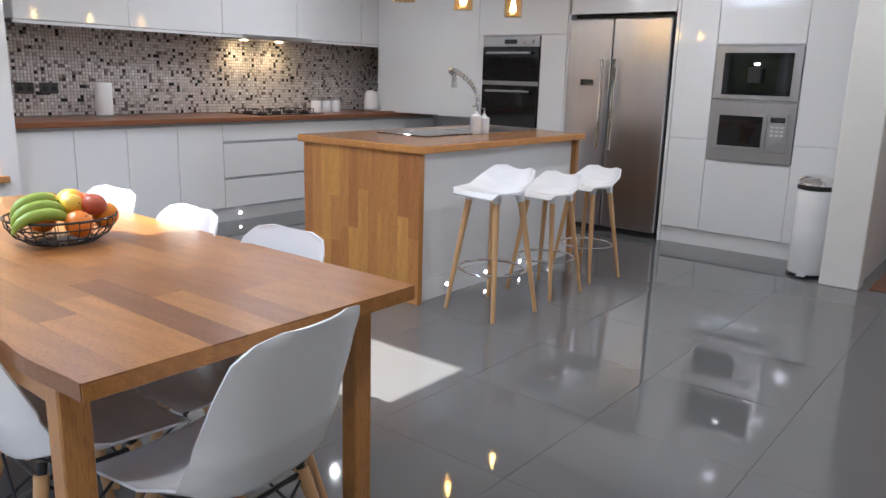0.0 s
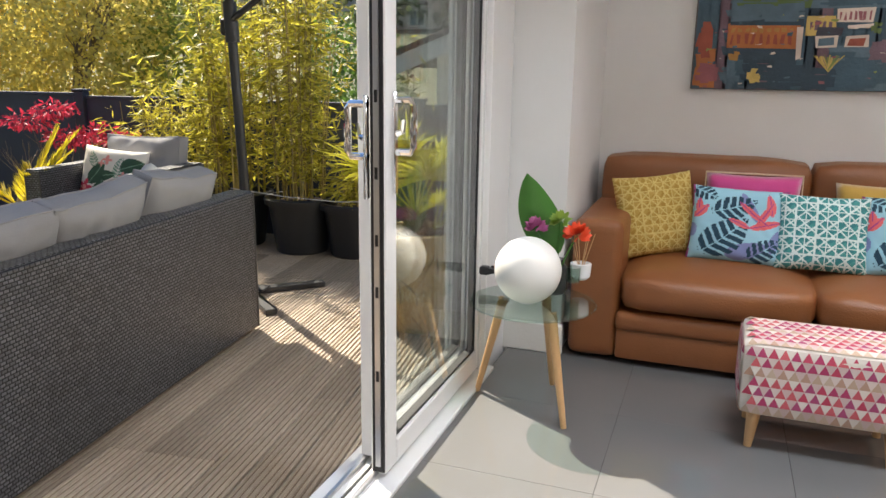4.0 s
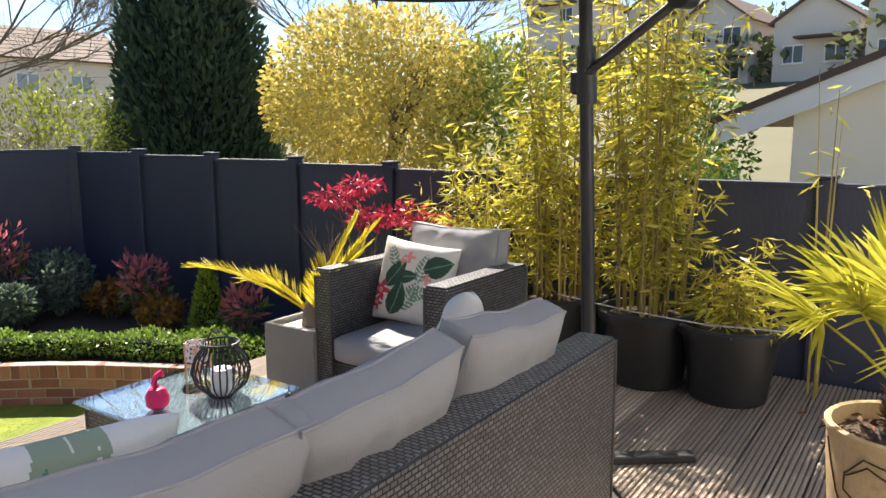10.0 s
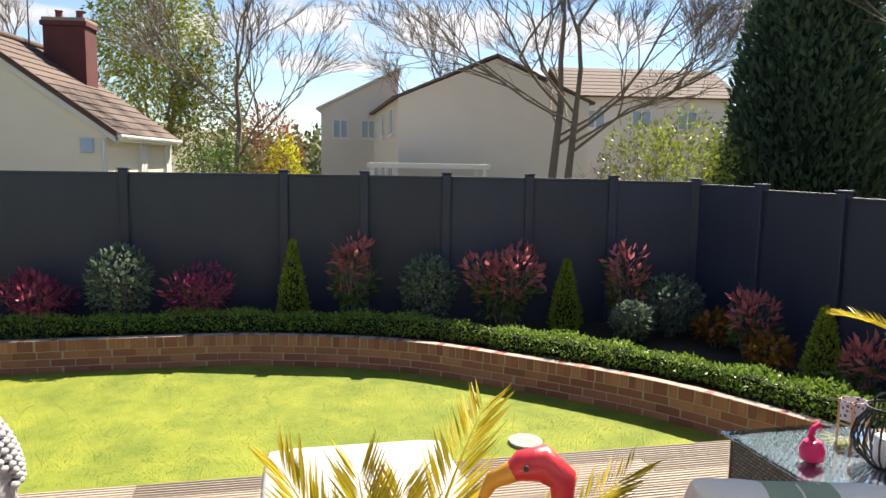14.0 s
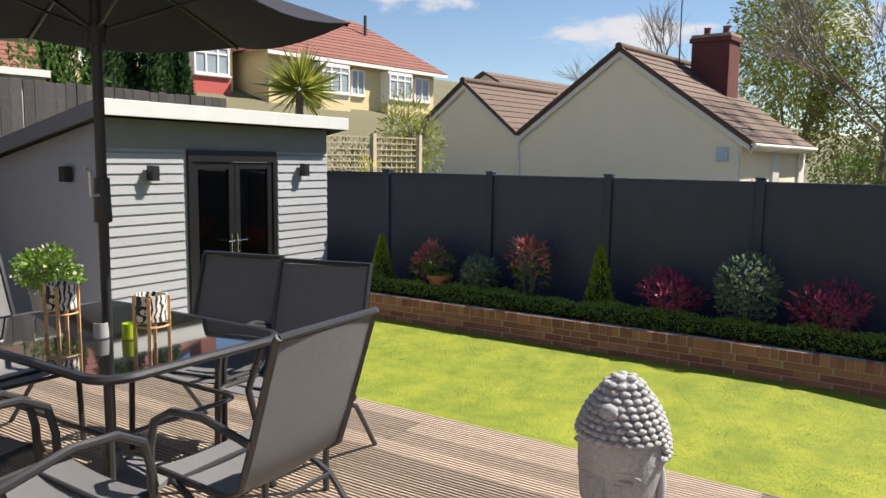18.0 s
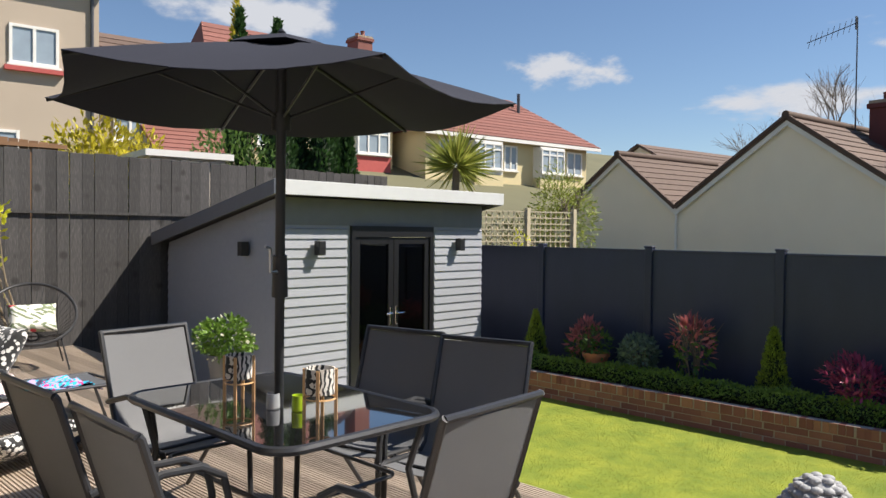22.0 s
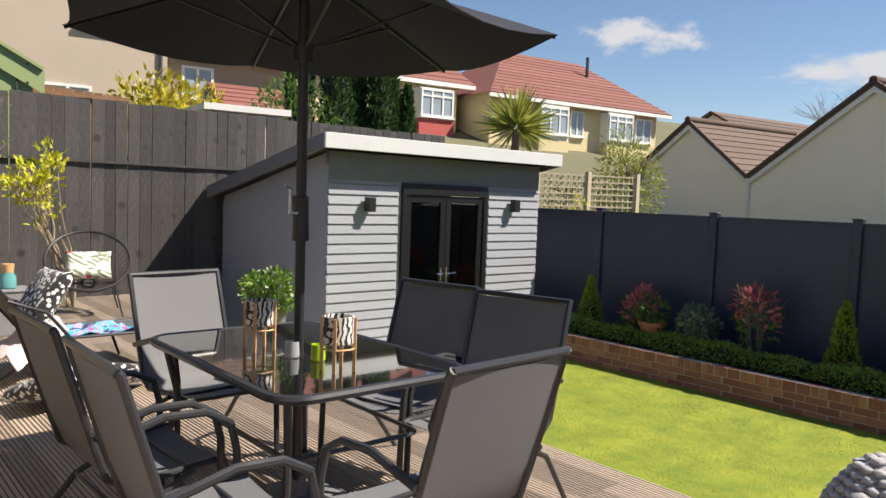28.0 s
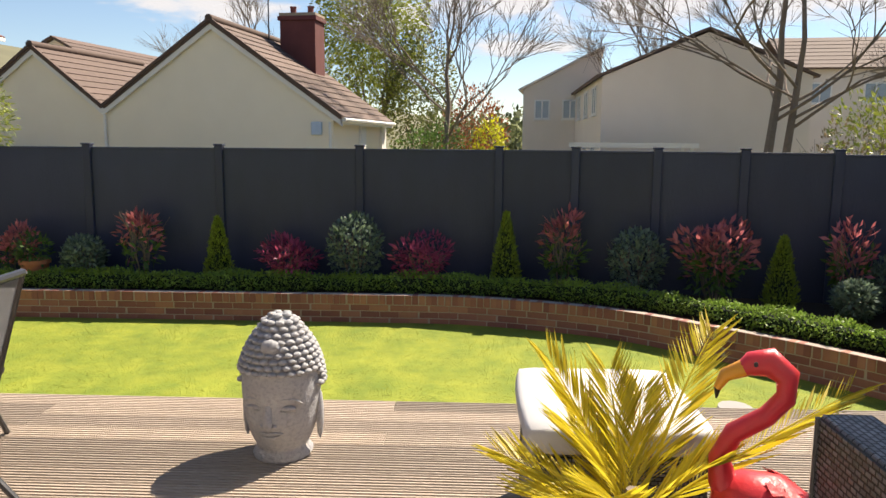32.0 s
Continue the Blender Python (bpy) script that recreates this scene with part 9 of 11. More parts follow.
stone = mat("grey_cast_stone", (0.36, 0.36, 0.37), 0.85, var=0.16, scale=8, fine=70, bump=0.5, second=(0.28, 0.28, 0.29))
bm = B()
prof = [(0.118, 0.0), (0.122, 0.015), (0.108, 0.04), (0.106, 0.06), (0.116, 0.085), (0.128, 0.12), (0.138, 0.16), (0.145, 0.20), (0.150, 0.24), (0.154, 0.28), (0.157, 0.32), (0.158, 0.36), (0.156, 0.41), (0.147, 0.47), (0.126, 0.54), (0.098, 0.60), (0.078, 0.63), (0.057, 0.67), (0.03, 0.695), (0.0, 0.70)]
n = 64
rings = []
for r, z in prof:
    row = []
    for i in range(n):
        a = 6.2832 * i / n
        x, y = math.cos(a), math.sin(a)
        rr = max(r, 0.002) * (1 + 0.05 * x * x)
        if x > 0:      # the face: chin, lips, nose, brows, eyes
            f = x ** 3
            rr += f * 0.020 * math.exp(-((z - 0.095) / 0.025) ** 2) * math.exp(-(y / 0.35) ** 2)
            rr -= f * 0.010 * math.exp(-((z - 0.125) / 0.012) ** 2) * math.exp(-(y / 0.4) ** 2)
            rr += f * 0.010 * math.exp(-((z - 0.155) / 0.022) ** 2) * math.exp(-(y / 0.3) ** 2)
            rr += f * 0.030 * math.exp(-((z - 0.215) / 0.03) ** 2) * math.exp(-(y / 0.16) ** 2)
            rr -= 0.020 * math.exp(-((z - 0.285) / 0.028) ** 2) * math.exp(-((abs(y) - 0.40) / 0.2) ** 2)
            rr += 0.006 * math.exp(-((z - 0.20) / 0.045) ** 2) * math.exp(-((abs(y) - 0.55) / 0.2) ** 2)
        row.append(bm.verts.new((rr * x, rr * y * 0.94, z)))
    rings.append(row)
for a, b in zip(rings, rings[1:]):
    for j in range(n):
        bm.faces.new((a[j], a[(j + 1) % n], b[(j + 1) % n], b[j]))
bm.faces.new(rings[0][::-1])


def blob(c, r, sq=(1, 1, 1), k=8):
    c = Vector(c)
    pr = [[bm.verts.new(c + Vector((r * sq[0] * math.sin(t) * math.cos(a), r * sq[1] * math.sin(t) * math.sin(a), -r * sq[2] * math.cos(t)))) for a in np.linspace(0, 6.2832, k, endpoint=False)] for t in np.linspace(0.15, math.pi - 0.15, 6)]
    for a, b in zip(pr, pr[1:]):
        for j in range(k):
            bm.faces.new((a[j], a[(j + 1) % k], b[(j + 1) % k], b[j]))
    bm.faces.new(pr[0][::-1]), bm.faces.new(pr[-1])


for i, z in enumerate(np.arange(0.37, 0.70, 0.027)):      # rows of curls
    r = np.interp(z, [q[1] for q in prof], [q[0] for q in prof])
    cnt = max(5, int(6.2832 * r / 0.033))
    for j in range(cnt):
        a = 6.2832 * (j + 0.5 * (i % 2)) / cnt
        if math.cos(a) > 0.15 and z < 0.43:
            continue
        blob((r * 1.05 * math.cos(a), r * 0.99 * math.sin(a), z), 0.0145, (1.35, 1.35, 0.95))
blob((0.118, 0, 0.565), 0.042, (0.7, 1, 1))
for s in (-1, 1):
    blob((-0.01, s * 0.146, 0.20), 0.028, (0.9, 0.55, 4.6))      # long ears
    blob((0.128, s * 0.058, 0.283), 0.024, (0.7, 1.6, 0.62), 12)    # lowered eyelids
    tube(bm, [(0.153, s * 0.020, 0.300), (0.150, s * 0.050, 0.331), (0.132, s * 0.088, 0.326), (0.108, s * 0.115, 0.300)], [0.004, 0.006, 0.005, 0.003], 8)     # brows
    tube(bm, [(0.146, s * 0.024, 0.272), (0.141, s * 0.058, 0.266), (0.118, s * 0.096, 0.275)], [0.002, 0.004, 0.002], 6)    # lashes
    blob((0.166, s * 0.020, 0.205), 0.012, (1.0, 1.0, 0.8))       # nostrils
tube(bm, [(0.150, 0, 0.315), (0.162, 0, 0.28), (0.176, 0, 0.235), (0.182, 0, 0.212), (0.168, 0, 0.199)], [0.010, 0.012, 0.016, 0.018, 0.010], 12)     # nose
tube(bm, [(0.140, -0.046, 0.160), (0.158, -0.02, 0.168), (0.162, 0, 0.164), (0.158, 0.02, 0.168), (0.140, 0.046, 0.160)], [0.003, 0.008, 0.008, 0.008, 0.003], 8)     # lips
tube(bm, [(0.142, -0.036, 0.152), (0.158, -0.015, 0.146), (0.158, 0.015, 0.146), (0.142, 0.036, 0.152)], [0.003, 0.009, 0.009, 0.003], 8)
ob = solid("buddha_head", bm, stone, "grey cast stone buddha head statue on the deck", "statue", kind="", smooth=70, m=GM @ pose(-2.77, 1.475, DECK, 0, 0, -4) @ Matrix.Diagonal((1.14, 1.16, 0.915, 1)))

# ---- outdoor dining set ----
frame_grey = mat("grey_powder_coat", (0.03, 0.031, 0.035), 0.35, var=0.08, bump=0.05)
mesh_cloth = mat("dark_mesh_fabric", (0.14, 0.143, 0.152), 0.6, var=0.08, scale=3, fine=600, bump=0.3)
gt = thing("garden_table", "black glass garden table with rounded corners", "garden table", GM @ pose(-1.84, -0.575, DECK))


def round_rect(w, h, r, k=6):
    pts = []
    for cx, cy, a0 in ((w - r, h - r, 0), (-w + r, h - r, 90), (-w + r, -h + r, 180), (w - r, -h + r, 270)):
        pts += [(cx + r * math.cos(radians(a0 + 90 * i / k)), cy + r * math.sin(radians(a0 + 90 * i / k))) for i in range(k + 1)]
    return pts


TW, TL = 0.44, 0.66
part("glass_top", prism(B(), round_rect(TW - 0.015, TL - 0.015, 0.11), 0.706, 0.714), mat("smoked_glass", (0.010, 0.010, 0.011), 0.015, var=0.0, bump=0.0, spec=1.0, coat=1.0), gt)
part("rim", tube(B(), [(x, y, 0.70) for x, y in round_rect(TW, TL, 0.12)], 0.019, 8, closed=True), frame_grey, gt, smooth=True)
for sx in (-1, 1):
    for sy in (-1, 1):
        part("leg", tube(B(), [(sx * (TW - 0.06), sy * (TL - 0.08), 0.69), (sx * (TW - 0.10), sy * (TL - 0.14), 0.45), (sx * (TW - 0.04), sy * (TL - 0.05), 0.0)], 0.016, 8), frame_grey, gt, smooth=True)
part("stretcher", tube(B(), [(x, y, 0.42) for x, y in round_rect(TW - 0.13, TL - 0.18, 0.05, 3)], 0.010, 6, closed=True), frame_grey, gt, smooth=True)


def garden_chair(label):
    """A sling chair that faces +y: two bent side tubes, arms, and one sheet of mesh."""
    c = thing("garden_chair", label, "garden chair", group="garden dining chairs")
    for s in (-1, 1):
        x = s * 0.255
        part("side_frame", tube(B(), [(x, -0.33, 0.955), (x, -0.32, 0.945), (x, -0.20, 0.55), (x, -0.16, 0.43), (x, -0.10, 0.39), (x, 0.22, 0.415), (x, 0.26, 0.41), (x, 0.27, 0.38)], 0.0135, 8), frame_grey, c, smooth=True)
        part("front_leg_arm", tube(B(), [(s * 0.285, 0.25, 0.0), (s * 0.28, 0.235, 0.50), (s * 0.28, 0.21, 0.60), (s * 0.28, 0.12, 0.65), (s * 0.28, -0.02, 0.655), (s * 0.272, -0.22, 0.60)], 0.015, 8, flat=1.0), frame_grey, c, smooth=True)
        part("rear_leg", tube(B(), [(s * 0.268, 0.14, 0.40), (s * 0.275, -0.10, 0.28), (s * 0.28, -0.33, 0.0)], 0.0125, 8), frame_grey, c, smooth=True)
    rows = []
    for y, z in ((0.255, 0.415), (0.12, 0.398), (0.0, 0.388), (-0.10, 0.392), (-0.15, 0.43), (-0.20, 0.56), (-0.26, 0.75), (-0.315, 0.935)):
        rows.append([Vector((u * 0.25, y + 0.012 * (1 - u * u) * (-1 if z > 0.43 else 0), z - 0.018 * (1 - u * u) * (1 if z < 0.43 else 0))) for u in np.linspace(-1, 1, 7)])
    part("mesh_sling", shell_mesh(rows, 0.004), mesh_cloth, c, smooth=60)
    part("top_bar", rod(B(), (-0.255, -0.325, 0.95), (0.255, -0.325, 0.95), 0.014, n=8), frame_grey, c, smooth=True)
    part("cross_bar", rod(B(), (-0.27, -0.10, 0.28), (0.27, -0.10, 0.28), 0.009, n=8), frame_grey, c)
    part("cross_bar", rod(B(), (-0.27, 0.14, 0.395), (0.27, 0.14, 0.395), 0.009, n=8), frame_grey, c)
    return c


gc = garden_chair("dark grey mesh sling garden chair with bent arms")
gc.matrix_basis = GM @ pose(-1.73, 0.49, DECK, 0, 0, 183)
for u, v, a in ((-2.51, -0.08, -75), (-2.45, -0.65, -78), (-1.77, -1.42, 7), (-1.09, -0.53, 92), (-1.095, 0.15, 89)):
    copy_thing(gc, GM @ pose(u, v, DECK, 0, 0, a))
ps = thing("garden_parasol", "charcoal six-panel parasol through the garden table", "parasol", GM @ pose(-1.84, -0.575, DECK))
LEAN = Vector((0.0794, 0.126, 1.0))      # lean added so that the canopy's shade clears the far chair
part("pole", rod(B(), LEAN * 0.06, LEAN * 2.25, 0.0215, n=16), pole_grey, ps, smooth=True)
part("base", lathe(B(), ((0.24, 0), (0.245, 0.03), (0.20, 0.055), (0.05, 0.07), (0.04, 0.16), (0.025, 0.165)), 28), mat("grey_resin_base", (0.14, 0.14, 0.15), 0.7), ps, smooth=True)
cb_ = part("crank_housing", rod(B(), LEAN * 1.22, LEAN * 1.40, 0.036, 0.03, 14), pole_grey, ps, smooth=True)
part("crank_handle", tube(B(), [Vector(q) + Vector((0.106, 0.168, 0)) for q in ((0.03, 0.02, 1.33), (0.065, 0.03, 1.33), (0.068, 0.03, 1.43), (0.095, 0.035, 1.44))], 0.008, 8), steel, cb_, smooth=True)
part("slider", rod(B(), LEAN * 1.93, LEAN * 2.0, 0.04, n=14), pole_grey, ps, smooth=True)
PX, PY, PR = LEAN.x * 2.016, LEAN.y * 2.016, 0.986
canopy(ps, (PX, PY, 2.016), PR, 0.274, 0.036, 6, 0.0, 0.26)
for k in range(6):
    a = 0.26 + 6.2832 * k / 6
    s = 0.52
    part("strut", rod(B(), (PX + 0.03 * math.cos(a), PY + 0.03 * math.sin(a), 1.98), (PX + PR * s * math.cos(a), PY + PR * s * math.sin(a), 2.016 + 0.274 - 0.238 * s ** 1.15 - 0.018), 0.006, n=6), pole_grey, ps)
part("vent_cap", lathe(B(), ((0.24, 2.258), (0.15, 2.295), (0.02, 2.318), (0.0, 2.319)), 6, (PX, PY, 0)), canopy_mat, ps)
part("finial", lathe(B(), ((0.012, 2.318), (0.018, 2.337), (0.0, 2.355)), 10, (PX, PY, 0)), pole_grey, ps)
tea_holder(GM @ pose(-1.71, -0.70, DECK + 0.714) @ Matrix.Diagonal((1.3, 1.3, 1, 1)), "black and white zigzag candle holder on wooden legs", 0.22)
tea_holder(GM @ pose(-1.785, -0.18, DECK + 0.714) @ Matrix.Diagonal((1.3, 1.3, 1, 1)), "black and white zigzag candle holder on wooden legs", 0.22)
for u, v, c, lab in ((-1.81, -0.37, (0.35, 0.5, 0.02), "small lime green glass tealight"), (-1.75, -0.48, (0.35, 0.36, 0.38), "small clear glass tealight")):
    o = thing("tealight_glass", lab, "tealight", GM @ pose(u, v, DECK + 0.714), "tealights")
    part("glass", lathe(B(), ((0.028, 0), (0.032, 0.006), (0.03, 0.07), (0.026, 0.07), (0.025, 0.012), (0.0, 0.012)), 18), mat("tealight_" + lab.split()[1], c, 0.1, var=0.05, bump=0.0), o, smooth=30)
    part("wax", lathe(B(), ((0.024, 0.013), (0.024, 0.03), (0.0, 0.031)), 14), white_shell, o)
pb = thing("leafy_pot_plant", "round leafy plant in a grey pot beside the garden room", "plant", GM @ pose(-3.56, -4.10, DECK - 0.002))
part("pot", lathe(B(), ((0.12, 0), (0.17, 0.3), (0.18, 0.3), (0.17, 0.32), (0.15, 0.29), (0.0, 0.29)), 22), planter_grey, pb, smooth=True)
p, d = cloud(1100, (0, 0, 0.46), (0.29, 0.29, 0.21), 5, 0.6, lumps=8)
part("foliage", leaf_mesh("foliage", p, d, 0.06, 0.5, leaf_mat("fresh_leaf", (0.13, 0.23, 0.03)), 2), None, pb)
p, d = cloud(46, (0, 0, 0.46), (0.30, 0.30, 0.22), 6, 0.9)
part("flower", leaf_mesh("flower", p, d, 0.04, 0.9, leaf_mat("cream_petal", (0.75, 0.74, 0.58)), 3), None, pb)

# ---- the lounging corner ----
black_cord = mat("black_cord", (0.02, 0.02, 0.022), 0.5)


def cord_chair(m, cushion, label):
    c = thing("cord_chair", "round black cord garden chair on thin steel legs", "garden chair", m, "cord chairs")
    tiltm = Matrix.Translation((0, -0.02, 0.50)) @ Matrix.Rotation(radians(36), 4, "X")
    rim = [tiltm @ Vector((0.36 * math.cos(a), 0.42 * math.sin(a), 0.0)) for a in np.linspace(0, 6.2832, 40, endpoint=False)]
    part("rim", tube(B(), rim, 0.014, 8, closed=True), black_cord, c, smooth=True)
    hub = tiltm @ Vector((0, -0.10, -0.24))
    for k in range(40):
        p = rim[k]
        q = hub + (p - hub) * 0.14
        mid = (p + q) / 2 + (tiltm.to_3x3() @ Vector((0, 0, -0.06)))
        part("cord", tube(B(), [p, mid, q], 0.0035, 4), black_cord, c)
    part("seat_ring", tube(B(), [hub + (p - hub) * 0.14 for p in rim[::2]], 0.007, 6, closed=True), black_cord, c, smooth=True)
    for sx in (-1, 1):
        part("leg", tube(B(), [(sx * 0.27, 0.28, 0.0), (sx * 0.2, 0.12, 0.27), (sx * 0.22, -0.08, 0.3), (sx * 0.28, -0.28, 0.0)], 0.008, 6), black_cord, c, smooth=True)
    part("leg_hoop", tube(B(), [(0.2, 0.12, 0.27), (-0.2, 0.12, 0.27)], 0.008, 6), black_cord, c)
    o = thing("scatter_cushion", label, "cushion", m @ Matrix.Translation((0, -0.09, 0.33)) @ pose(0, 0, 0, 34, 0, 180), "garden cushions")
    part("cover", pillow(B(), 0.40, 0.30, 0.13, 12, seed=3), cushion, o)


cord_chair(GM @ pose(-2.55, -6.35, DECK, 0, 0, 166) @ Matrix.Diagonal((1.18, 1.1, 1.18, 1)), tropic_mat("red_bloom_print", (0.78, 0.76, 0.68), (0.20, 0.24, 0.14), (0.30, 0.34, 0.22), (0.62, 0.06, 0.08), 7), "white cushion with red flower print")
cord_chair(GM @ pose(-0.98, -5.3, DECK, 0, 0, -118) @ Matrix.Diagonal((1.2, 1.2, 1.15, 1)), mat("aqua_cushion", (0.38, 0.62, 0.58), 0.85, var=0.1), "pale aqua cushion in the cord chair")
sl = thing("sun_lounger", "grey folding sun lounger with raised back", "sun lounger", GM @ pose(-1.50, -3.78, DECK, 0, 0, 96))
lounge_cloth = mat("lounger_grey_mesh", (0.085, 0.088, 0.095), 0.8, var=0.1, fine=400)
for s in (-1, 1):
    part("side_rail", tube(B(), [(s * 0.29, -0.5, 0.88), (s * 0.29, -0.05, 0.30), (s * 0.29, 0.85, 0.28)], 0.013, 8), frame_grey, sl, smooth=True)
    part("leg", tube(B(), [(s * 0.28, -0.42, 0.0), (s * 0.28, 0.05, 0.29)], 0.012, 8), frame_grey, sl)
    part("leg", tube(B(), [(s * 0.28, 0.72, 0.0), (s * 0.28, 0.62, 0.28)], 0.012, 8), frame_grey, sl)
    part("arm_rest", tube(B(), [(s * 0.31, -0.30, 0.60), (s * 0.32, -0.05, 0.50), (s * 0.31, 0.12, 0.29)], 0.013, 8), frame_grey, sl, smooth=True)
part("foot_bar", tube(B(), [(-0.29, 0.85, 0.28), (0.29, 0.85, 0.28)], 0.012, 8), frame_grey, sl)
part("head_bar", tube(B(), [(-0.29, -0.5, 0.88), (0.29, -0.5, 0.88)], 0.012, 8), frame_grey, sl)
rows = [[Vector((u * 0.285, y, z - 0.02 * (1 - u * u))) for u in np.linspace(-1, 1, 5)] for y, z in ((-0.49, 0.87), (-0.28, 0.60), (-0.05, 0.31), (0.2, 0.295), (0.5, 0.288), (0.84, 0.28))]
part("sling", shell_mesh(rows, 0.005), lounge_cloth, sl, smooth=60)
tw = thing("beach_towel", "bright pink, blue and black patterned towel on the lounger", "towel", GM @ pose(-1.86, -3.80, DECK + 0.27, 0, 0, 10))
rows = []
for i in range(15):
    rows.append([Vector((-0.36 + 0.05 * i, -0.2 + 0.05 * j, 0.035 + 0.03 * noise.noise(Vector((i * 0.5, j * 0.6, 2.0))) - 0.10 * max(0, (abs(i - 7) - 5.0) / 3))) for j in range(9)])
part("cloth", shell_mesh(rows, 0.008), tropic_mat("towel_print", (0.45, 0.35, 0.60), (0.02, 0.42, 0.62), (0.62, 0.03, 0.22), (0.04, 0.03, 0.08), 10), tw, smooth=True)
tw = thing("white_towel", "pale pink and white towel thrown over the lounger", "towel", GM @ pose(-1.36, -3.62, DECK + 0.33, 0, 0, 30))
rows = []
for i in range(13):
    rows.append([Vector((-0.22 + 0.036 * i, -0.2 + 0.05 * j, 0.11 - 0.22 * i / 12 + 0.045 * noise.noise(Vector((i * 0.55, j * 0.7, 7.0))) - 0.05 * max(0, abs(j - 4) - 2))) for j in range(9)])
part("cloth", shell_mesh(rows, 0.012), mat("pale_pink_towelling", (0.62, 0.50, 0.50), 0.95, var=0.15, scale=9, fine=160, bump=0.5, second=(0.72, 0.66, 0.64)), tw, smooth=True)
bw_print = pattern_mat("black_white_print", ((0, (0.75, 0.73, 0.70)), (0.42, (0.02, 0.02, 0.02))), 26)
for u, v, z, tn, ln_ in ((-1.30, -3.0, DECK + 0.01, 20, 70), (-1.86, -3.15, DECK + 0.01, -30, 72), (-1.42, -3.78, DECK + 0.32, 100, 30)):
    o = thing("floor_cushion", "black and white patterned floor cushion", "cushion", GM @ pose(u, v, z, 0, 0, tn) @ pose(0, 0, 0.05, -ln_, 0, 0), "floor cushions")
    part("cover", pillow(B(), 0.48, 0.46, 0.14, 12, seed=u), bw_print, o)
sd_ = thing("planter_box", "dark grey side table box with a candle jar", "side table", GM @ pose(-1.63, -5.55, DECK))
part("box", bx(-0.17, -0.17, 0.0, 0.17, 0.17, 0.40, bevel=0.006), planter_grey, sd_)
part("top", bx(-0.18, -0.18, 0.402, 0.18, 0.18, 0.42, bevel=0.004), planter_grey, sd_)
jr = thing("glass_jar", "teal glass jar with a cork stopper", "jar", GM @ pose(-1.63, -5.55, DECK + 0.42))
part("jar", lathe(B(), ((0.06, 0), (0.07, 0.01), (0.07, 0.11), (0.05, 0.14), (0.05, 0.15)), 20), mat("teal_glass", (0.12, 0.32, 0.32), 0.1, bump=0.0), jr, smooth=True)
part("cork", lathe(B(), ((0.048, 0.151), (0.055, 0.23), (0.0, 0.231)), 16), beech, jr, smooth=True)
bs = thing("stone_boulder", "pale smooth boulder by the fence", "boulder", GM @ pose(-1.25, -6.1, DECK))
bm = B()
blob((0, 0, 0.28), 0.20, (0.9, 0.7, 1.45), 14)
bmesh.ops.subdivide_edges(bm, edges=bm.edges[:], cuts=1, use_grid_fill=True)
part("stone", bm, mat("pale_boulder", (0.55, 0.55, 0.54), 0.8, var=0.15, bump=0.4), bs, smooth=80)


def square_pot(u, v, w0, w1, h, material, label):
    o = thing("square_planter", label, "planter", GM @ pose(u, v, DECK), "square planters")
    bm = B()
    vs = [bm.verts.new((sx * w, sy * w, z)) for w, z in ((w0, 0), (w1, h), (w1 - 0.02, h), (w1 - 0.025, h - 0.05)) for sx, sy in ((-1, -1), (1, -1), (1, 1), (-1, 1))]
    for r in range(3):
        for i in range(4):
            bm.faces.new((vs[r * 4 + i], vs[r * 4 + (i + 1) % 4], vs[r * 4 + 4 + (i + 1) % 4], vs[r * 4 + 4 + i]))
    bm.faces.new(vs[3::-1]), bm.faces.new(vs[12:16])
    part("pot", bm, material, o)
    part("soil", bx(-w1 + 0.03, -w1 + 0.03, h - 0.06, w1 - 0.03, w1 - 0.03, h - 0.035), soil, o)
    return o


square_pot(-0.085, -2.62, 0.12, 0.165, 0.47, mat("slate_planter", (0.04, 0.04, 0.043), 0.7, var=0.3, bump=0.4), "tapered dark slate planter with a lime conifer")
conifer(-0.085, -2.62, DECK + 0.43, 0.52, 0.155, lime_leaf, 61, "bright lime conifer in a dark planter", n=2600, size=0.055, group="")
wood_box = mat("pale_timber_planter", (0.42, 0.27, 0.13), 0.8, var=0.2, bump=0.4, stretch=(0.5, 5, 5))
wp = thing("timber_planter", "pale timber planter of stacked planks by the fence", "planter", GM @ pose(-0.36, -5.75, DECK))
for k in range(4):
    part("plank", bx(-0.18, -0.18, 0.01 + 0.15 * k, 0.18, 0.18, 0.158 + 0.15 * k, bevel=0.01), wood_box, wp)
yu = thing("yucca", "spiky yucca in the cream clay pot", "yucca", GM @ pose(-0.30, -5.0, DECK + 0.46))
yp = thing("clay_pot", "cream clay pot holding a spiky yucca", "plant pot", GM @ pose(-0.30, -5.0, DECK))
part("pot", lathe(B(), ((0.11, 0), (0.12, 0.01), (0.155, 0.22), (0.175, 0.40), (0.18, 0.43), (0.16, 0.43), (0.15, 0.38), (0.0, 0.38)), 26), cream_clay, yp, smooth=35)
rg_ = np.random.RandomState(5)
dd = rg_.normal(size=(70, 3))
dd[:, 2] = np.abs(dd[:, 2]) * 0.7 + 0.2
part("foliage", leaf_mesh("foliage", np.zeros((70, 3)), dd, 0.36, 0.06, leaf_mat("yucca_leaf", (0.22, 0.24, 0.05)), 6), None, yu)
part("stem", rod(B(), (0, 0, -0.05), (0, 0, 0.06), 0.03, n=8), bark, yu)
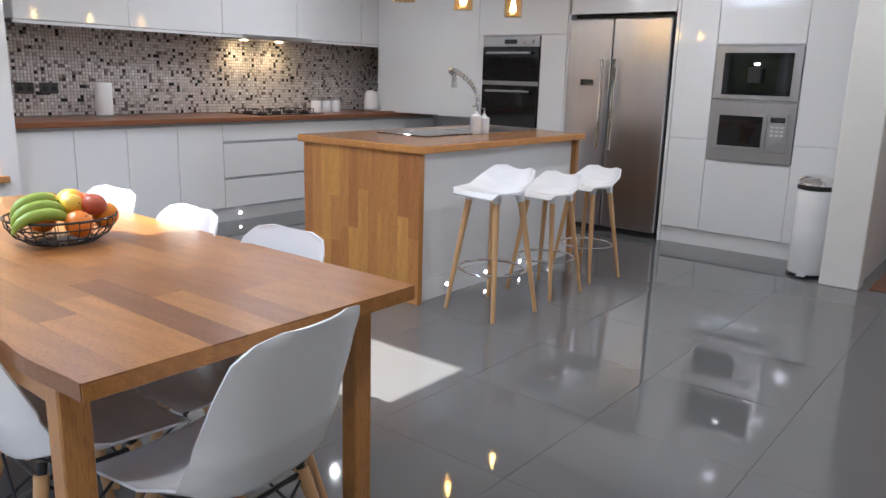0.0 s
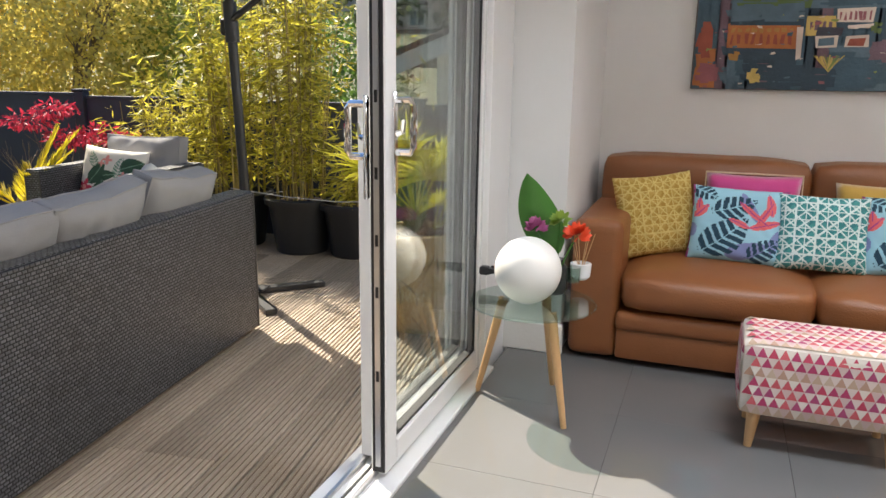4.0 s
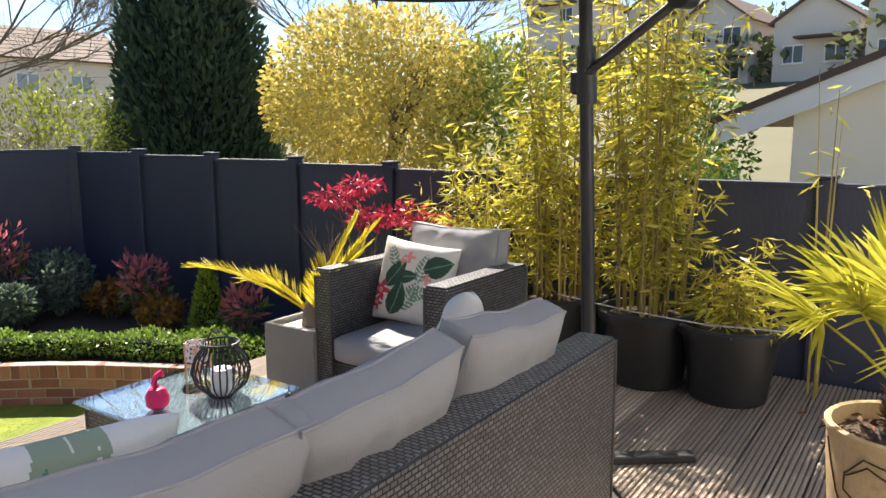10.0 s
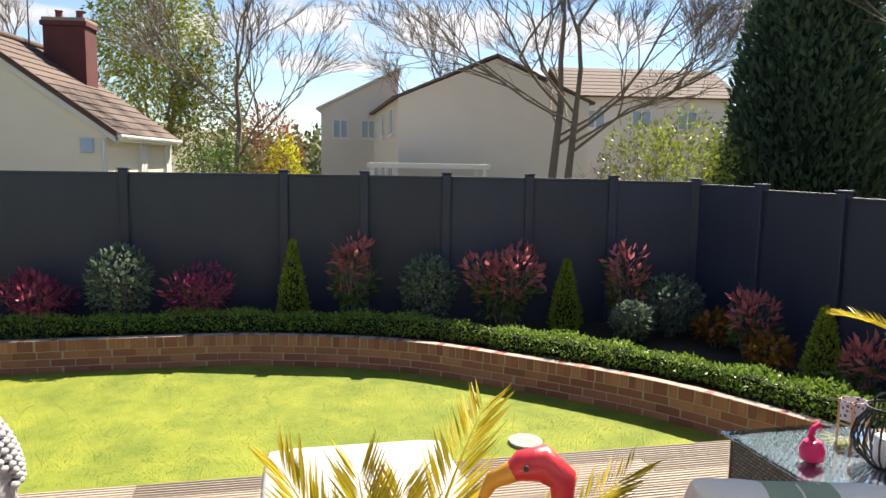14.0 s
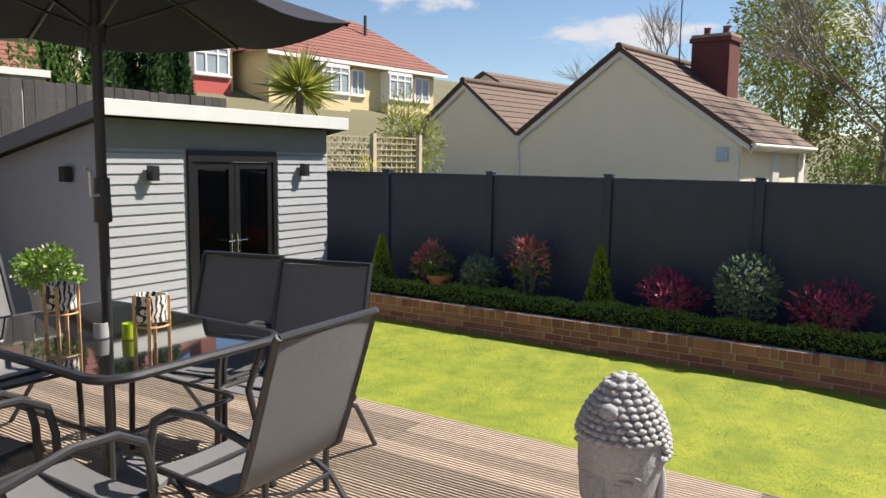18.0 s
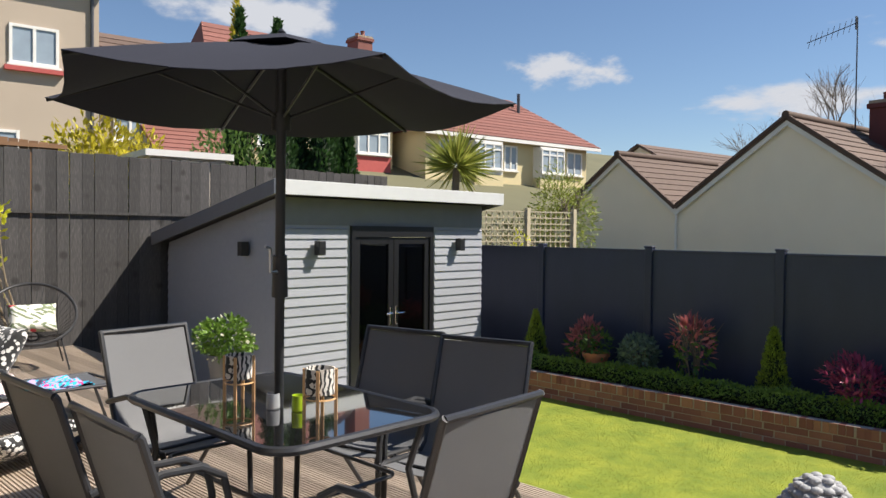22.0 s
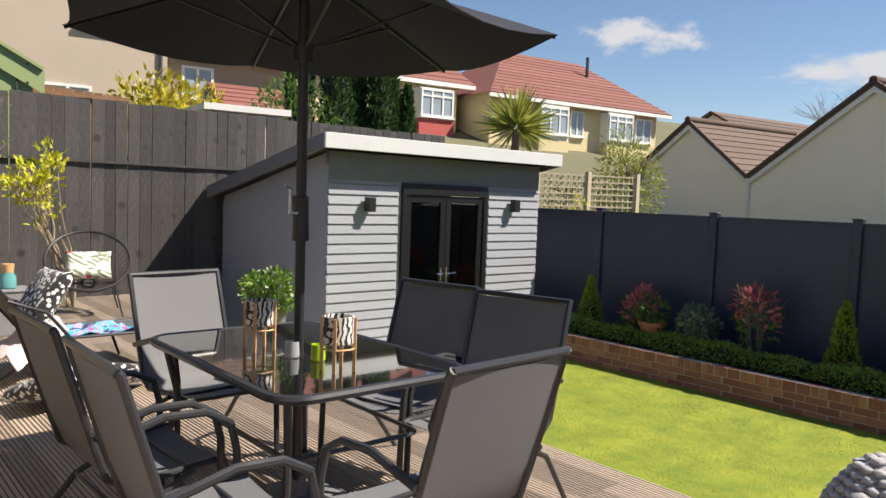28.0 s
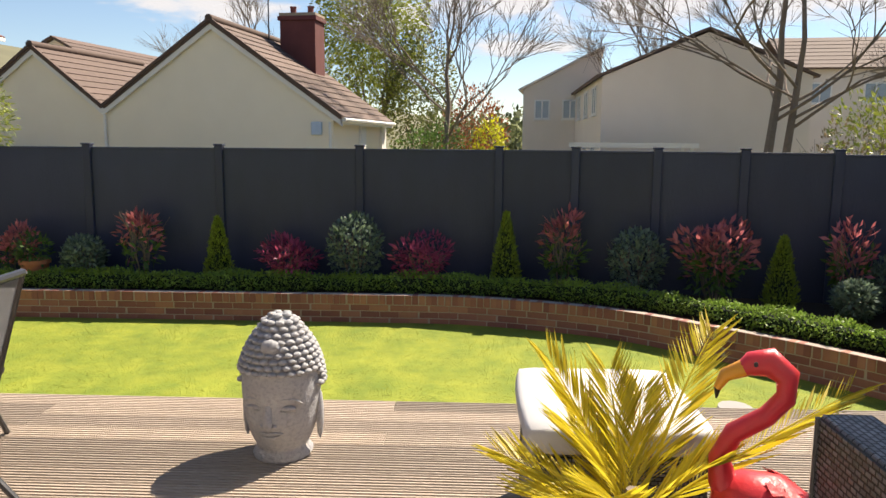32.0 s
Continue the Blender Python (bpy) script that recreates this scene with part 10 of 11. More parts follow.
for u, v, h, sd2, lv, nm in ((-1.36, -6.75, 2.2, 71, 340, "twisted willow with a few young leaves against the fence"), (-2.5, -6.9, 1.8, 72, 420, "small fruit tree with fresh leaves against the fence"), (-0.42, -6.8, 1.5, 73, 14, "small bare twiggy shrub against the fence")):
    o = thing("small_tree", nm, "tree", GM @ pose(u, v, DECK), "corner trees")
    rg = random.Random(sd2)
    bm, tips = B(), []
    for k in range(3):
        branchy(bm, (rg.uniform(-0.05, 0.05), rg.uniform(-0.04, 0.04), 0.0), (rg.uniform(-0.22, 0.22), rg.uniform(-0.1, 0.1), 1), h * 0.38, 0.017, 4, rg, tips, 0.5, 0.2, 6, 0.66)
    part("trunk", bm, mat("pale_bark", (0.30, 0.24, 0.16), 0.9) if "pale_bark" not in MATS else MATS["pale_bark"], o)
    tp_ = [rg.choice(tips) for _ in range(lv)]
    part("foliage", leaf_mesh("foliage", [p + Vector((rg.uniform(-0.06, 0.06), rg.uniform(-0.06, 0.06), rg.uniform(-0.06, 0.06))) for p, d in tp_], [d + Vector((rg.uniform(-1, 1), rg.uniform(-1, 1), rg.uniform(-1, 1))) for p, d in tp_], 0.085 if sd2 == 72 else 0.05, 0.5, lime_leaf if sd2 == 72 else pale_leaf, sd2), None, o)
bamboo(0.15, -5.6, DECK + 0.2, 26, 1.2, 2.0, 0.3, 75, 3, "dry golden bamboo canes behind the house corner")
square_pot(0.15, -5.6, 0.2, 0.24, 0.4, MATS["slate_planter"], "dark planter holding dry bamboo")
gr = thing("boot_grate", "black rubber grid mat on the deck", "mat", GM @ pose(-0.02, -1.95, DECK))
for k in range(9):
    part("bar", bx(-0.24, -0.24 + 0.06 * k - 0.008, 0.0, 0.24, -0.24 + 0.06 * k + 0.008, 0.014), rubber, gr)
    part("bar", bx(-0.24 + 0.06 * k - 0.008, -0.24, 0.014, -0.24 + 0.06 * k + 0.008, 0.24, 0.02), rubber, gr)
gp_ = thing("grass_tuft", "fine green ornamental grass in a low pot", "grass plant", GM @ pose(0.0, -1.50, DECK))
part("pot", lathe(B(), ((0.10, 0), (0.12, 0.05), (0.115, 0.05), (0.11, 0.03), (0.0, 0.03)), 20), MATS["slate_planter"], gp_, smooth=True)
dd = rg_.normal(size=(420, 3))
dd[:, 2] = np.abs(dd[:, 2]) + 0.5
part("foliage", leaf_mesh("foliage", np.concatenate([rg_.normal(size=(420, 2)) * 0.04, np.full((420, 1), 0.03)], 1), dd, 0.22, 0.03, leaf_mat("soft_grass", (0.20, 0.28, 0.08)), 3), None, gp_)

# ---- houses beyond the fences ----
ridge_tile = mat("dark_ridge_tile", (0.10, 0.065, 0.05), 0.85, var=0.2)
pale_beige = mat("pale_beige_render", (0.74, 0.66, 0.57), 0.9, var=0.06, scale=0.8, fine=30, bump=0.2)
yellow_render = mat("yellow_cream_render", (0.66, 0.56, 0.33), 0.9, var=0.06, scale=0.8, fine=30, bump=0.2)
dark_pane = mat("dark_window_pane", (0.05, 0.07, 0.10), 0.06, var=0.1, bump=0.0)
net_curtain = mat("window_with_nets", (0.30, 0.36, 0.42), 0.15, var=0.25, scale=2, bump=0.0)
red_paint = mat("red_painted_panel", (0.46, 0.09, 0.08), 0.7, var=0.1)
green_paint = mat("green_painted_boards", (0.30, 0.37, 0.16), 0.75, var=0.14, scale=3, fine=25, bump=0.2, stretch=(1, 1, 0.3))
galv = mat("aerial_metal", (0.10, 0.10, 0.11), 0.5, metal=0.6)


def slab(bm, p, q, r, s, th):
    """A flat plate between four corners, thickened downwards along its normal."""
    p, q, r, s = (Vector(v) for v in (p, q, r, s))
    nv = (q - p).cross(s - p).normalized()
    if nv.z < 0:
        nv = -nv
    a = [bm.verts.new(v) for v in (p, q, r, s)]
    b = [bm.verts.new(v - nv * th) for v in (p, q, r, s)]
    bm.faces.new(a), bm.faces.new(b[::-1])
    for i in range(4):
        bm.faces.new((a[i], b[i], b[(i + 1) % 4], a[(i + 1) % 4]))
    return bm


def tiled_roof(parent, ridge0, ridge1, eave1, eave0, material, courses, th=0.09):
    """One roof slope in overlapping courses, each a plate that tilts a little over the one below."""
    r0, r1, e1, e0 = (Vector(v) for v in (ridge0, ridge1, eave1, eave0))
    nv = (r1 - r0).cross(e0 - r0).normalized()
    if nv.z < 0:
        nv = -nv
    sl = part("roof", slab(B(), r0, r1, e1, e0, th), material, parent)
    for k in range(courses):
        a, b = k / courses, (k + 1.12) / courses
        b = min(b, 1.0)
        part("tile_course", slab(B(), r0.lerp(e0, a) + nv * 0.004, r1.lerp(e1, a) + nv * 0.004, r1.lerp(e1, b) + nv * 0.03, r0.lerp(e0, b) + nv * 0.03, 0.02), material, sl)


def bar(bm, p, q, w, h):
    """A board from p to q, h high and w thick."""
    p, q = Vector(p), Vector(q)
    d = (q - p).normalized()
    s = d.cross(Vector((0, 0, 1))).normalized() * w / 2
    u = Vector((0, 0, -h))
    a = [bm.verts.new(v) for v in (p - s, p + s, p + s + u, p - s + u)]
    b = [bm.verts.new(v) for v in (q - s, q + s, q + s + u, q - s + u)]
    bm.faces.new(a[::-1]), bm.faces.new(b)
    for i in range(4):
        bm.faces.new((a[i], a[(i + 1) % 4], b[(i + 1) % 4], b[i]))
    return bm


def gable_wall(bm, x0, x1, outline):
    """A wall body whose gable outline (y, z) is carried from x0 to x1."""
    a = [bm.verts.new((x0, y, z)) for y, z in outline]
    b = [bm.verts.new((x1, y, z)) for y, z in outline]
    k = len(a)
    for i in range(k):
        bm.faces.new((a[i], a[(i + 1) % k], b[(i + 1) % k], b[i]))
    bm.faces.new(a[::-1]), bm.faces.new(b)
    return bm


def house_window(parent, m, w, h, bars=2, pane=None, rail=0.0):
    """A white framed window, built in the xz plane facing -y, with its sill and panes."""
    f = part("window", bx(-w / 2 + 0.05, -0.02, 0.05, w / 2 - 0.05, 0.01, h - 0.05), pane or net_curtain, parent, m=m)
    for x in [-w / 2 + 0.04] + [-w / 2 + w * k / bars for k in range(1, bars)] + [w / 2 - 0.04]:
        part("frame_bar", bx(x - 0.04, -0.06, 0.0, x + 0.04, 0.0, h), white_trim, f)
    for z in [0.04, h - 0.04] + ([rail] if rail else []):
        part("frame_bar", bx(-w / 2, -0.055, z - 0.04, w / 2, -0.002, z + 0.04), white_trim, f)
    part("sill", bx(-w / 2 - 0.06, -0.14, -0.07, w / 2 + 0.06, 0.0, -0.005), white_trim, f)
    return f


def chimney(parent, x0, y0, x1, y1, z0, z1, material, pots=2):
    c = part("chimney", bx(x0, y0, z0, x1, y1, z1 - 0.24), material, parent, "brick chimney stack")
    part("corbel", bx(x0 - 0.06, y0 - 0.06, z1 - 0.235, x1 + 0.06, y1 + 0.06, z1 - 0.1), material, c)
    part("cap", bx(x0 - 0.02, y0 - 0.02, z1 - 0.098, x1 + 0.02, y1 + 0.02, z1), pebble, c)
    for k in range(pots):
        y = y0 + (y1 - y0) * (k + 0.5) / pots
        part("chimney_pot", lathe(B(), ((0.12, 0), (0.13, 0.04), (0.10, 0.08), (0.10, 0.22), (0.12, 0.26), (0.08, 0.26)), 12, ((x0 + x1) / 2, y, z1)), material, c, smooth=True)
    return c


# the cream bungalow with two gables
hs = thing("house", "cream rendered bungalow with two gables and brown tiled roof", "house", group="houses around")
X0, X1 = -20.0, -25.6
part("wall", gable_wall(B(), X0, X1, [(-4.38, -0.9), (-4.38, 2.0), (-7.91, 4.48), (-11.37, 2.10), (-13.6, 3.86), (-16.6, 1.7), (-16.6, -0.9)]), render_cream, hs)
SL = (((-7.91, 4.62), (-4.08, 1.93), 13), ((-7.91, 4.62), (-11.37, 2.24), 12), ((-13.6, 4.0), (-11.37, 2.24), 9), ((-13.6, 4.0), (-16.8, 1.70), 9))
for (ya, za_), (yb, zb_), k in SL:
    tiled_roof(hs, (X0 + 0.15, ya, za_), (X1, ya, za_), (X1, yb, zb_), (X0 + 0.15, yb, zb_), roof_brown, k)
    part("bargeboard", bar(B(), (X0 + 0.10, ya, za_ - 0.06), (X0 + 0.10, yb, zb_ - 0.06), 0.04, 0.20), white_trim, hs)
    part("verge_tile", bar(B(), (X0 + 0.15, ya, za_ + 0.06), (X0 + 0.15, yb, zb_ + 0.06), 0.10, 0.10), ridge_tile, hs)
for y, z in ((-7.91, 4.70), (-13.6, 4.08)):
    part("ridge", rod(B(), (X0 + 0.2, y, z - 0.05), (X1, y, z - 0.05), 0.11, n=10), ridge_tile, hs, smooth=True)
part("gutter", tube(B(), [(X0 + 0.15, -4.02, 1.86), (X1, -4.02, 1.86)], 0.06, 8), white_trim, hs)
part("fascia", bx(X1, -4.13, 1.73, X0 + 0.12, -4.09, 1.89), white_trim, hs)
for x in (-22.5, -25.0):
    part("pilaster", bx(x - 0.5, -4.38, -0.9, x + 0.05, -4.30, 1.75), white_trim, hs)
part("downpipe", rod(B(), (X0 + 0.06, -11.37, -0.8), (X0 + 0.06, -11.37, 2.08), 0.04, n=8), white_trim, hs, smooth=True)
part("downpipe", rod(B(), (X0 + 0.06, -4.46, -0.8), (X0 + 0.06, -4.46, 1.8), 0.04, n=8), white_trim, hs, smooth=True)
part("alarm_box", bx(X0, -5.0, 1.44, X0 + 0.12, -4.70, 1.80, bevel=0.02), mat("pale_blue_box", (0.45, 0.55, 0.68), 0.5), hs, "pale blue alarm box")
ch = chimney(hs, -24.6, -7.4, -23.7, -6.2, 2.9, 5.4, mat("dark_red_brick", (0.13, 0.04, 0.036), 0.9, var=0.25, scale=3, fine=20, bump=0.3))
part("mast", rod(B(), (-23.6, -7.75, 3.2), (-23.6, -7.75, 7.9), 0.028, 0.018, 8), galv, ch)
part("aerial_boom", rod(B(), (-23.6, -7.75, 7.75), (-23.3, -9.1, 7.35), 0.015, n=6), galv, ch)
for k in range(8):
    p = Vector((-23.58, -7.8, 7.73)).lerp(Vector((-23.3, -9.1, 7.35)), 0.1 + 0.12 * k)
    part("aerial_rod", rod(B(), p + Vector((0.1, 0, -0.22)), p + Vector((-0.1, 0, 0.22)), 0.008, n=5), galv, ch)
part("aerial_reflector", bx(-23.65, -7.8, 7.55, -23.55, -7.78, 7.95), galv, ch)

# the brown roof further behind
hs = thing("house", "brown tiled house roof behind the bungalow", "house", group="houses around")
part("wall", gable_wall(B(), -30.0, -40.0, [(-17.5, 0.0), (-17.5, 4.0), (-20.5, 5.6), (-23.5, 4.0), (-23.5, 0.0)]), render_cream, hs)
tiled_roof(hs, (-29.8, -20.5, 5.75), (-40, -20.5, 5.75), (-40, -17.2, 3.95), (-29.8, -17.2, 3.95), roof_brown, 8)
tiled_roof(hs, (-29.8, -20.5, 5.75), (-40, -20.5, 5.75), (-40, -23.8, 3.95), (-29.8, -23.8, 3.95), roof_brown, 8)

# long pale building, gable towards the garden
hb = thing("apartment_block", "long pale beige rendered building with brown roof edge", "building", Matrix.Translation((-32, 3.24, 0)) @ Matrix.Rotation(radians(5.5), 4, "Z"), "houses around")
part("wall", gable_wall(B(), 0.0, -15.0, [(0, -0.9), (0, 4.0), (4.2, 5.75), (8.4, 4.0), (8.4, -0.9)]), pale_beige, hb)
tiled_roof(hb, (0.1, 4.2, 5.95), (-15, 4.2, 5.95), (-15, -0.25, 4.02), (0.1, -0.25, 4.02), roof_brown, 8)
tiled_roof(hb, (0.1, 4.2, 5.95), (-15, 4.2, 5.95), (-15, 8.65, 4.02), (0.1, 8.65, 4.02), roof_brown, 8)
for x in (-2.5, -6.0, -9.5):
    for z in (2.5, -0.1):
        house_window(hb, Matrix.Translation((x, 0, z)), 1.5, 1.25, 2)
hb = thing("apartment_block", "pale rendered building with a sloping grey roof", "building", group="houses around")
part("wall", gable_wall(B(), -44.0, -54.0, [(-0.9, -0.9), (-0.9, 4.3), (3.5, 6.5), (3.5, -0.9)]), pale_beige, hb)
part("roof", slab(B(), (-43.8, -1.2, 4.3), (-54, -1.2, 4.3), (-54, 3.6, 6.7), (-43.8, 3.6, 6.7), 0.12), pale_beige, hb)
for y in (0.2, 1.8):
    house_window(hb, Matrix.Translation((-44.0, y, 2.6)) @ Matrix.Rotation(radians(90), 4, "Z"), 0.9, 1.1, 2)
hb = thing("house", "pale house with a grey-brown roof among trees", "house", group="houses around")
part("wall", bx(-56, 14.5, -0.9, -47, 25.0, 5.7), pale_beige, hb)
tiled_roof(hb, (-51.5, 14.0, 7.9), (-51.5, 25.5, 7.9), (-46.6, 25.5, 5.6), (-46.6, 14.0, 5.6), roof_brown, 8)
tiled_roof(hb, (-51.5, 14.0, 7.9), (-51.5, 25.5, 7.9), (-56.4, 25.5, 5.6), (-56.4, 14.0, 5.6), roof_brown, 4)
for y in (16.0, 19.0, 22.0):
    house_window(hb, Matrix.Translation((-47.0, y, 3.6)) @ Matrix.Rotation(radians(90), 4, "Z"), 1.3, 1.2, 2)
cp_ = thing("carport", "low white carport roof behind the fence", "carport")
part("roof", bx(-31.0, 2.0, 1.1, -28.0, 6.6, 1.28), white_trim, cp_)
for x in (-30.8, -28.2):
    for y in (2.2, 6.4):
        part("post", bx(x - 0.06, y - 0.06, -0.9, x + 0.06, y + 0.06, 1.1), white_trim, cp_)

# semi-detached houses with red roofs, up the slope
RS = thing("semi_detached_house", "cream semi-detached house with red tiled roof and white bay windows", "house", group="houses around")
part("wall", bx(-31.6, -33.0, 1.0, -20.6, -25.3, 6.2), yellow_render, RS)
tiled_roof(RS, (-24.0, -29.0, 8.9), (-29.2, -29.0, 8.9), (-32.2, -24.8, 6.05), (-20.2, -24.8, 6.05), roof_red, 14)
tiled_roof(RS, (-24.0, -29.0, 8.9), (-29.2, -29.0, 8.9), (-32.2, -33.4, 6.05), (-20.2, -33.4, 6.05), roof_red, 4)
for a, b, c in (((-24.0, -29.0, 8.9), (-20.2, -24.8, 6.05), (-20.2, -33.4, 6.05)), ((-29.2, -29.0, 8.9), (-32.2, -33.4, 6.05), (-32.2, -24.8, 6.05))):
    bm = B()
    bm.faces.new([bm.verts.new(v) for v in (a, b, c)])
    part("roof", bm, roof_red, RS)
part("fascia", bx(-32.2, -24.86, 5.86, -20.2, -24.78, 6.03), white_trim, RS)
part("chimney", rod(B(), (-28.6, -27.6, 7.6), (-28.6, -27.6, 9.0), 0.09, n=10), galv, RS, "thin black metal flue")
for x, w in ((-22.0, 1.3), (-25.9, 0.9), (-30.6, 1.2)):
    house_window(RS, Matrix.Translation((x, -25.3, 4.5)) @ Matrix.Rotation(radians(180), 4, "Z"), w, 1.25, 2)
for x in (-24.0, -28.4):
    bay = part("bay_window", bx(x - 0.9, -25.3, 4.2, x + 0.9, -24.75, 5.8), white_trim, RS, "white bay window")
    house_window(bay, Matrix.Translation((x, -24.75, 4.45)) @ Matrix.Rotation(radians(180), 4, "Z"), 1.7, 1.25, 3, rail=0.95)
    part("bay_panel", bx(x - 0.92, -25.3, 3.2, x + 0.92, -24.72, 4.19), yellow_render, RS)
RB = thing("semi_detached_house", "cream house with red roof and red-panelled bay window", "house", group="houses around")
part("wall", bx(-19.9, -33.6, 1.0, -11.5, -27.0, 6.6), yellow_render, RB)
tiled_roof(RB, (-12.0, -30.5, 10.6), (-17.2, -30.5, 10.6), (-20.6, -26.5, 6.5), (-11.0, -26.5, 6.5), roof_red, 16)
bm = B()
bm.faces.new([bm.verts.new(v) for v in ((-17.2, -30.5, 10.6), (-20.6, -34.2, 6.5), (-20.6, -26.5, 6.5))])
part("roof", bm, roof_red, RB)
bm = B()
bm.faces.new([bm.verts.new(v) for v in ((-12.0, -30.5, 10.6), (-11.0, -26.5, 6.5), (-11.0, -34.2, 6.5))])
part("roof", bm, roof_red, RB)
part("fascia", bx(-20.6, -26.55, 6.3, -11.0, -26.47, 6.49), white_trim, RB)
chimney(RB, -19.5, -29.2, -18.7, -28.2, 8.0, 10.7, brick_red)
by = part("bay_window", bx(-19.2, -27.0, 4.75, -17.4, -26.15, 6.1), white_trim, RB, "white bay window")
house_window(by, Matrix.Translation((-18.3, -26.15, 4.85)) @ Matrix.Rotation(radians(180), 4, "Z"), 1.7, 1.2, 3, rail=0.9)
part("bay_panel", bx(-19.22, -27.0, 3.75, -17.38, -26.12, 4.74), red_paint, RB, "red-painted bay panel")
by = part("bay_window", bx(-19.2, -27.0, 2.2, -17.4, -26.15, 3.74), white_trim, RB)
house_window(by, Matrix.Translation((-18.3, -26.15, 2.45)) @ Matrix.Rotation(radians(180), 4, "Z"), 1.7, 1.2, 4, rail=0.6)
for x in (-16.3, -13.6):
    house_window(RB, Matrix.Translation((x, -27.0, 4.9)) @ Matrix.Rotation(radians(180), 4, "Z"), 1.0, 1.2, 2)
    part("lintel", bx(x - 0.6, -27.06, 4.72, x + 0.6, -26.99, 4.82), red_paint, RB)

# beige houses up the slope behind the tall fence
BH = thing("semi_detached_house", "beige house with white windows and red sills", "house", group="houses around")
part("wall", bx(-5.7, -29.0, 1.0, 4.5, -21.4, 8.6), mat("sandy_beige_render", (0.46, 0.38, 0.30), 0.9, var=0.06, scale=0.8, fine=30, bump=0.2), BH)
tiled_roof(BH, (-6.0, -25.2, 11.4), (4.8, -25.2, 11.4), (4.8, -21.0, 8.5), (-6.0, -21.0, 8.5), roof_red, 12)
for x, z in ((-4.0, 5.95), (-0.2, 5.95), (2.6, 5.95), (-3.0, 3.0)):
    house_window(BH, Matrix.Translation((x, -21.4, z)) @ Matrix.Rotation(radians(180), 4, "Z"), 1.25, 1.1, 2)
    part("sill", bx(x - 0.75, -21.4, z - 0.2, x + 0.75, -21.24, z - 0.08), red_paint, BH, "red-painted window sill")
part("downpipe", rod(B(), (-5.5, -21.34, 1.5), (-5.5, -21.34, 8.4), 0.05, n=8), galv, BH)
BR = thing("house_extension", "cream house with dark roof and white windows", "house", group="houses around")
part("wall", bx(-11.0, -29.0, 1.0, -6.0, -22.6, 5.6), pebble, BR)
tiled_roof(BR, (-11.4, -26.0, 8.3), (-5.75, -26.0, 8.3), (-5.75, -22.2, 5.55), (-11.4, -22.2, 5.55), roof_brown, 12)
part("porch", bx(-9.6, -22.6, 1.0, -7.4, -20.6, 3.7), pebble, BR)
tiled_roof(BR, (-9.8, -22.55, 4.75), (-7.2, -22.55, 4.75), (-7.0, -20.3, 3.7), (-10.0, -20.3, 3.7), roof_red, 6)
house_window(BR, Matrix.Translation((-7.9, -20.6, 2.75)) @ Matrix.Rotation(radians(180), 4, "Z"), 0.8, 0.75, 2)
house_window(BR, Matrix.Translation((-6.9, -22.6, 4.2)) @ Matrix.Rotation(radians(180), 4, "Z"), 1.0, 1.0, 2)

# green shed behind the tall fence
gs = thing("green_shed", "green-painted timber shed gable above the tall fence", "shed")
def shed_gable(bm, pts, y0, y1):
    a = [bm.verts.new((x, y0, z)) for x, z in pts]
    b = [bm.verts.new((x, y1, z)) for x, z in pts]
    for i in range(len(a)):
        bm.faces.new((a[i], a[(i + 1) % len(a)], b[(i + 1) % len(a)], b[i]))
    bm.faces.new(a[::-1]), bm.faces.new(b)
    return bm


part("wall", shed_gable(B(), [(2.4, 0.2), (2.4, 3.12), (0.34, 4.0), (-1.40, 3.02), (-1.40, 0.2)], -10.7, -13.5), green_paint, gs)
part("felt_roof", slab(B(), (0.34, -10.6, 4.10), (0.34, -13.6, 4.10), (-1.55, -13.6, 3.03), (-1.55, -10.6, 3.03), 0.05), green_paint, gs)
part("felt_roof", slab(B(), (0.34, -10.6, 4.10), (0.34, -13.6, 4.10), (2.6, -13.6, 3.12), (2.6, -10.6, 3.12), 0.05), green_paint, gs)
for a, b in (((0.34, 4.06), (-1.55, 2.99)), ((0.34, 4.06), (2.6, 3.08))):
    part("bargeboard", bar(B(), (a[0], -10.66, a[1]), (b[0], -10.66, b[1]), 0.03, 0.36), green_paint, gs)
    for k in range(5):
        x, z = a[0] + (b[0] - a[0]) * (k + 0.4) / 5, a[1] + (b[1] - a[1]) * (k + 0.4) / 5
        part("fixing", bx(x - 0.015, -10.64, z - 0.345, x + 0.015, -10.632, z - 0.315), black_plastic, gs)
        part("fixing", bx(x - 0.015, -10.64, z - 0.07, x + 0.015, -10.632, z - 0.04), black_plastic, gs)
part("corner_strip", bx(-1.2, -10.695, 0.2, -1.17, -10.66, 2.95), fence_black, gs)
bf = thing("timber_fence", "brown timber boarded fence beside the green shed", "fence")
for k in range(9):
    part("board", bx(-1.55 - 0.14 * k, -10.9, 0.4, -1.42 - 0.14 * k, -10.88, 2.82 - 0.01 * k), mat("brown_timber", (0.22, 0.12, 0.06), 0.8, var=0.2, vary=0.2) if not k else MATS["brown_timber"], bf)
part("rail", bx(-2.8, -10.878, 2.66, -1.4, -10.84, 2.72), MATS["brown_timber"], bf)
sf = thing("flat_roof", "low white flat roof edge behind the tall fence", "roof")
part("roof", bx(-5.0, -11.8, 2.52, -3.6, -9.4, 2.62), white_trim, sf)
part("wall", bx(-4.9, -11.7, 0.2, -3.7, -9.5, 2.52), pale_beige, sf)

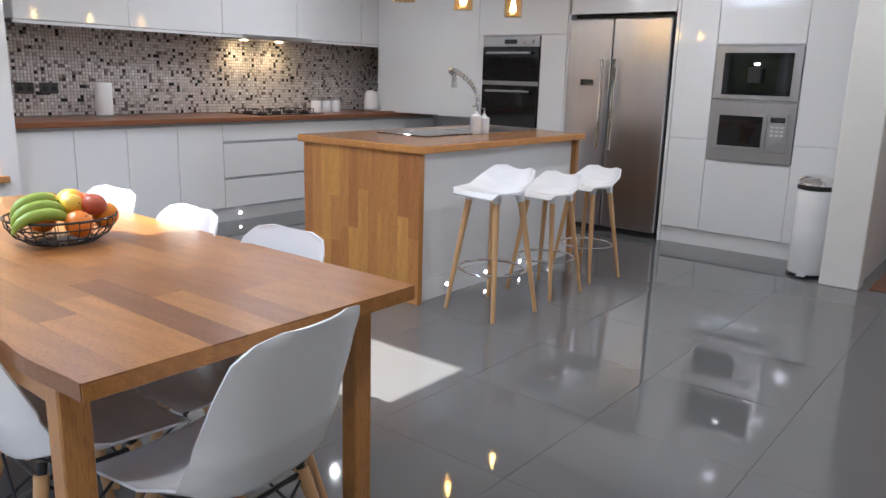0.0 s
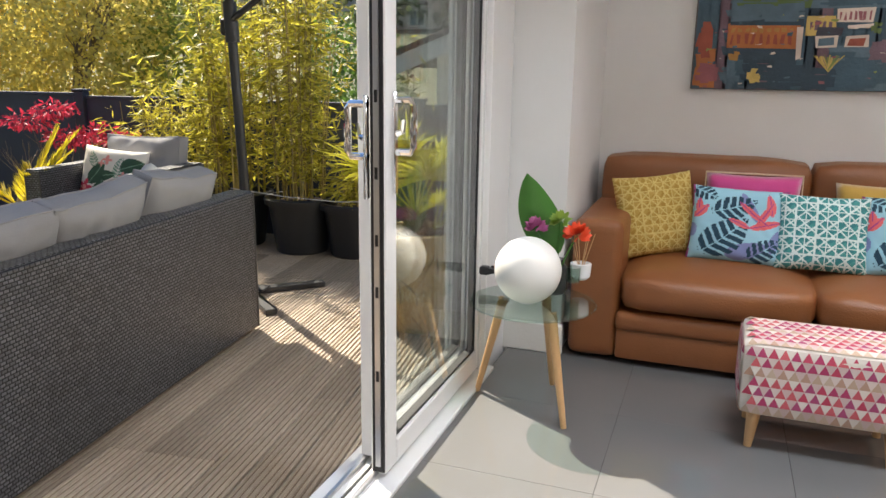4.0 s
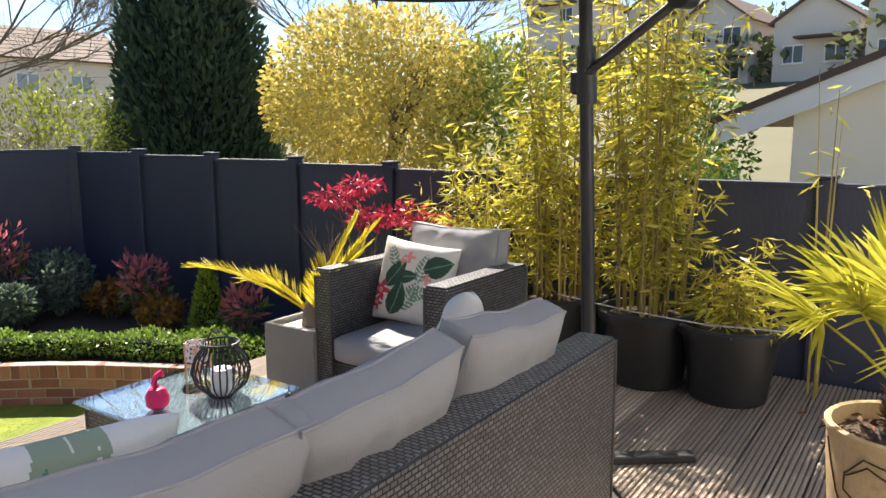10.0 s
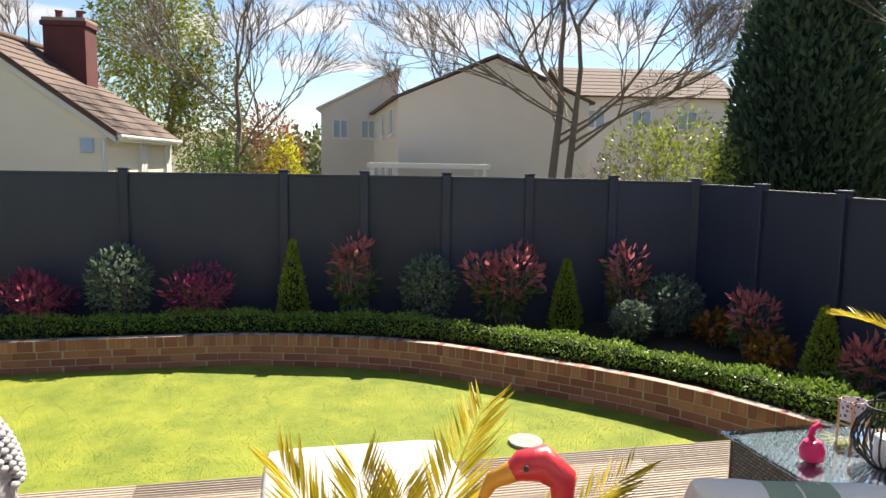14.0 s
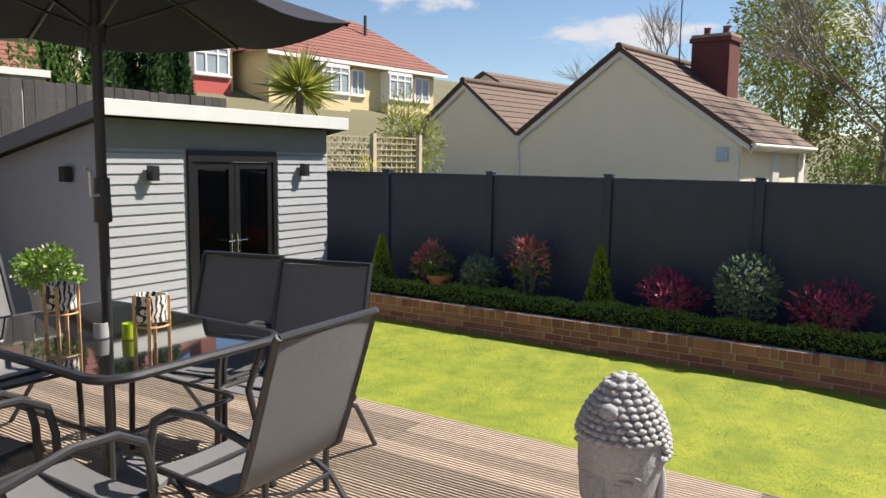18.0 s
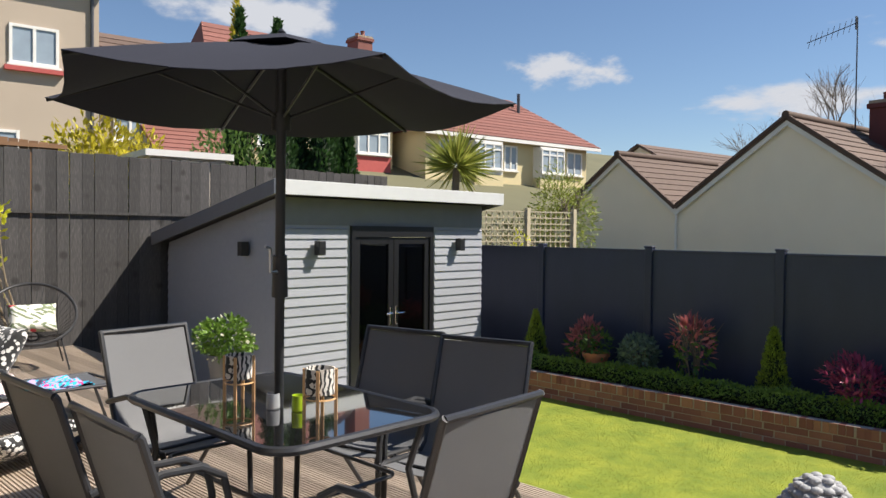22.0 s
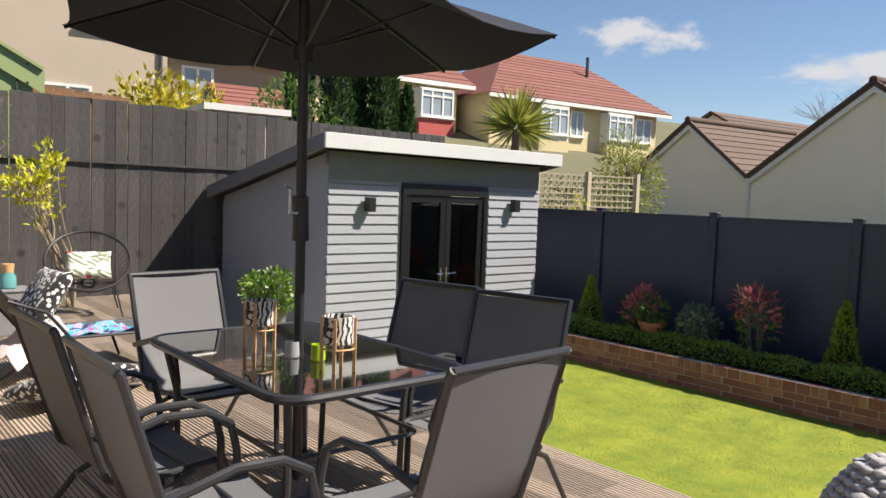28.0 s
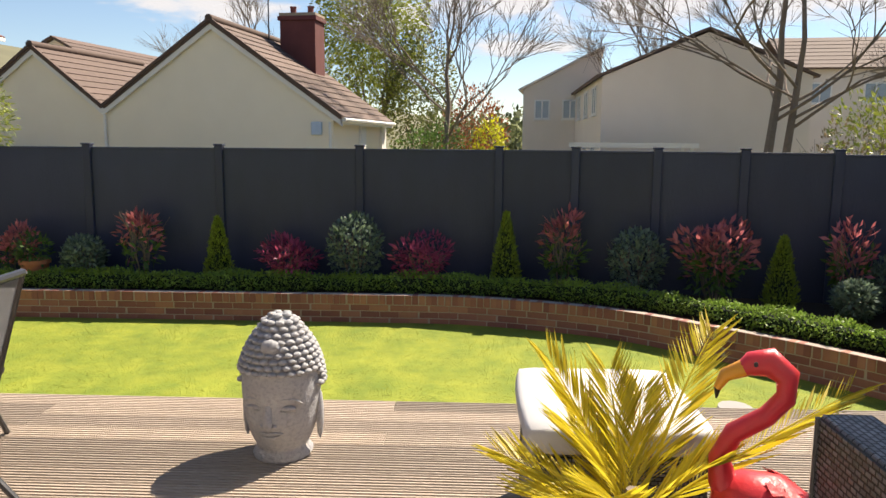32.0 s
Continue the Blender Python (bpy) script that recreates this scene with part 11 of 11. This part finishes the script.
# cream trellis beyond the garden room
tr = thing("trellis", "cream painted square trellis panel above the fence", "trellis")
A, C = Vector((-8.85, -7.75, 0)), Vector((-10.9, -7.35, 0))
tm = mat("cream_trellis", (0.55, 0.47, 0.33), 0.7, var=0.12)
for s in (0.0, 0.5, 1.0):
    p = A.lerp(C, s)
    part("post", bx(p.x - 0.04, p.y - 0.04, -0.9, p.x + 0.04, p.y + 0.04, 1.85), tm, tr)
for k in range(18):
    p = A.lerp(C, (k + 0.5) / 18)
    part("slat", bx(p.x - 0.012, p.y - 0.014, 0.6, p.x + 0.012, p.y, 1.8), tm, tr)
for k in range(11):
    part("slat", bar(B(), (A.x, A.y + 0.012, 1.79 - 0.11 * k), (C.x, C.y + 0.012, 1.79 - 0.11 * k), 0.012, 0.022), tm, tr)

# garage next door, to the north
ga = thing("garage", "cream rendered garage with white bargeboard and dark roof edge", "garage")
def rake(x, z0):
    return z0 + (x + 4.4) * 0.385


part("wall", shed_gable(B(), [(-3.42, -0.9), (-3.42, rake(-3.42, 1.36)), (1.6, rake(1.6, 1.36)), (6.0, 1.7), (6.0, -0.9)], 13.1, 19.0), render_cream, ga)
part("roof", slab(B(), (-4.5, 12.9, rake(-4.5, 1.53)), (-4.5, 19.2, rake(-4.5, 1.53)), (1.6, 19.2, rake(1.6, 1.53)), (1.6, 12.9, rake(1.6, 1.53)), 0.09), ridge_tile, ga)
part("roof", slab(B(), (6.4, 12.9, 1.7), (6.4, 19.2, 1.7), (1.6, 19.2, rake(1.6, 1.53)), (1.6, 12.9, rake(1.6, 1.53)), 0.09), ridge_tile, ga)
part("bargeboard", bar(B(), (-4.4, 12.95, rake(-4.4, 1.46)), (1.6, 12.95, rake(1.6, 1.46)), 0.035, 0.31), white_trim, ga)
part("soffit", slab(B(), (-4.4, 12.97, rake(-4.3, 1.17)), (-4.4, 13.1, rake(-4.3, 1.17)), (1.6, 13.1, rake(1.6, 1.17)), (1.6, 12.97, rake(1.6, 1.17)), 0.02), white_trim, ga)

# houses on the hill to the north
def hill_house(x, y, z, w, h, rise, wallm, roofm, label):
    o = thing("hill_house", label, "house", Matrix.Translation((x, y, z)), "hillside houses")
    part("wall", shed_gable(B(), [(-w / 2, -3.0), (-w / 2, h), (0, h + rise), (w / 2, h), (w / 2, -3.0)], 0, 9), wallm, o)
    part("roof", slab(B(), (0, -0.4, h + rise + 0.15), (0, 9, h + rise + 0.15), (-w / 2 - 0.4, 9, h - 0.15), (-w / 2 - 0.4, -0.4, h - 0.15), 0.15), roofm, o)
    part("roof", slab(B(), (0, -0.4, h + rise + 0.15), (0, 9, h + rise + 0.15), (w / 2 + 0.4, 9, h - 0.15), (w / 2 + 0.4, -0.4, h - 0.15), 0.15), roofm, o)
    for zz in (0.9, 3.6):
        for xx in (-w / 4, w / 4):
            if zz + 1.3 < h:
                house_window(o, Matrix.Translation((xx, 0, zz)), w * 0.26, 1.3, 2, dark_pane)
    part("porch_roof", bx(-w * 0.2, -1.2, 2.55, w * 0.45, 0, 2.7), ridge_tile, o)


pale_wall = mat("pale_hill_render", (0.62, 0.58, 0.54), 0.9, var=0.05)
for x, y, z, w, h, rise, lab in ((-24.2, 60, 4.2, 5.4, 5.4, 2.0, "pale rendered house on the hillside"), (-17.0, 60, 5.2, 5.6, 3.9, 1.9, "white rendered house on the hillside"), (-10.5, 58, 5.0, 5.6, 4.6, 2.0, "white rendered house on the hillside"),
                                 (-4.0, 57, 5.0, 5.6, 4.6, 2.0, "white rendered house on the hillside"), (-43.0, 66, 11.0, 6.0, 3.2, 1.8, "pale house at the top of the hill"), (-34.0, 70, 9.5, 6.0, 3.4, 1.8, "pale house at the top of the hill")):
    hill_house(x, y, z, w, h, rise, pale_wall, roof_brown, lab)

# ---- trees and shrubs beyond the fences ----
NOG = Matrix()


def tree(x, y, z, h, r, leaf, seed, label, n=6000, size=0.13, trunk=0.09, crown=0.62, depth=4, aspect=0.5, lumps=14, shell=0.35, zoff=0.0, name="tree", bare=0.0, sx=1.0):
    """A forked trunk and a lumpy crown of many small leaves with gaps."""
    o = thing(name, label, "tree", Matrix.Translation((x, y, z)))
    rg = random.Random(seed)
    bm = B()
    tips = []
    branchy(bm, (0, 0, -0.3), (0.04, 0.05, 1), h * (1 - crown) + 0.3, trunk, depth, rg, tips, 0.55, 0.15, 7, 0.68)
    part("trunk", bm, bark, o)
    if n:
        p, d = cloud(n, (0, 0, h - h * crown / 2 + zoff), (r * sx, r, h * crown / 2), seed, shell, lumps=lumps, lump=0.45)
        part("crown", leaf_mesh("crown", p, d, size, aspect, leaf, seed), None, o)


tree(-9.7, 11.6, -0.9, 4.45, 1.95, yellow_leaf, 201, "rounded tree in yellow spring leaf", n=24000, size=0.095, trunk=0.10, crown=0.74, depth=5, lumps=26, shell=0.45)
tree(-8.0, 12.8, -0.9, 3.9, 1.3, pale_leaf, 202, "pale green spring tree", n=6000, size=0.11, crown=0.8)
tree(-5.2, 13.6, -0.9, 3.2, 1.1, green_leaf, 203, "green shrubby tree beside the garage", n=5000, size=0.10, crown=0.85)
tree(-3.9, 11.6, -0.9, 2.1, 0.7, green_leaf, 204, "low green bush beside the garage", n=2500, size=0.08, crown=0.9)
conifer(-15.0, 11.2, -0.9, 9.5, 2.05, dark_conifer, 205, "tall dark green conifer", name="tall_conifer", m0=NOG, n=32000, size=0.20, group="")


def bare_tree(x, y, z, h, seed, label, spread=0.55, trunk=0.13, first=3.7, depth=6, tw=1.0, rise=0.75):
    o = thing("bare_tree", label, "tree", Matrix.Translation((x, y, z)))
    rg = random.Random(seed)
    bm, tips = B(), []
    branchy(bm, (0, 0, -0.3), (0.03, 0.06, 1), first, trunk, 0, rg, tips, spread)
    top = tips[-1][0]
    for k in range(5):
        a = 6.283 * k / 5 + 0.6
        st = Vector((0, 0, -0.3)).lerp(top, 0.70 + 0.07 * k)
        branchy(bm, st, (0.75 * math.cos(a), 0.95 * math.sin(a), rise), h * 0.2, trunk * 0.36, depth - 1, rg, tips, spread, 0.06 * (rise - 0.5), 5, 0.74)
    branchy(bm, top, (0.05, 0.0, 1), h * 0.22, trunk * 0.62, depth - 1, rg, tips, spread, 0.1, 5, 0.76)
    part("trunk", bm, bark, o)
    bm = B()
    for e, d in tips[1:]:
        for k in range(2):
            t = (d + Vector((rg.uniform(-1, 1), rg.uniform(-1, 1), rg.uniform(-0.3, 0.7))) * 0.7).normalized()
            ln = rg.uniform(0.25, 0.75) * tw
            tube(bm, [e, e + t * ln * 0.5 + Vector((0, 0, rg.uniform(-0.03, 0.05))), e + t * ln], [0.007 * tw, 0.006 * tw, 0.004 * tw], 3)
    tagged(part("twig_crown", bm, bark, o), kind="stuff")
    return o


bare_tree(-24.9, 7.95, -0.9, 13.0, 211, "leafless spring tree with dark spreading branches", trunk=0.17, first=4.4, tw=1.1, depth=7, spread=0.8, rise=0.5)
bare_tree(-24.7, 8.75, -0.9, 12.5, 213, "leafless spring tree with dark spreading branches", trunk=0.15, first=4.2, tw=1.1, depth=7, spread=0.8, rise=0.5)
bare_tree(-24.0, -1.9, -0.9, 8.0, 217, "leafless tree behind the fence", trunk=0.12)
bare_tree(-33.0, -13.0, -0.9, 8.6, 219, "bare twiggy tree behind the bungalow", trunk=0.14, depth=6)
bare_tree(-40.0, 6.0, -0.9, 9.5, 220, "bare twiggy tree among the houses", trunk=0.15)
bare_tree(-12.5, 13.5, -0.9, 8.0, 221, "bare twiggy tree on the slope", trunk=0.10)
bush(-14.3, 8.0, -0.9, 2.6, 3.4, pale_leaf, 222, "pale green spring bush behind the fence", m0=NOG, n=2600, size=0.11, lumps=12, group="")
bush(-15.4, 9.6, -0.9, 2.4, 3.0, pale_leaf, 223, "pale green twiggy bush behind the fence", m0=NOG, n=1500, size=0.11, lumps=12, group="")
bush(-15.0, 7.2, -0.9, 1.8, 2.6, leaf_mat("brown_twig_leaf", (0.22, 0.17, 0.09)), 224, "brownish twiggy bush behind the fence", m0=NOG, n=1200, size=0.09, group="")
bush(-19.0, 13.5, -0.9, 5.0, 4.6, green_leaf, 225, "large green bush behind the fence", m0=NOG, n=5000, size=0.16, lumps=16, group="")
tree(-31.0, -6.4, -0.9, 11.5, 2.5, pale_leaf, 231, "light green birch behind the fence", n=15000, size=0.16, trunk=0.15, crown=0.8, depth=5, lumps=22, shell=0.25)
tree(-31.0, -4.4, -0.9, 7.0, 1.8, leaf_mat("olive_leaf", (0.15, 0.17, 0.05)), 232, "olive green tree behind the fence", n=5000, size=0.16, crown=0.85)
bush(-25.8, -1.2, -0.9, 2.4, 3.9, leaf_mat("rust_leaf", (0.30, 0.11, 0.05)), 233, "rust-red spring bush behind the fence", m0=NOG, n=2200, size=0.13, group="")
bush(-25.0, -0.5, -0.9, 1.6, 2.9, lime_leaf, 234, "bright yellow-green bush behind the fence", m0=NOG, n=1600, size=0.12, group="")
bush(-24.0, -2.4, -0.9, 2.6, 2.9, green_leaf, 235, "dark green bush behind the fence", m0=NOG, n=1800, size=0.13, group="")
tree(-14.8, -11.3, -0.9, 4.3, 0.95, pale_leaf, 241, "fresh green willow beside the trellis", n=3600, size=0.13, crown=0.75, aspect=0.25, shell=0.2)
bush(-12.6, -10.6, -0.9, 2.4, 2.9, leaf_mat("mixed_olive_leaf", (0.12, 0.13, 0.04)), 242, "olive shrub behind the trellis", m0=NOG, n=1600, size=0.1, group="")
bush(-9.3, -7.2, -0.9, 0.8, 2.25, lime_leaf, 243, "lime shrub in front of the trellis", m0=NOG, n=700, size=0.07, group="")
bush(-3.5, -11.4, 0.5, 2.3, 2.75, leaf_mat("golden_leaf", (0.42, 0.36, 0.02)), 244, "golden-leaved shrub behind the tall fence", m0=NOG, n=2600, size=0.14, second=green_leaf, lumps=12, group="")
for x, y, h, r, sd in ((-6.0, -11.6, 5.4, 0.42, 245), (-6.6, -11.2, 5.2, 0.5, 246), (-7.1, -11.4, 4.7, 0.45, 247), (-7.5, -11.1, 4.7, 0.42, 248), (-7.9, -11.3, 3.6, 0.45, 249), (-8.2, -11.2, 3.2, 0.4, 250)):
    conifer(x, y, 0.4, h, r, leaf_mat("deep_cypress_leaf", (0.035, 0.085, 0.02), 0.7) if sd == 245 else bpy.data.materials["deep_cypress_leaf"], sd, "upright dark green cypress behind the tall fence", name="cypress", m0=NOG, n=3800, size=0.13, group="cypress row")
conifer(-6.05, -11.9, 0.4, 5.75, 0.3, bpy.data.materials["golden_leaf"], 251, "slim golden conifer behind the tall fence", name="cypress", m0=NOG, n=1500, size=0.12, group="cypress row")
bush(-5.6, -10.9, 0.4, 1.9, 2.9, green_leaf, 252, "green shrub behind the tall fence", m0=NOG, n=2200, size=0.11, second=bpy.data.materials["deep_cypress_leaf"], group="")
# cordyline with sword leaves
co = thing("cordyline", "cordyline palm with a round head of sword leaves", "palm", Matrix.Translation((-9.1, -8.7, 0)))
part("trunk", tube(B(), [(0, 0, -0.9), (0.04, 0, 1.0), (0, 0, 2.6)], [0.10, 0.08, 0.07], 10), bark, co, smooth=True)
rg = np.random.RandomState(77)
d = rg.normal(size=(420, 3))
d[:, 2] = np.abs(d[:, 2]) * 1.1 - 0.55
d /= np.linalg.norm(d, axis=1, keepdims=True)
part("leaf_head", leaf_mesh("leaf_head", np.tile((0, 0, 2.65), (420, 1)) + 0.05 * d, d, 0.68, 0.06, leaf_mat("cordyline_leaf", (0.26, 0.30, 0.05), 0.35, tip=(0.48, 0.46, 0.12)), 9), None, co)
# far woods and hedges round the place
rg = np.random.RandomState(88)
P, D = [], []
for k in range(150):
    a = radians(rg.uniform(95, 188))
    ds = rg.uniform(58, 95)
    c = np.array([ds * math.cos(a), ds * math.sin(a), 0.0])
    c[2] = ground_z(c[0], c[1]) + rg.uniform(0.5, 2.2)
    p, d = cloud(240, c, (rg.uniform(2.5, 5), rg.uniform(2.5, 5), rg.uniform(1.5, 3.6)), 300 + k, 0.4)
    P.append(p), D.append(d)
ob = new("far_woods", leaf_mesh("far_woods", np.concatenate(P), np.concatenate(D), 0.7, 0.7, leaf_mat("far_wood_leaf", (0.14, 0.16, 0.07), 0.8, var=0.5), 12))
tagged(ob, "far spring trees and hedges on the rising ground", "woods", kind="stuff")

# ---- small white clouds ----
def vapour_mat(name):
    """Vapour that glows in place of sunlight on it: a ragged veil, thick in its middle and thin at its rim."""
    m = bpy.data.materials.new(name)
    m.use_nodes = True
    n, l = m.node_tree.nodes, m.node_tree.links
    n.remove(n["Principled BSDF"])
    tc, oi = n.new("ShaderNodeTexCoord"), n.new("ShaderNodeObjectInfo")
    off = n.new("ShaderNodeVectorMath")
    off.operation = "DISTANCE"
    off.inputs[1].default_value = (0.5, 0.0, 0.42)
    flat = n.new("ShaderNodeMapping")
    flat.inputs["Scale"].default_value = (1, 0, 1)
    l.new(tc.outputs["Generated"], flat.inputs["Vector"])
    l.new(flat.outputs[0], off.inputs[0])
    nz = n.new("ShaderNodeTexNoise")
    nz.noise_dimensions = "4D"
    nz.inputs["Scale"].default_value, nz.inputs["Detail"].default_value, nz.inputs["Roughness"].default_value = 3.2, 8, 0.58
    mul = n.new("ShaderNodeMath")
    mul.operation = "MULTIPLY"
    mul.inputs[1].default_value = 40
    l.new(oi.outputs["Random"], mul.inputs[0])
    l.new(mul.outputs[0], nz.inputs["W"])
    mp = n.new("ShaderNodeMapping")
    mp.inputs["Scale"].default_value = (1.6, 1, 0.9)
    l.new(flat.outputs[0], mp.inputs["Vector"])
    l.new(mp.outputs[0], nz.inputs["Vector"])
    sub = n.new("ShaderNodeMath")
    sub.operation = "MULTIPLY_ADD"
    sub.inputs[1].default_value = -1.15
    l.new(off.outputs["Value"], sub.inputs[0])
    l.new(nz.outputs[0], sub.inputs[2])
    mr = n.new("ShaderNodeMapRange")
    mr.interpolation_type = "SMOOTHSTEP"
    mr.inputs[1].default_value, mr.inputs[2].default_value = 0.12, 0.40
    l.new(sub.outputs[0], mr.inputs[0])
    em, tr, mx = n.new("ShaderNodeEmission"), n.new("ShaderNodeBsdfTransparent"), n.new("ShaderNodeMixShader")
    em.inputs["Color"].default_value, em.inputs["Strength"].default_value = (0.95, 0.97, 1.0, 1), 0.42
    l.new(mr.outputs[0], mx.inputs[0])
    l.new(tr.outputs[0], mx.inputs[1]), l.new(em.outputs[0], mx.inputs[2])
    l.new(mx.outputs[0], n["Material Output"].inputs["Surface"])
    return m


cloud_white = vapour_mat("glowing_cloud")


def sky_cloud(x, y, z, w, h, label="small white fair-weather cloud"):
    """A thin distant bank of vapour, standing square to the garden."""
    o = thing("cloud", label, "cloud", Matrix.Translation((x, y, z)) @ Matrix.Rotation(math.atan2(y, x) + math.pi / 2, 4, "Z"), "clouds", "stuff")
    bm = B()
    rows = [[bm.verts.new((w * (i / 12 - 0.5), 0.0, h * (j / 4 - 0.25))) for i in range(13)] for j in range(5)]
    for p, q in zip(rows, rows[1:]):
        for i in range(12):
            bm.faces.new((p[i], p[i + 1], q[i + 1], q[i]))
    part("veil", bm, cloud_white, o)


sky_cloud(-400, -367, 112, 130, 42)
sky_cloud(-400, -200, 70, 170, 30)
sky_cloud(-250, -540, 158, 230, 64)
sky_cloud(-400, -330, 183, 60, 22)
for k, (y, z, w, h) in enumerate(((-190, 66, 90, 14), (-95, 62, 90, 18), (-35, 66, 110, 22), (30, 60, 120, 26), (110, 62, 130, 24), (10, 92, 150, 24), (-110, 96, 130, 20), (120, 100, 140, 26), (230, 70, 120, 30), (-30, 48, 100, 10), (70, 44, 110, 12))):
    sky_cloud(-400, y, z, w * 1.3, h * 1.9)
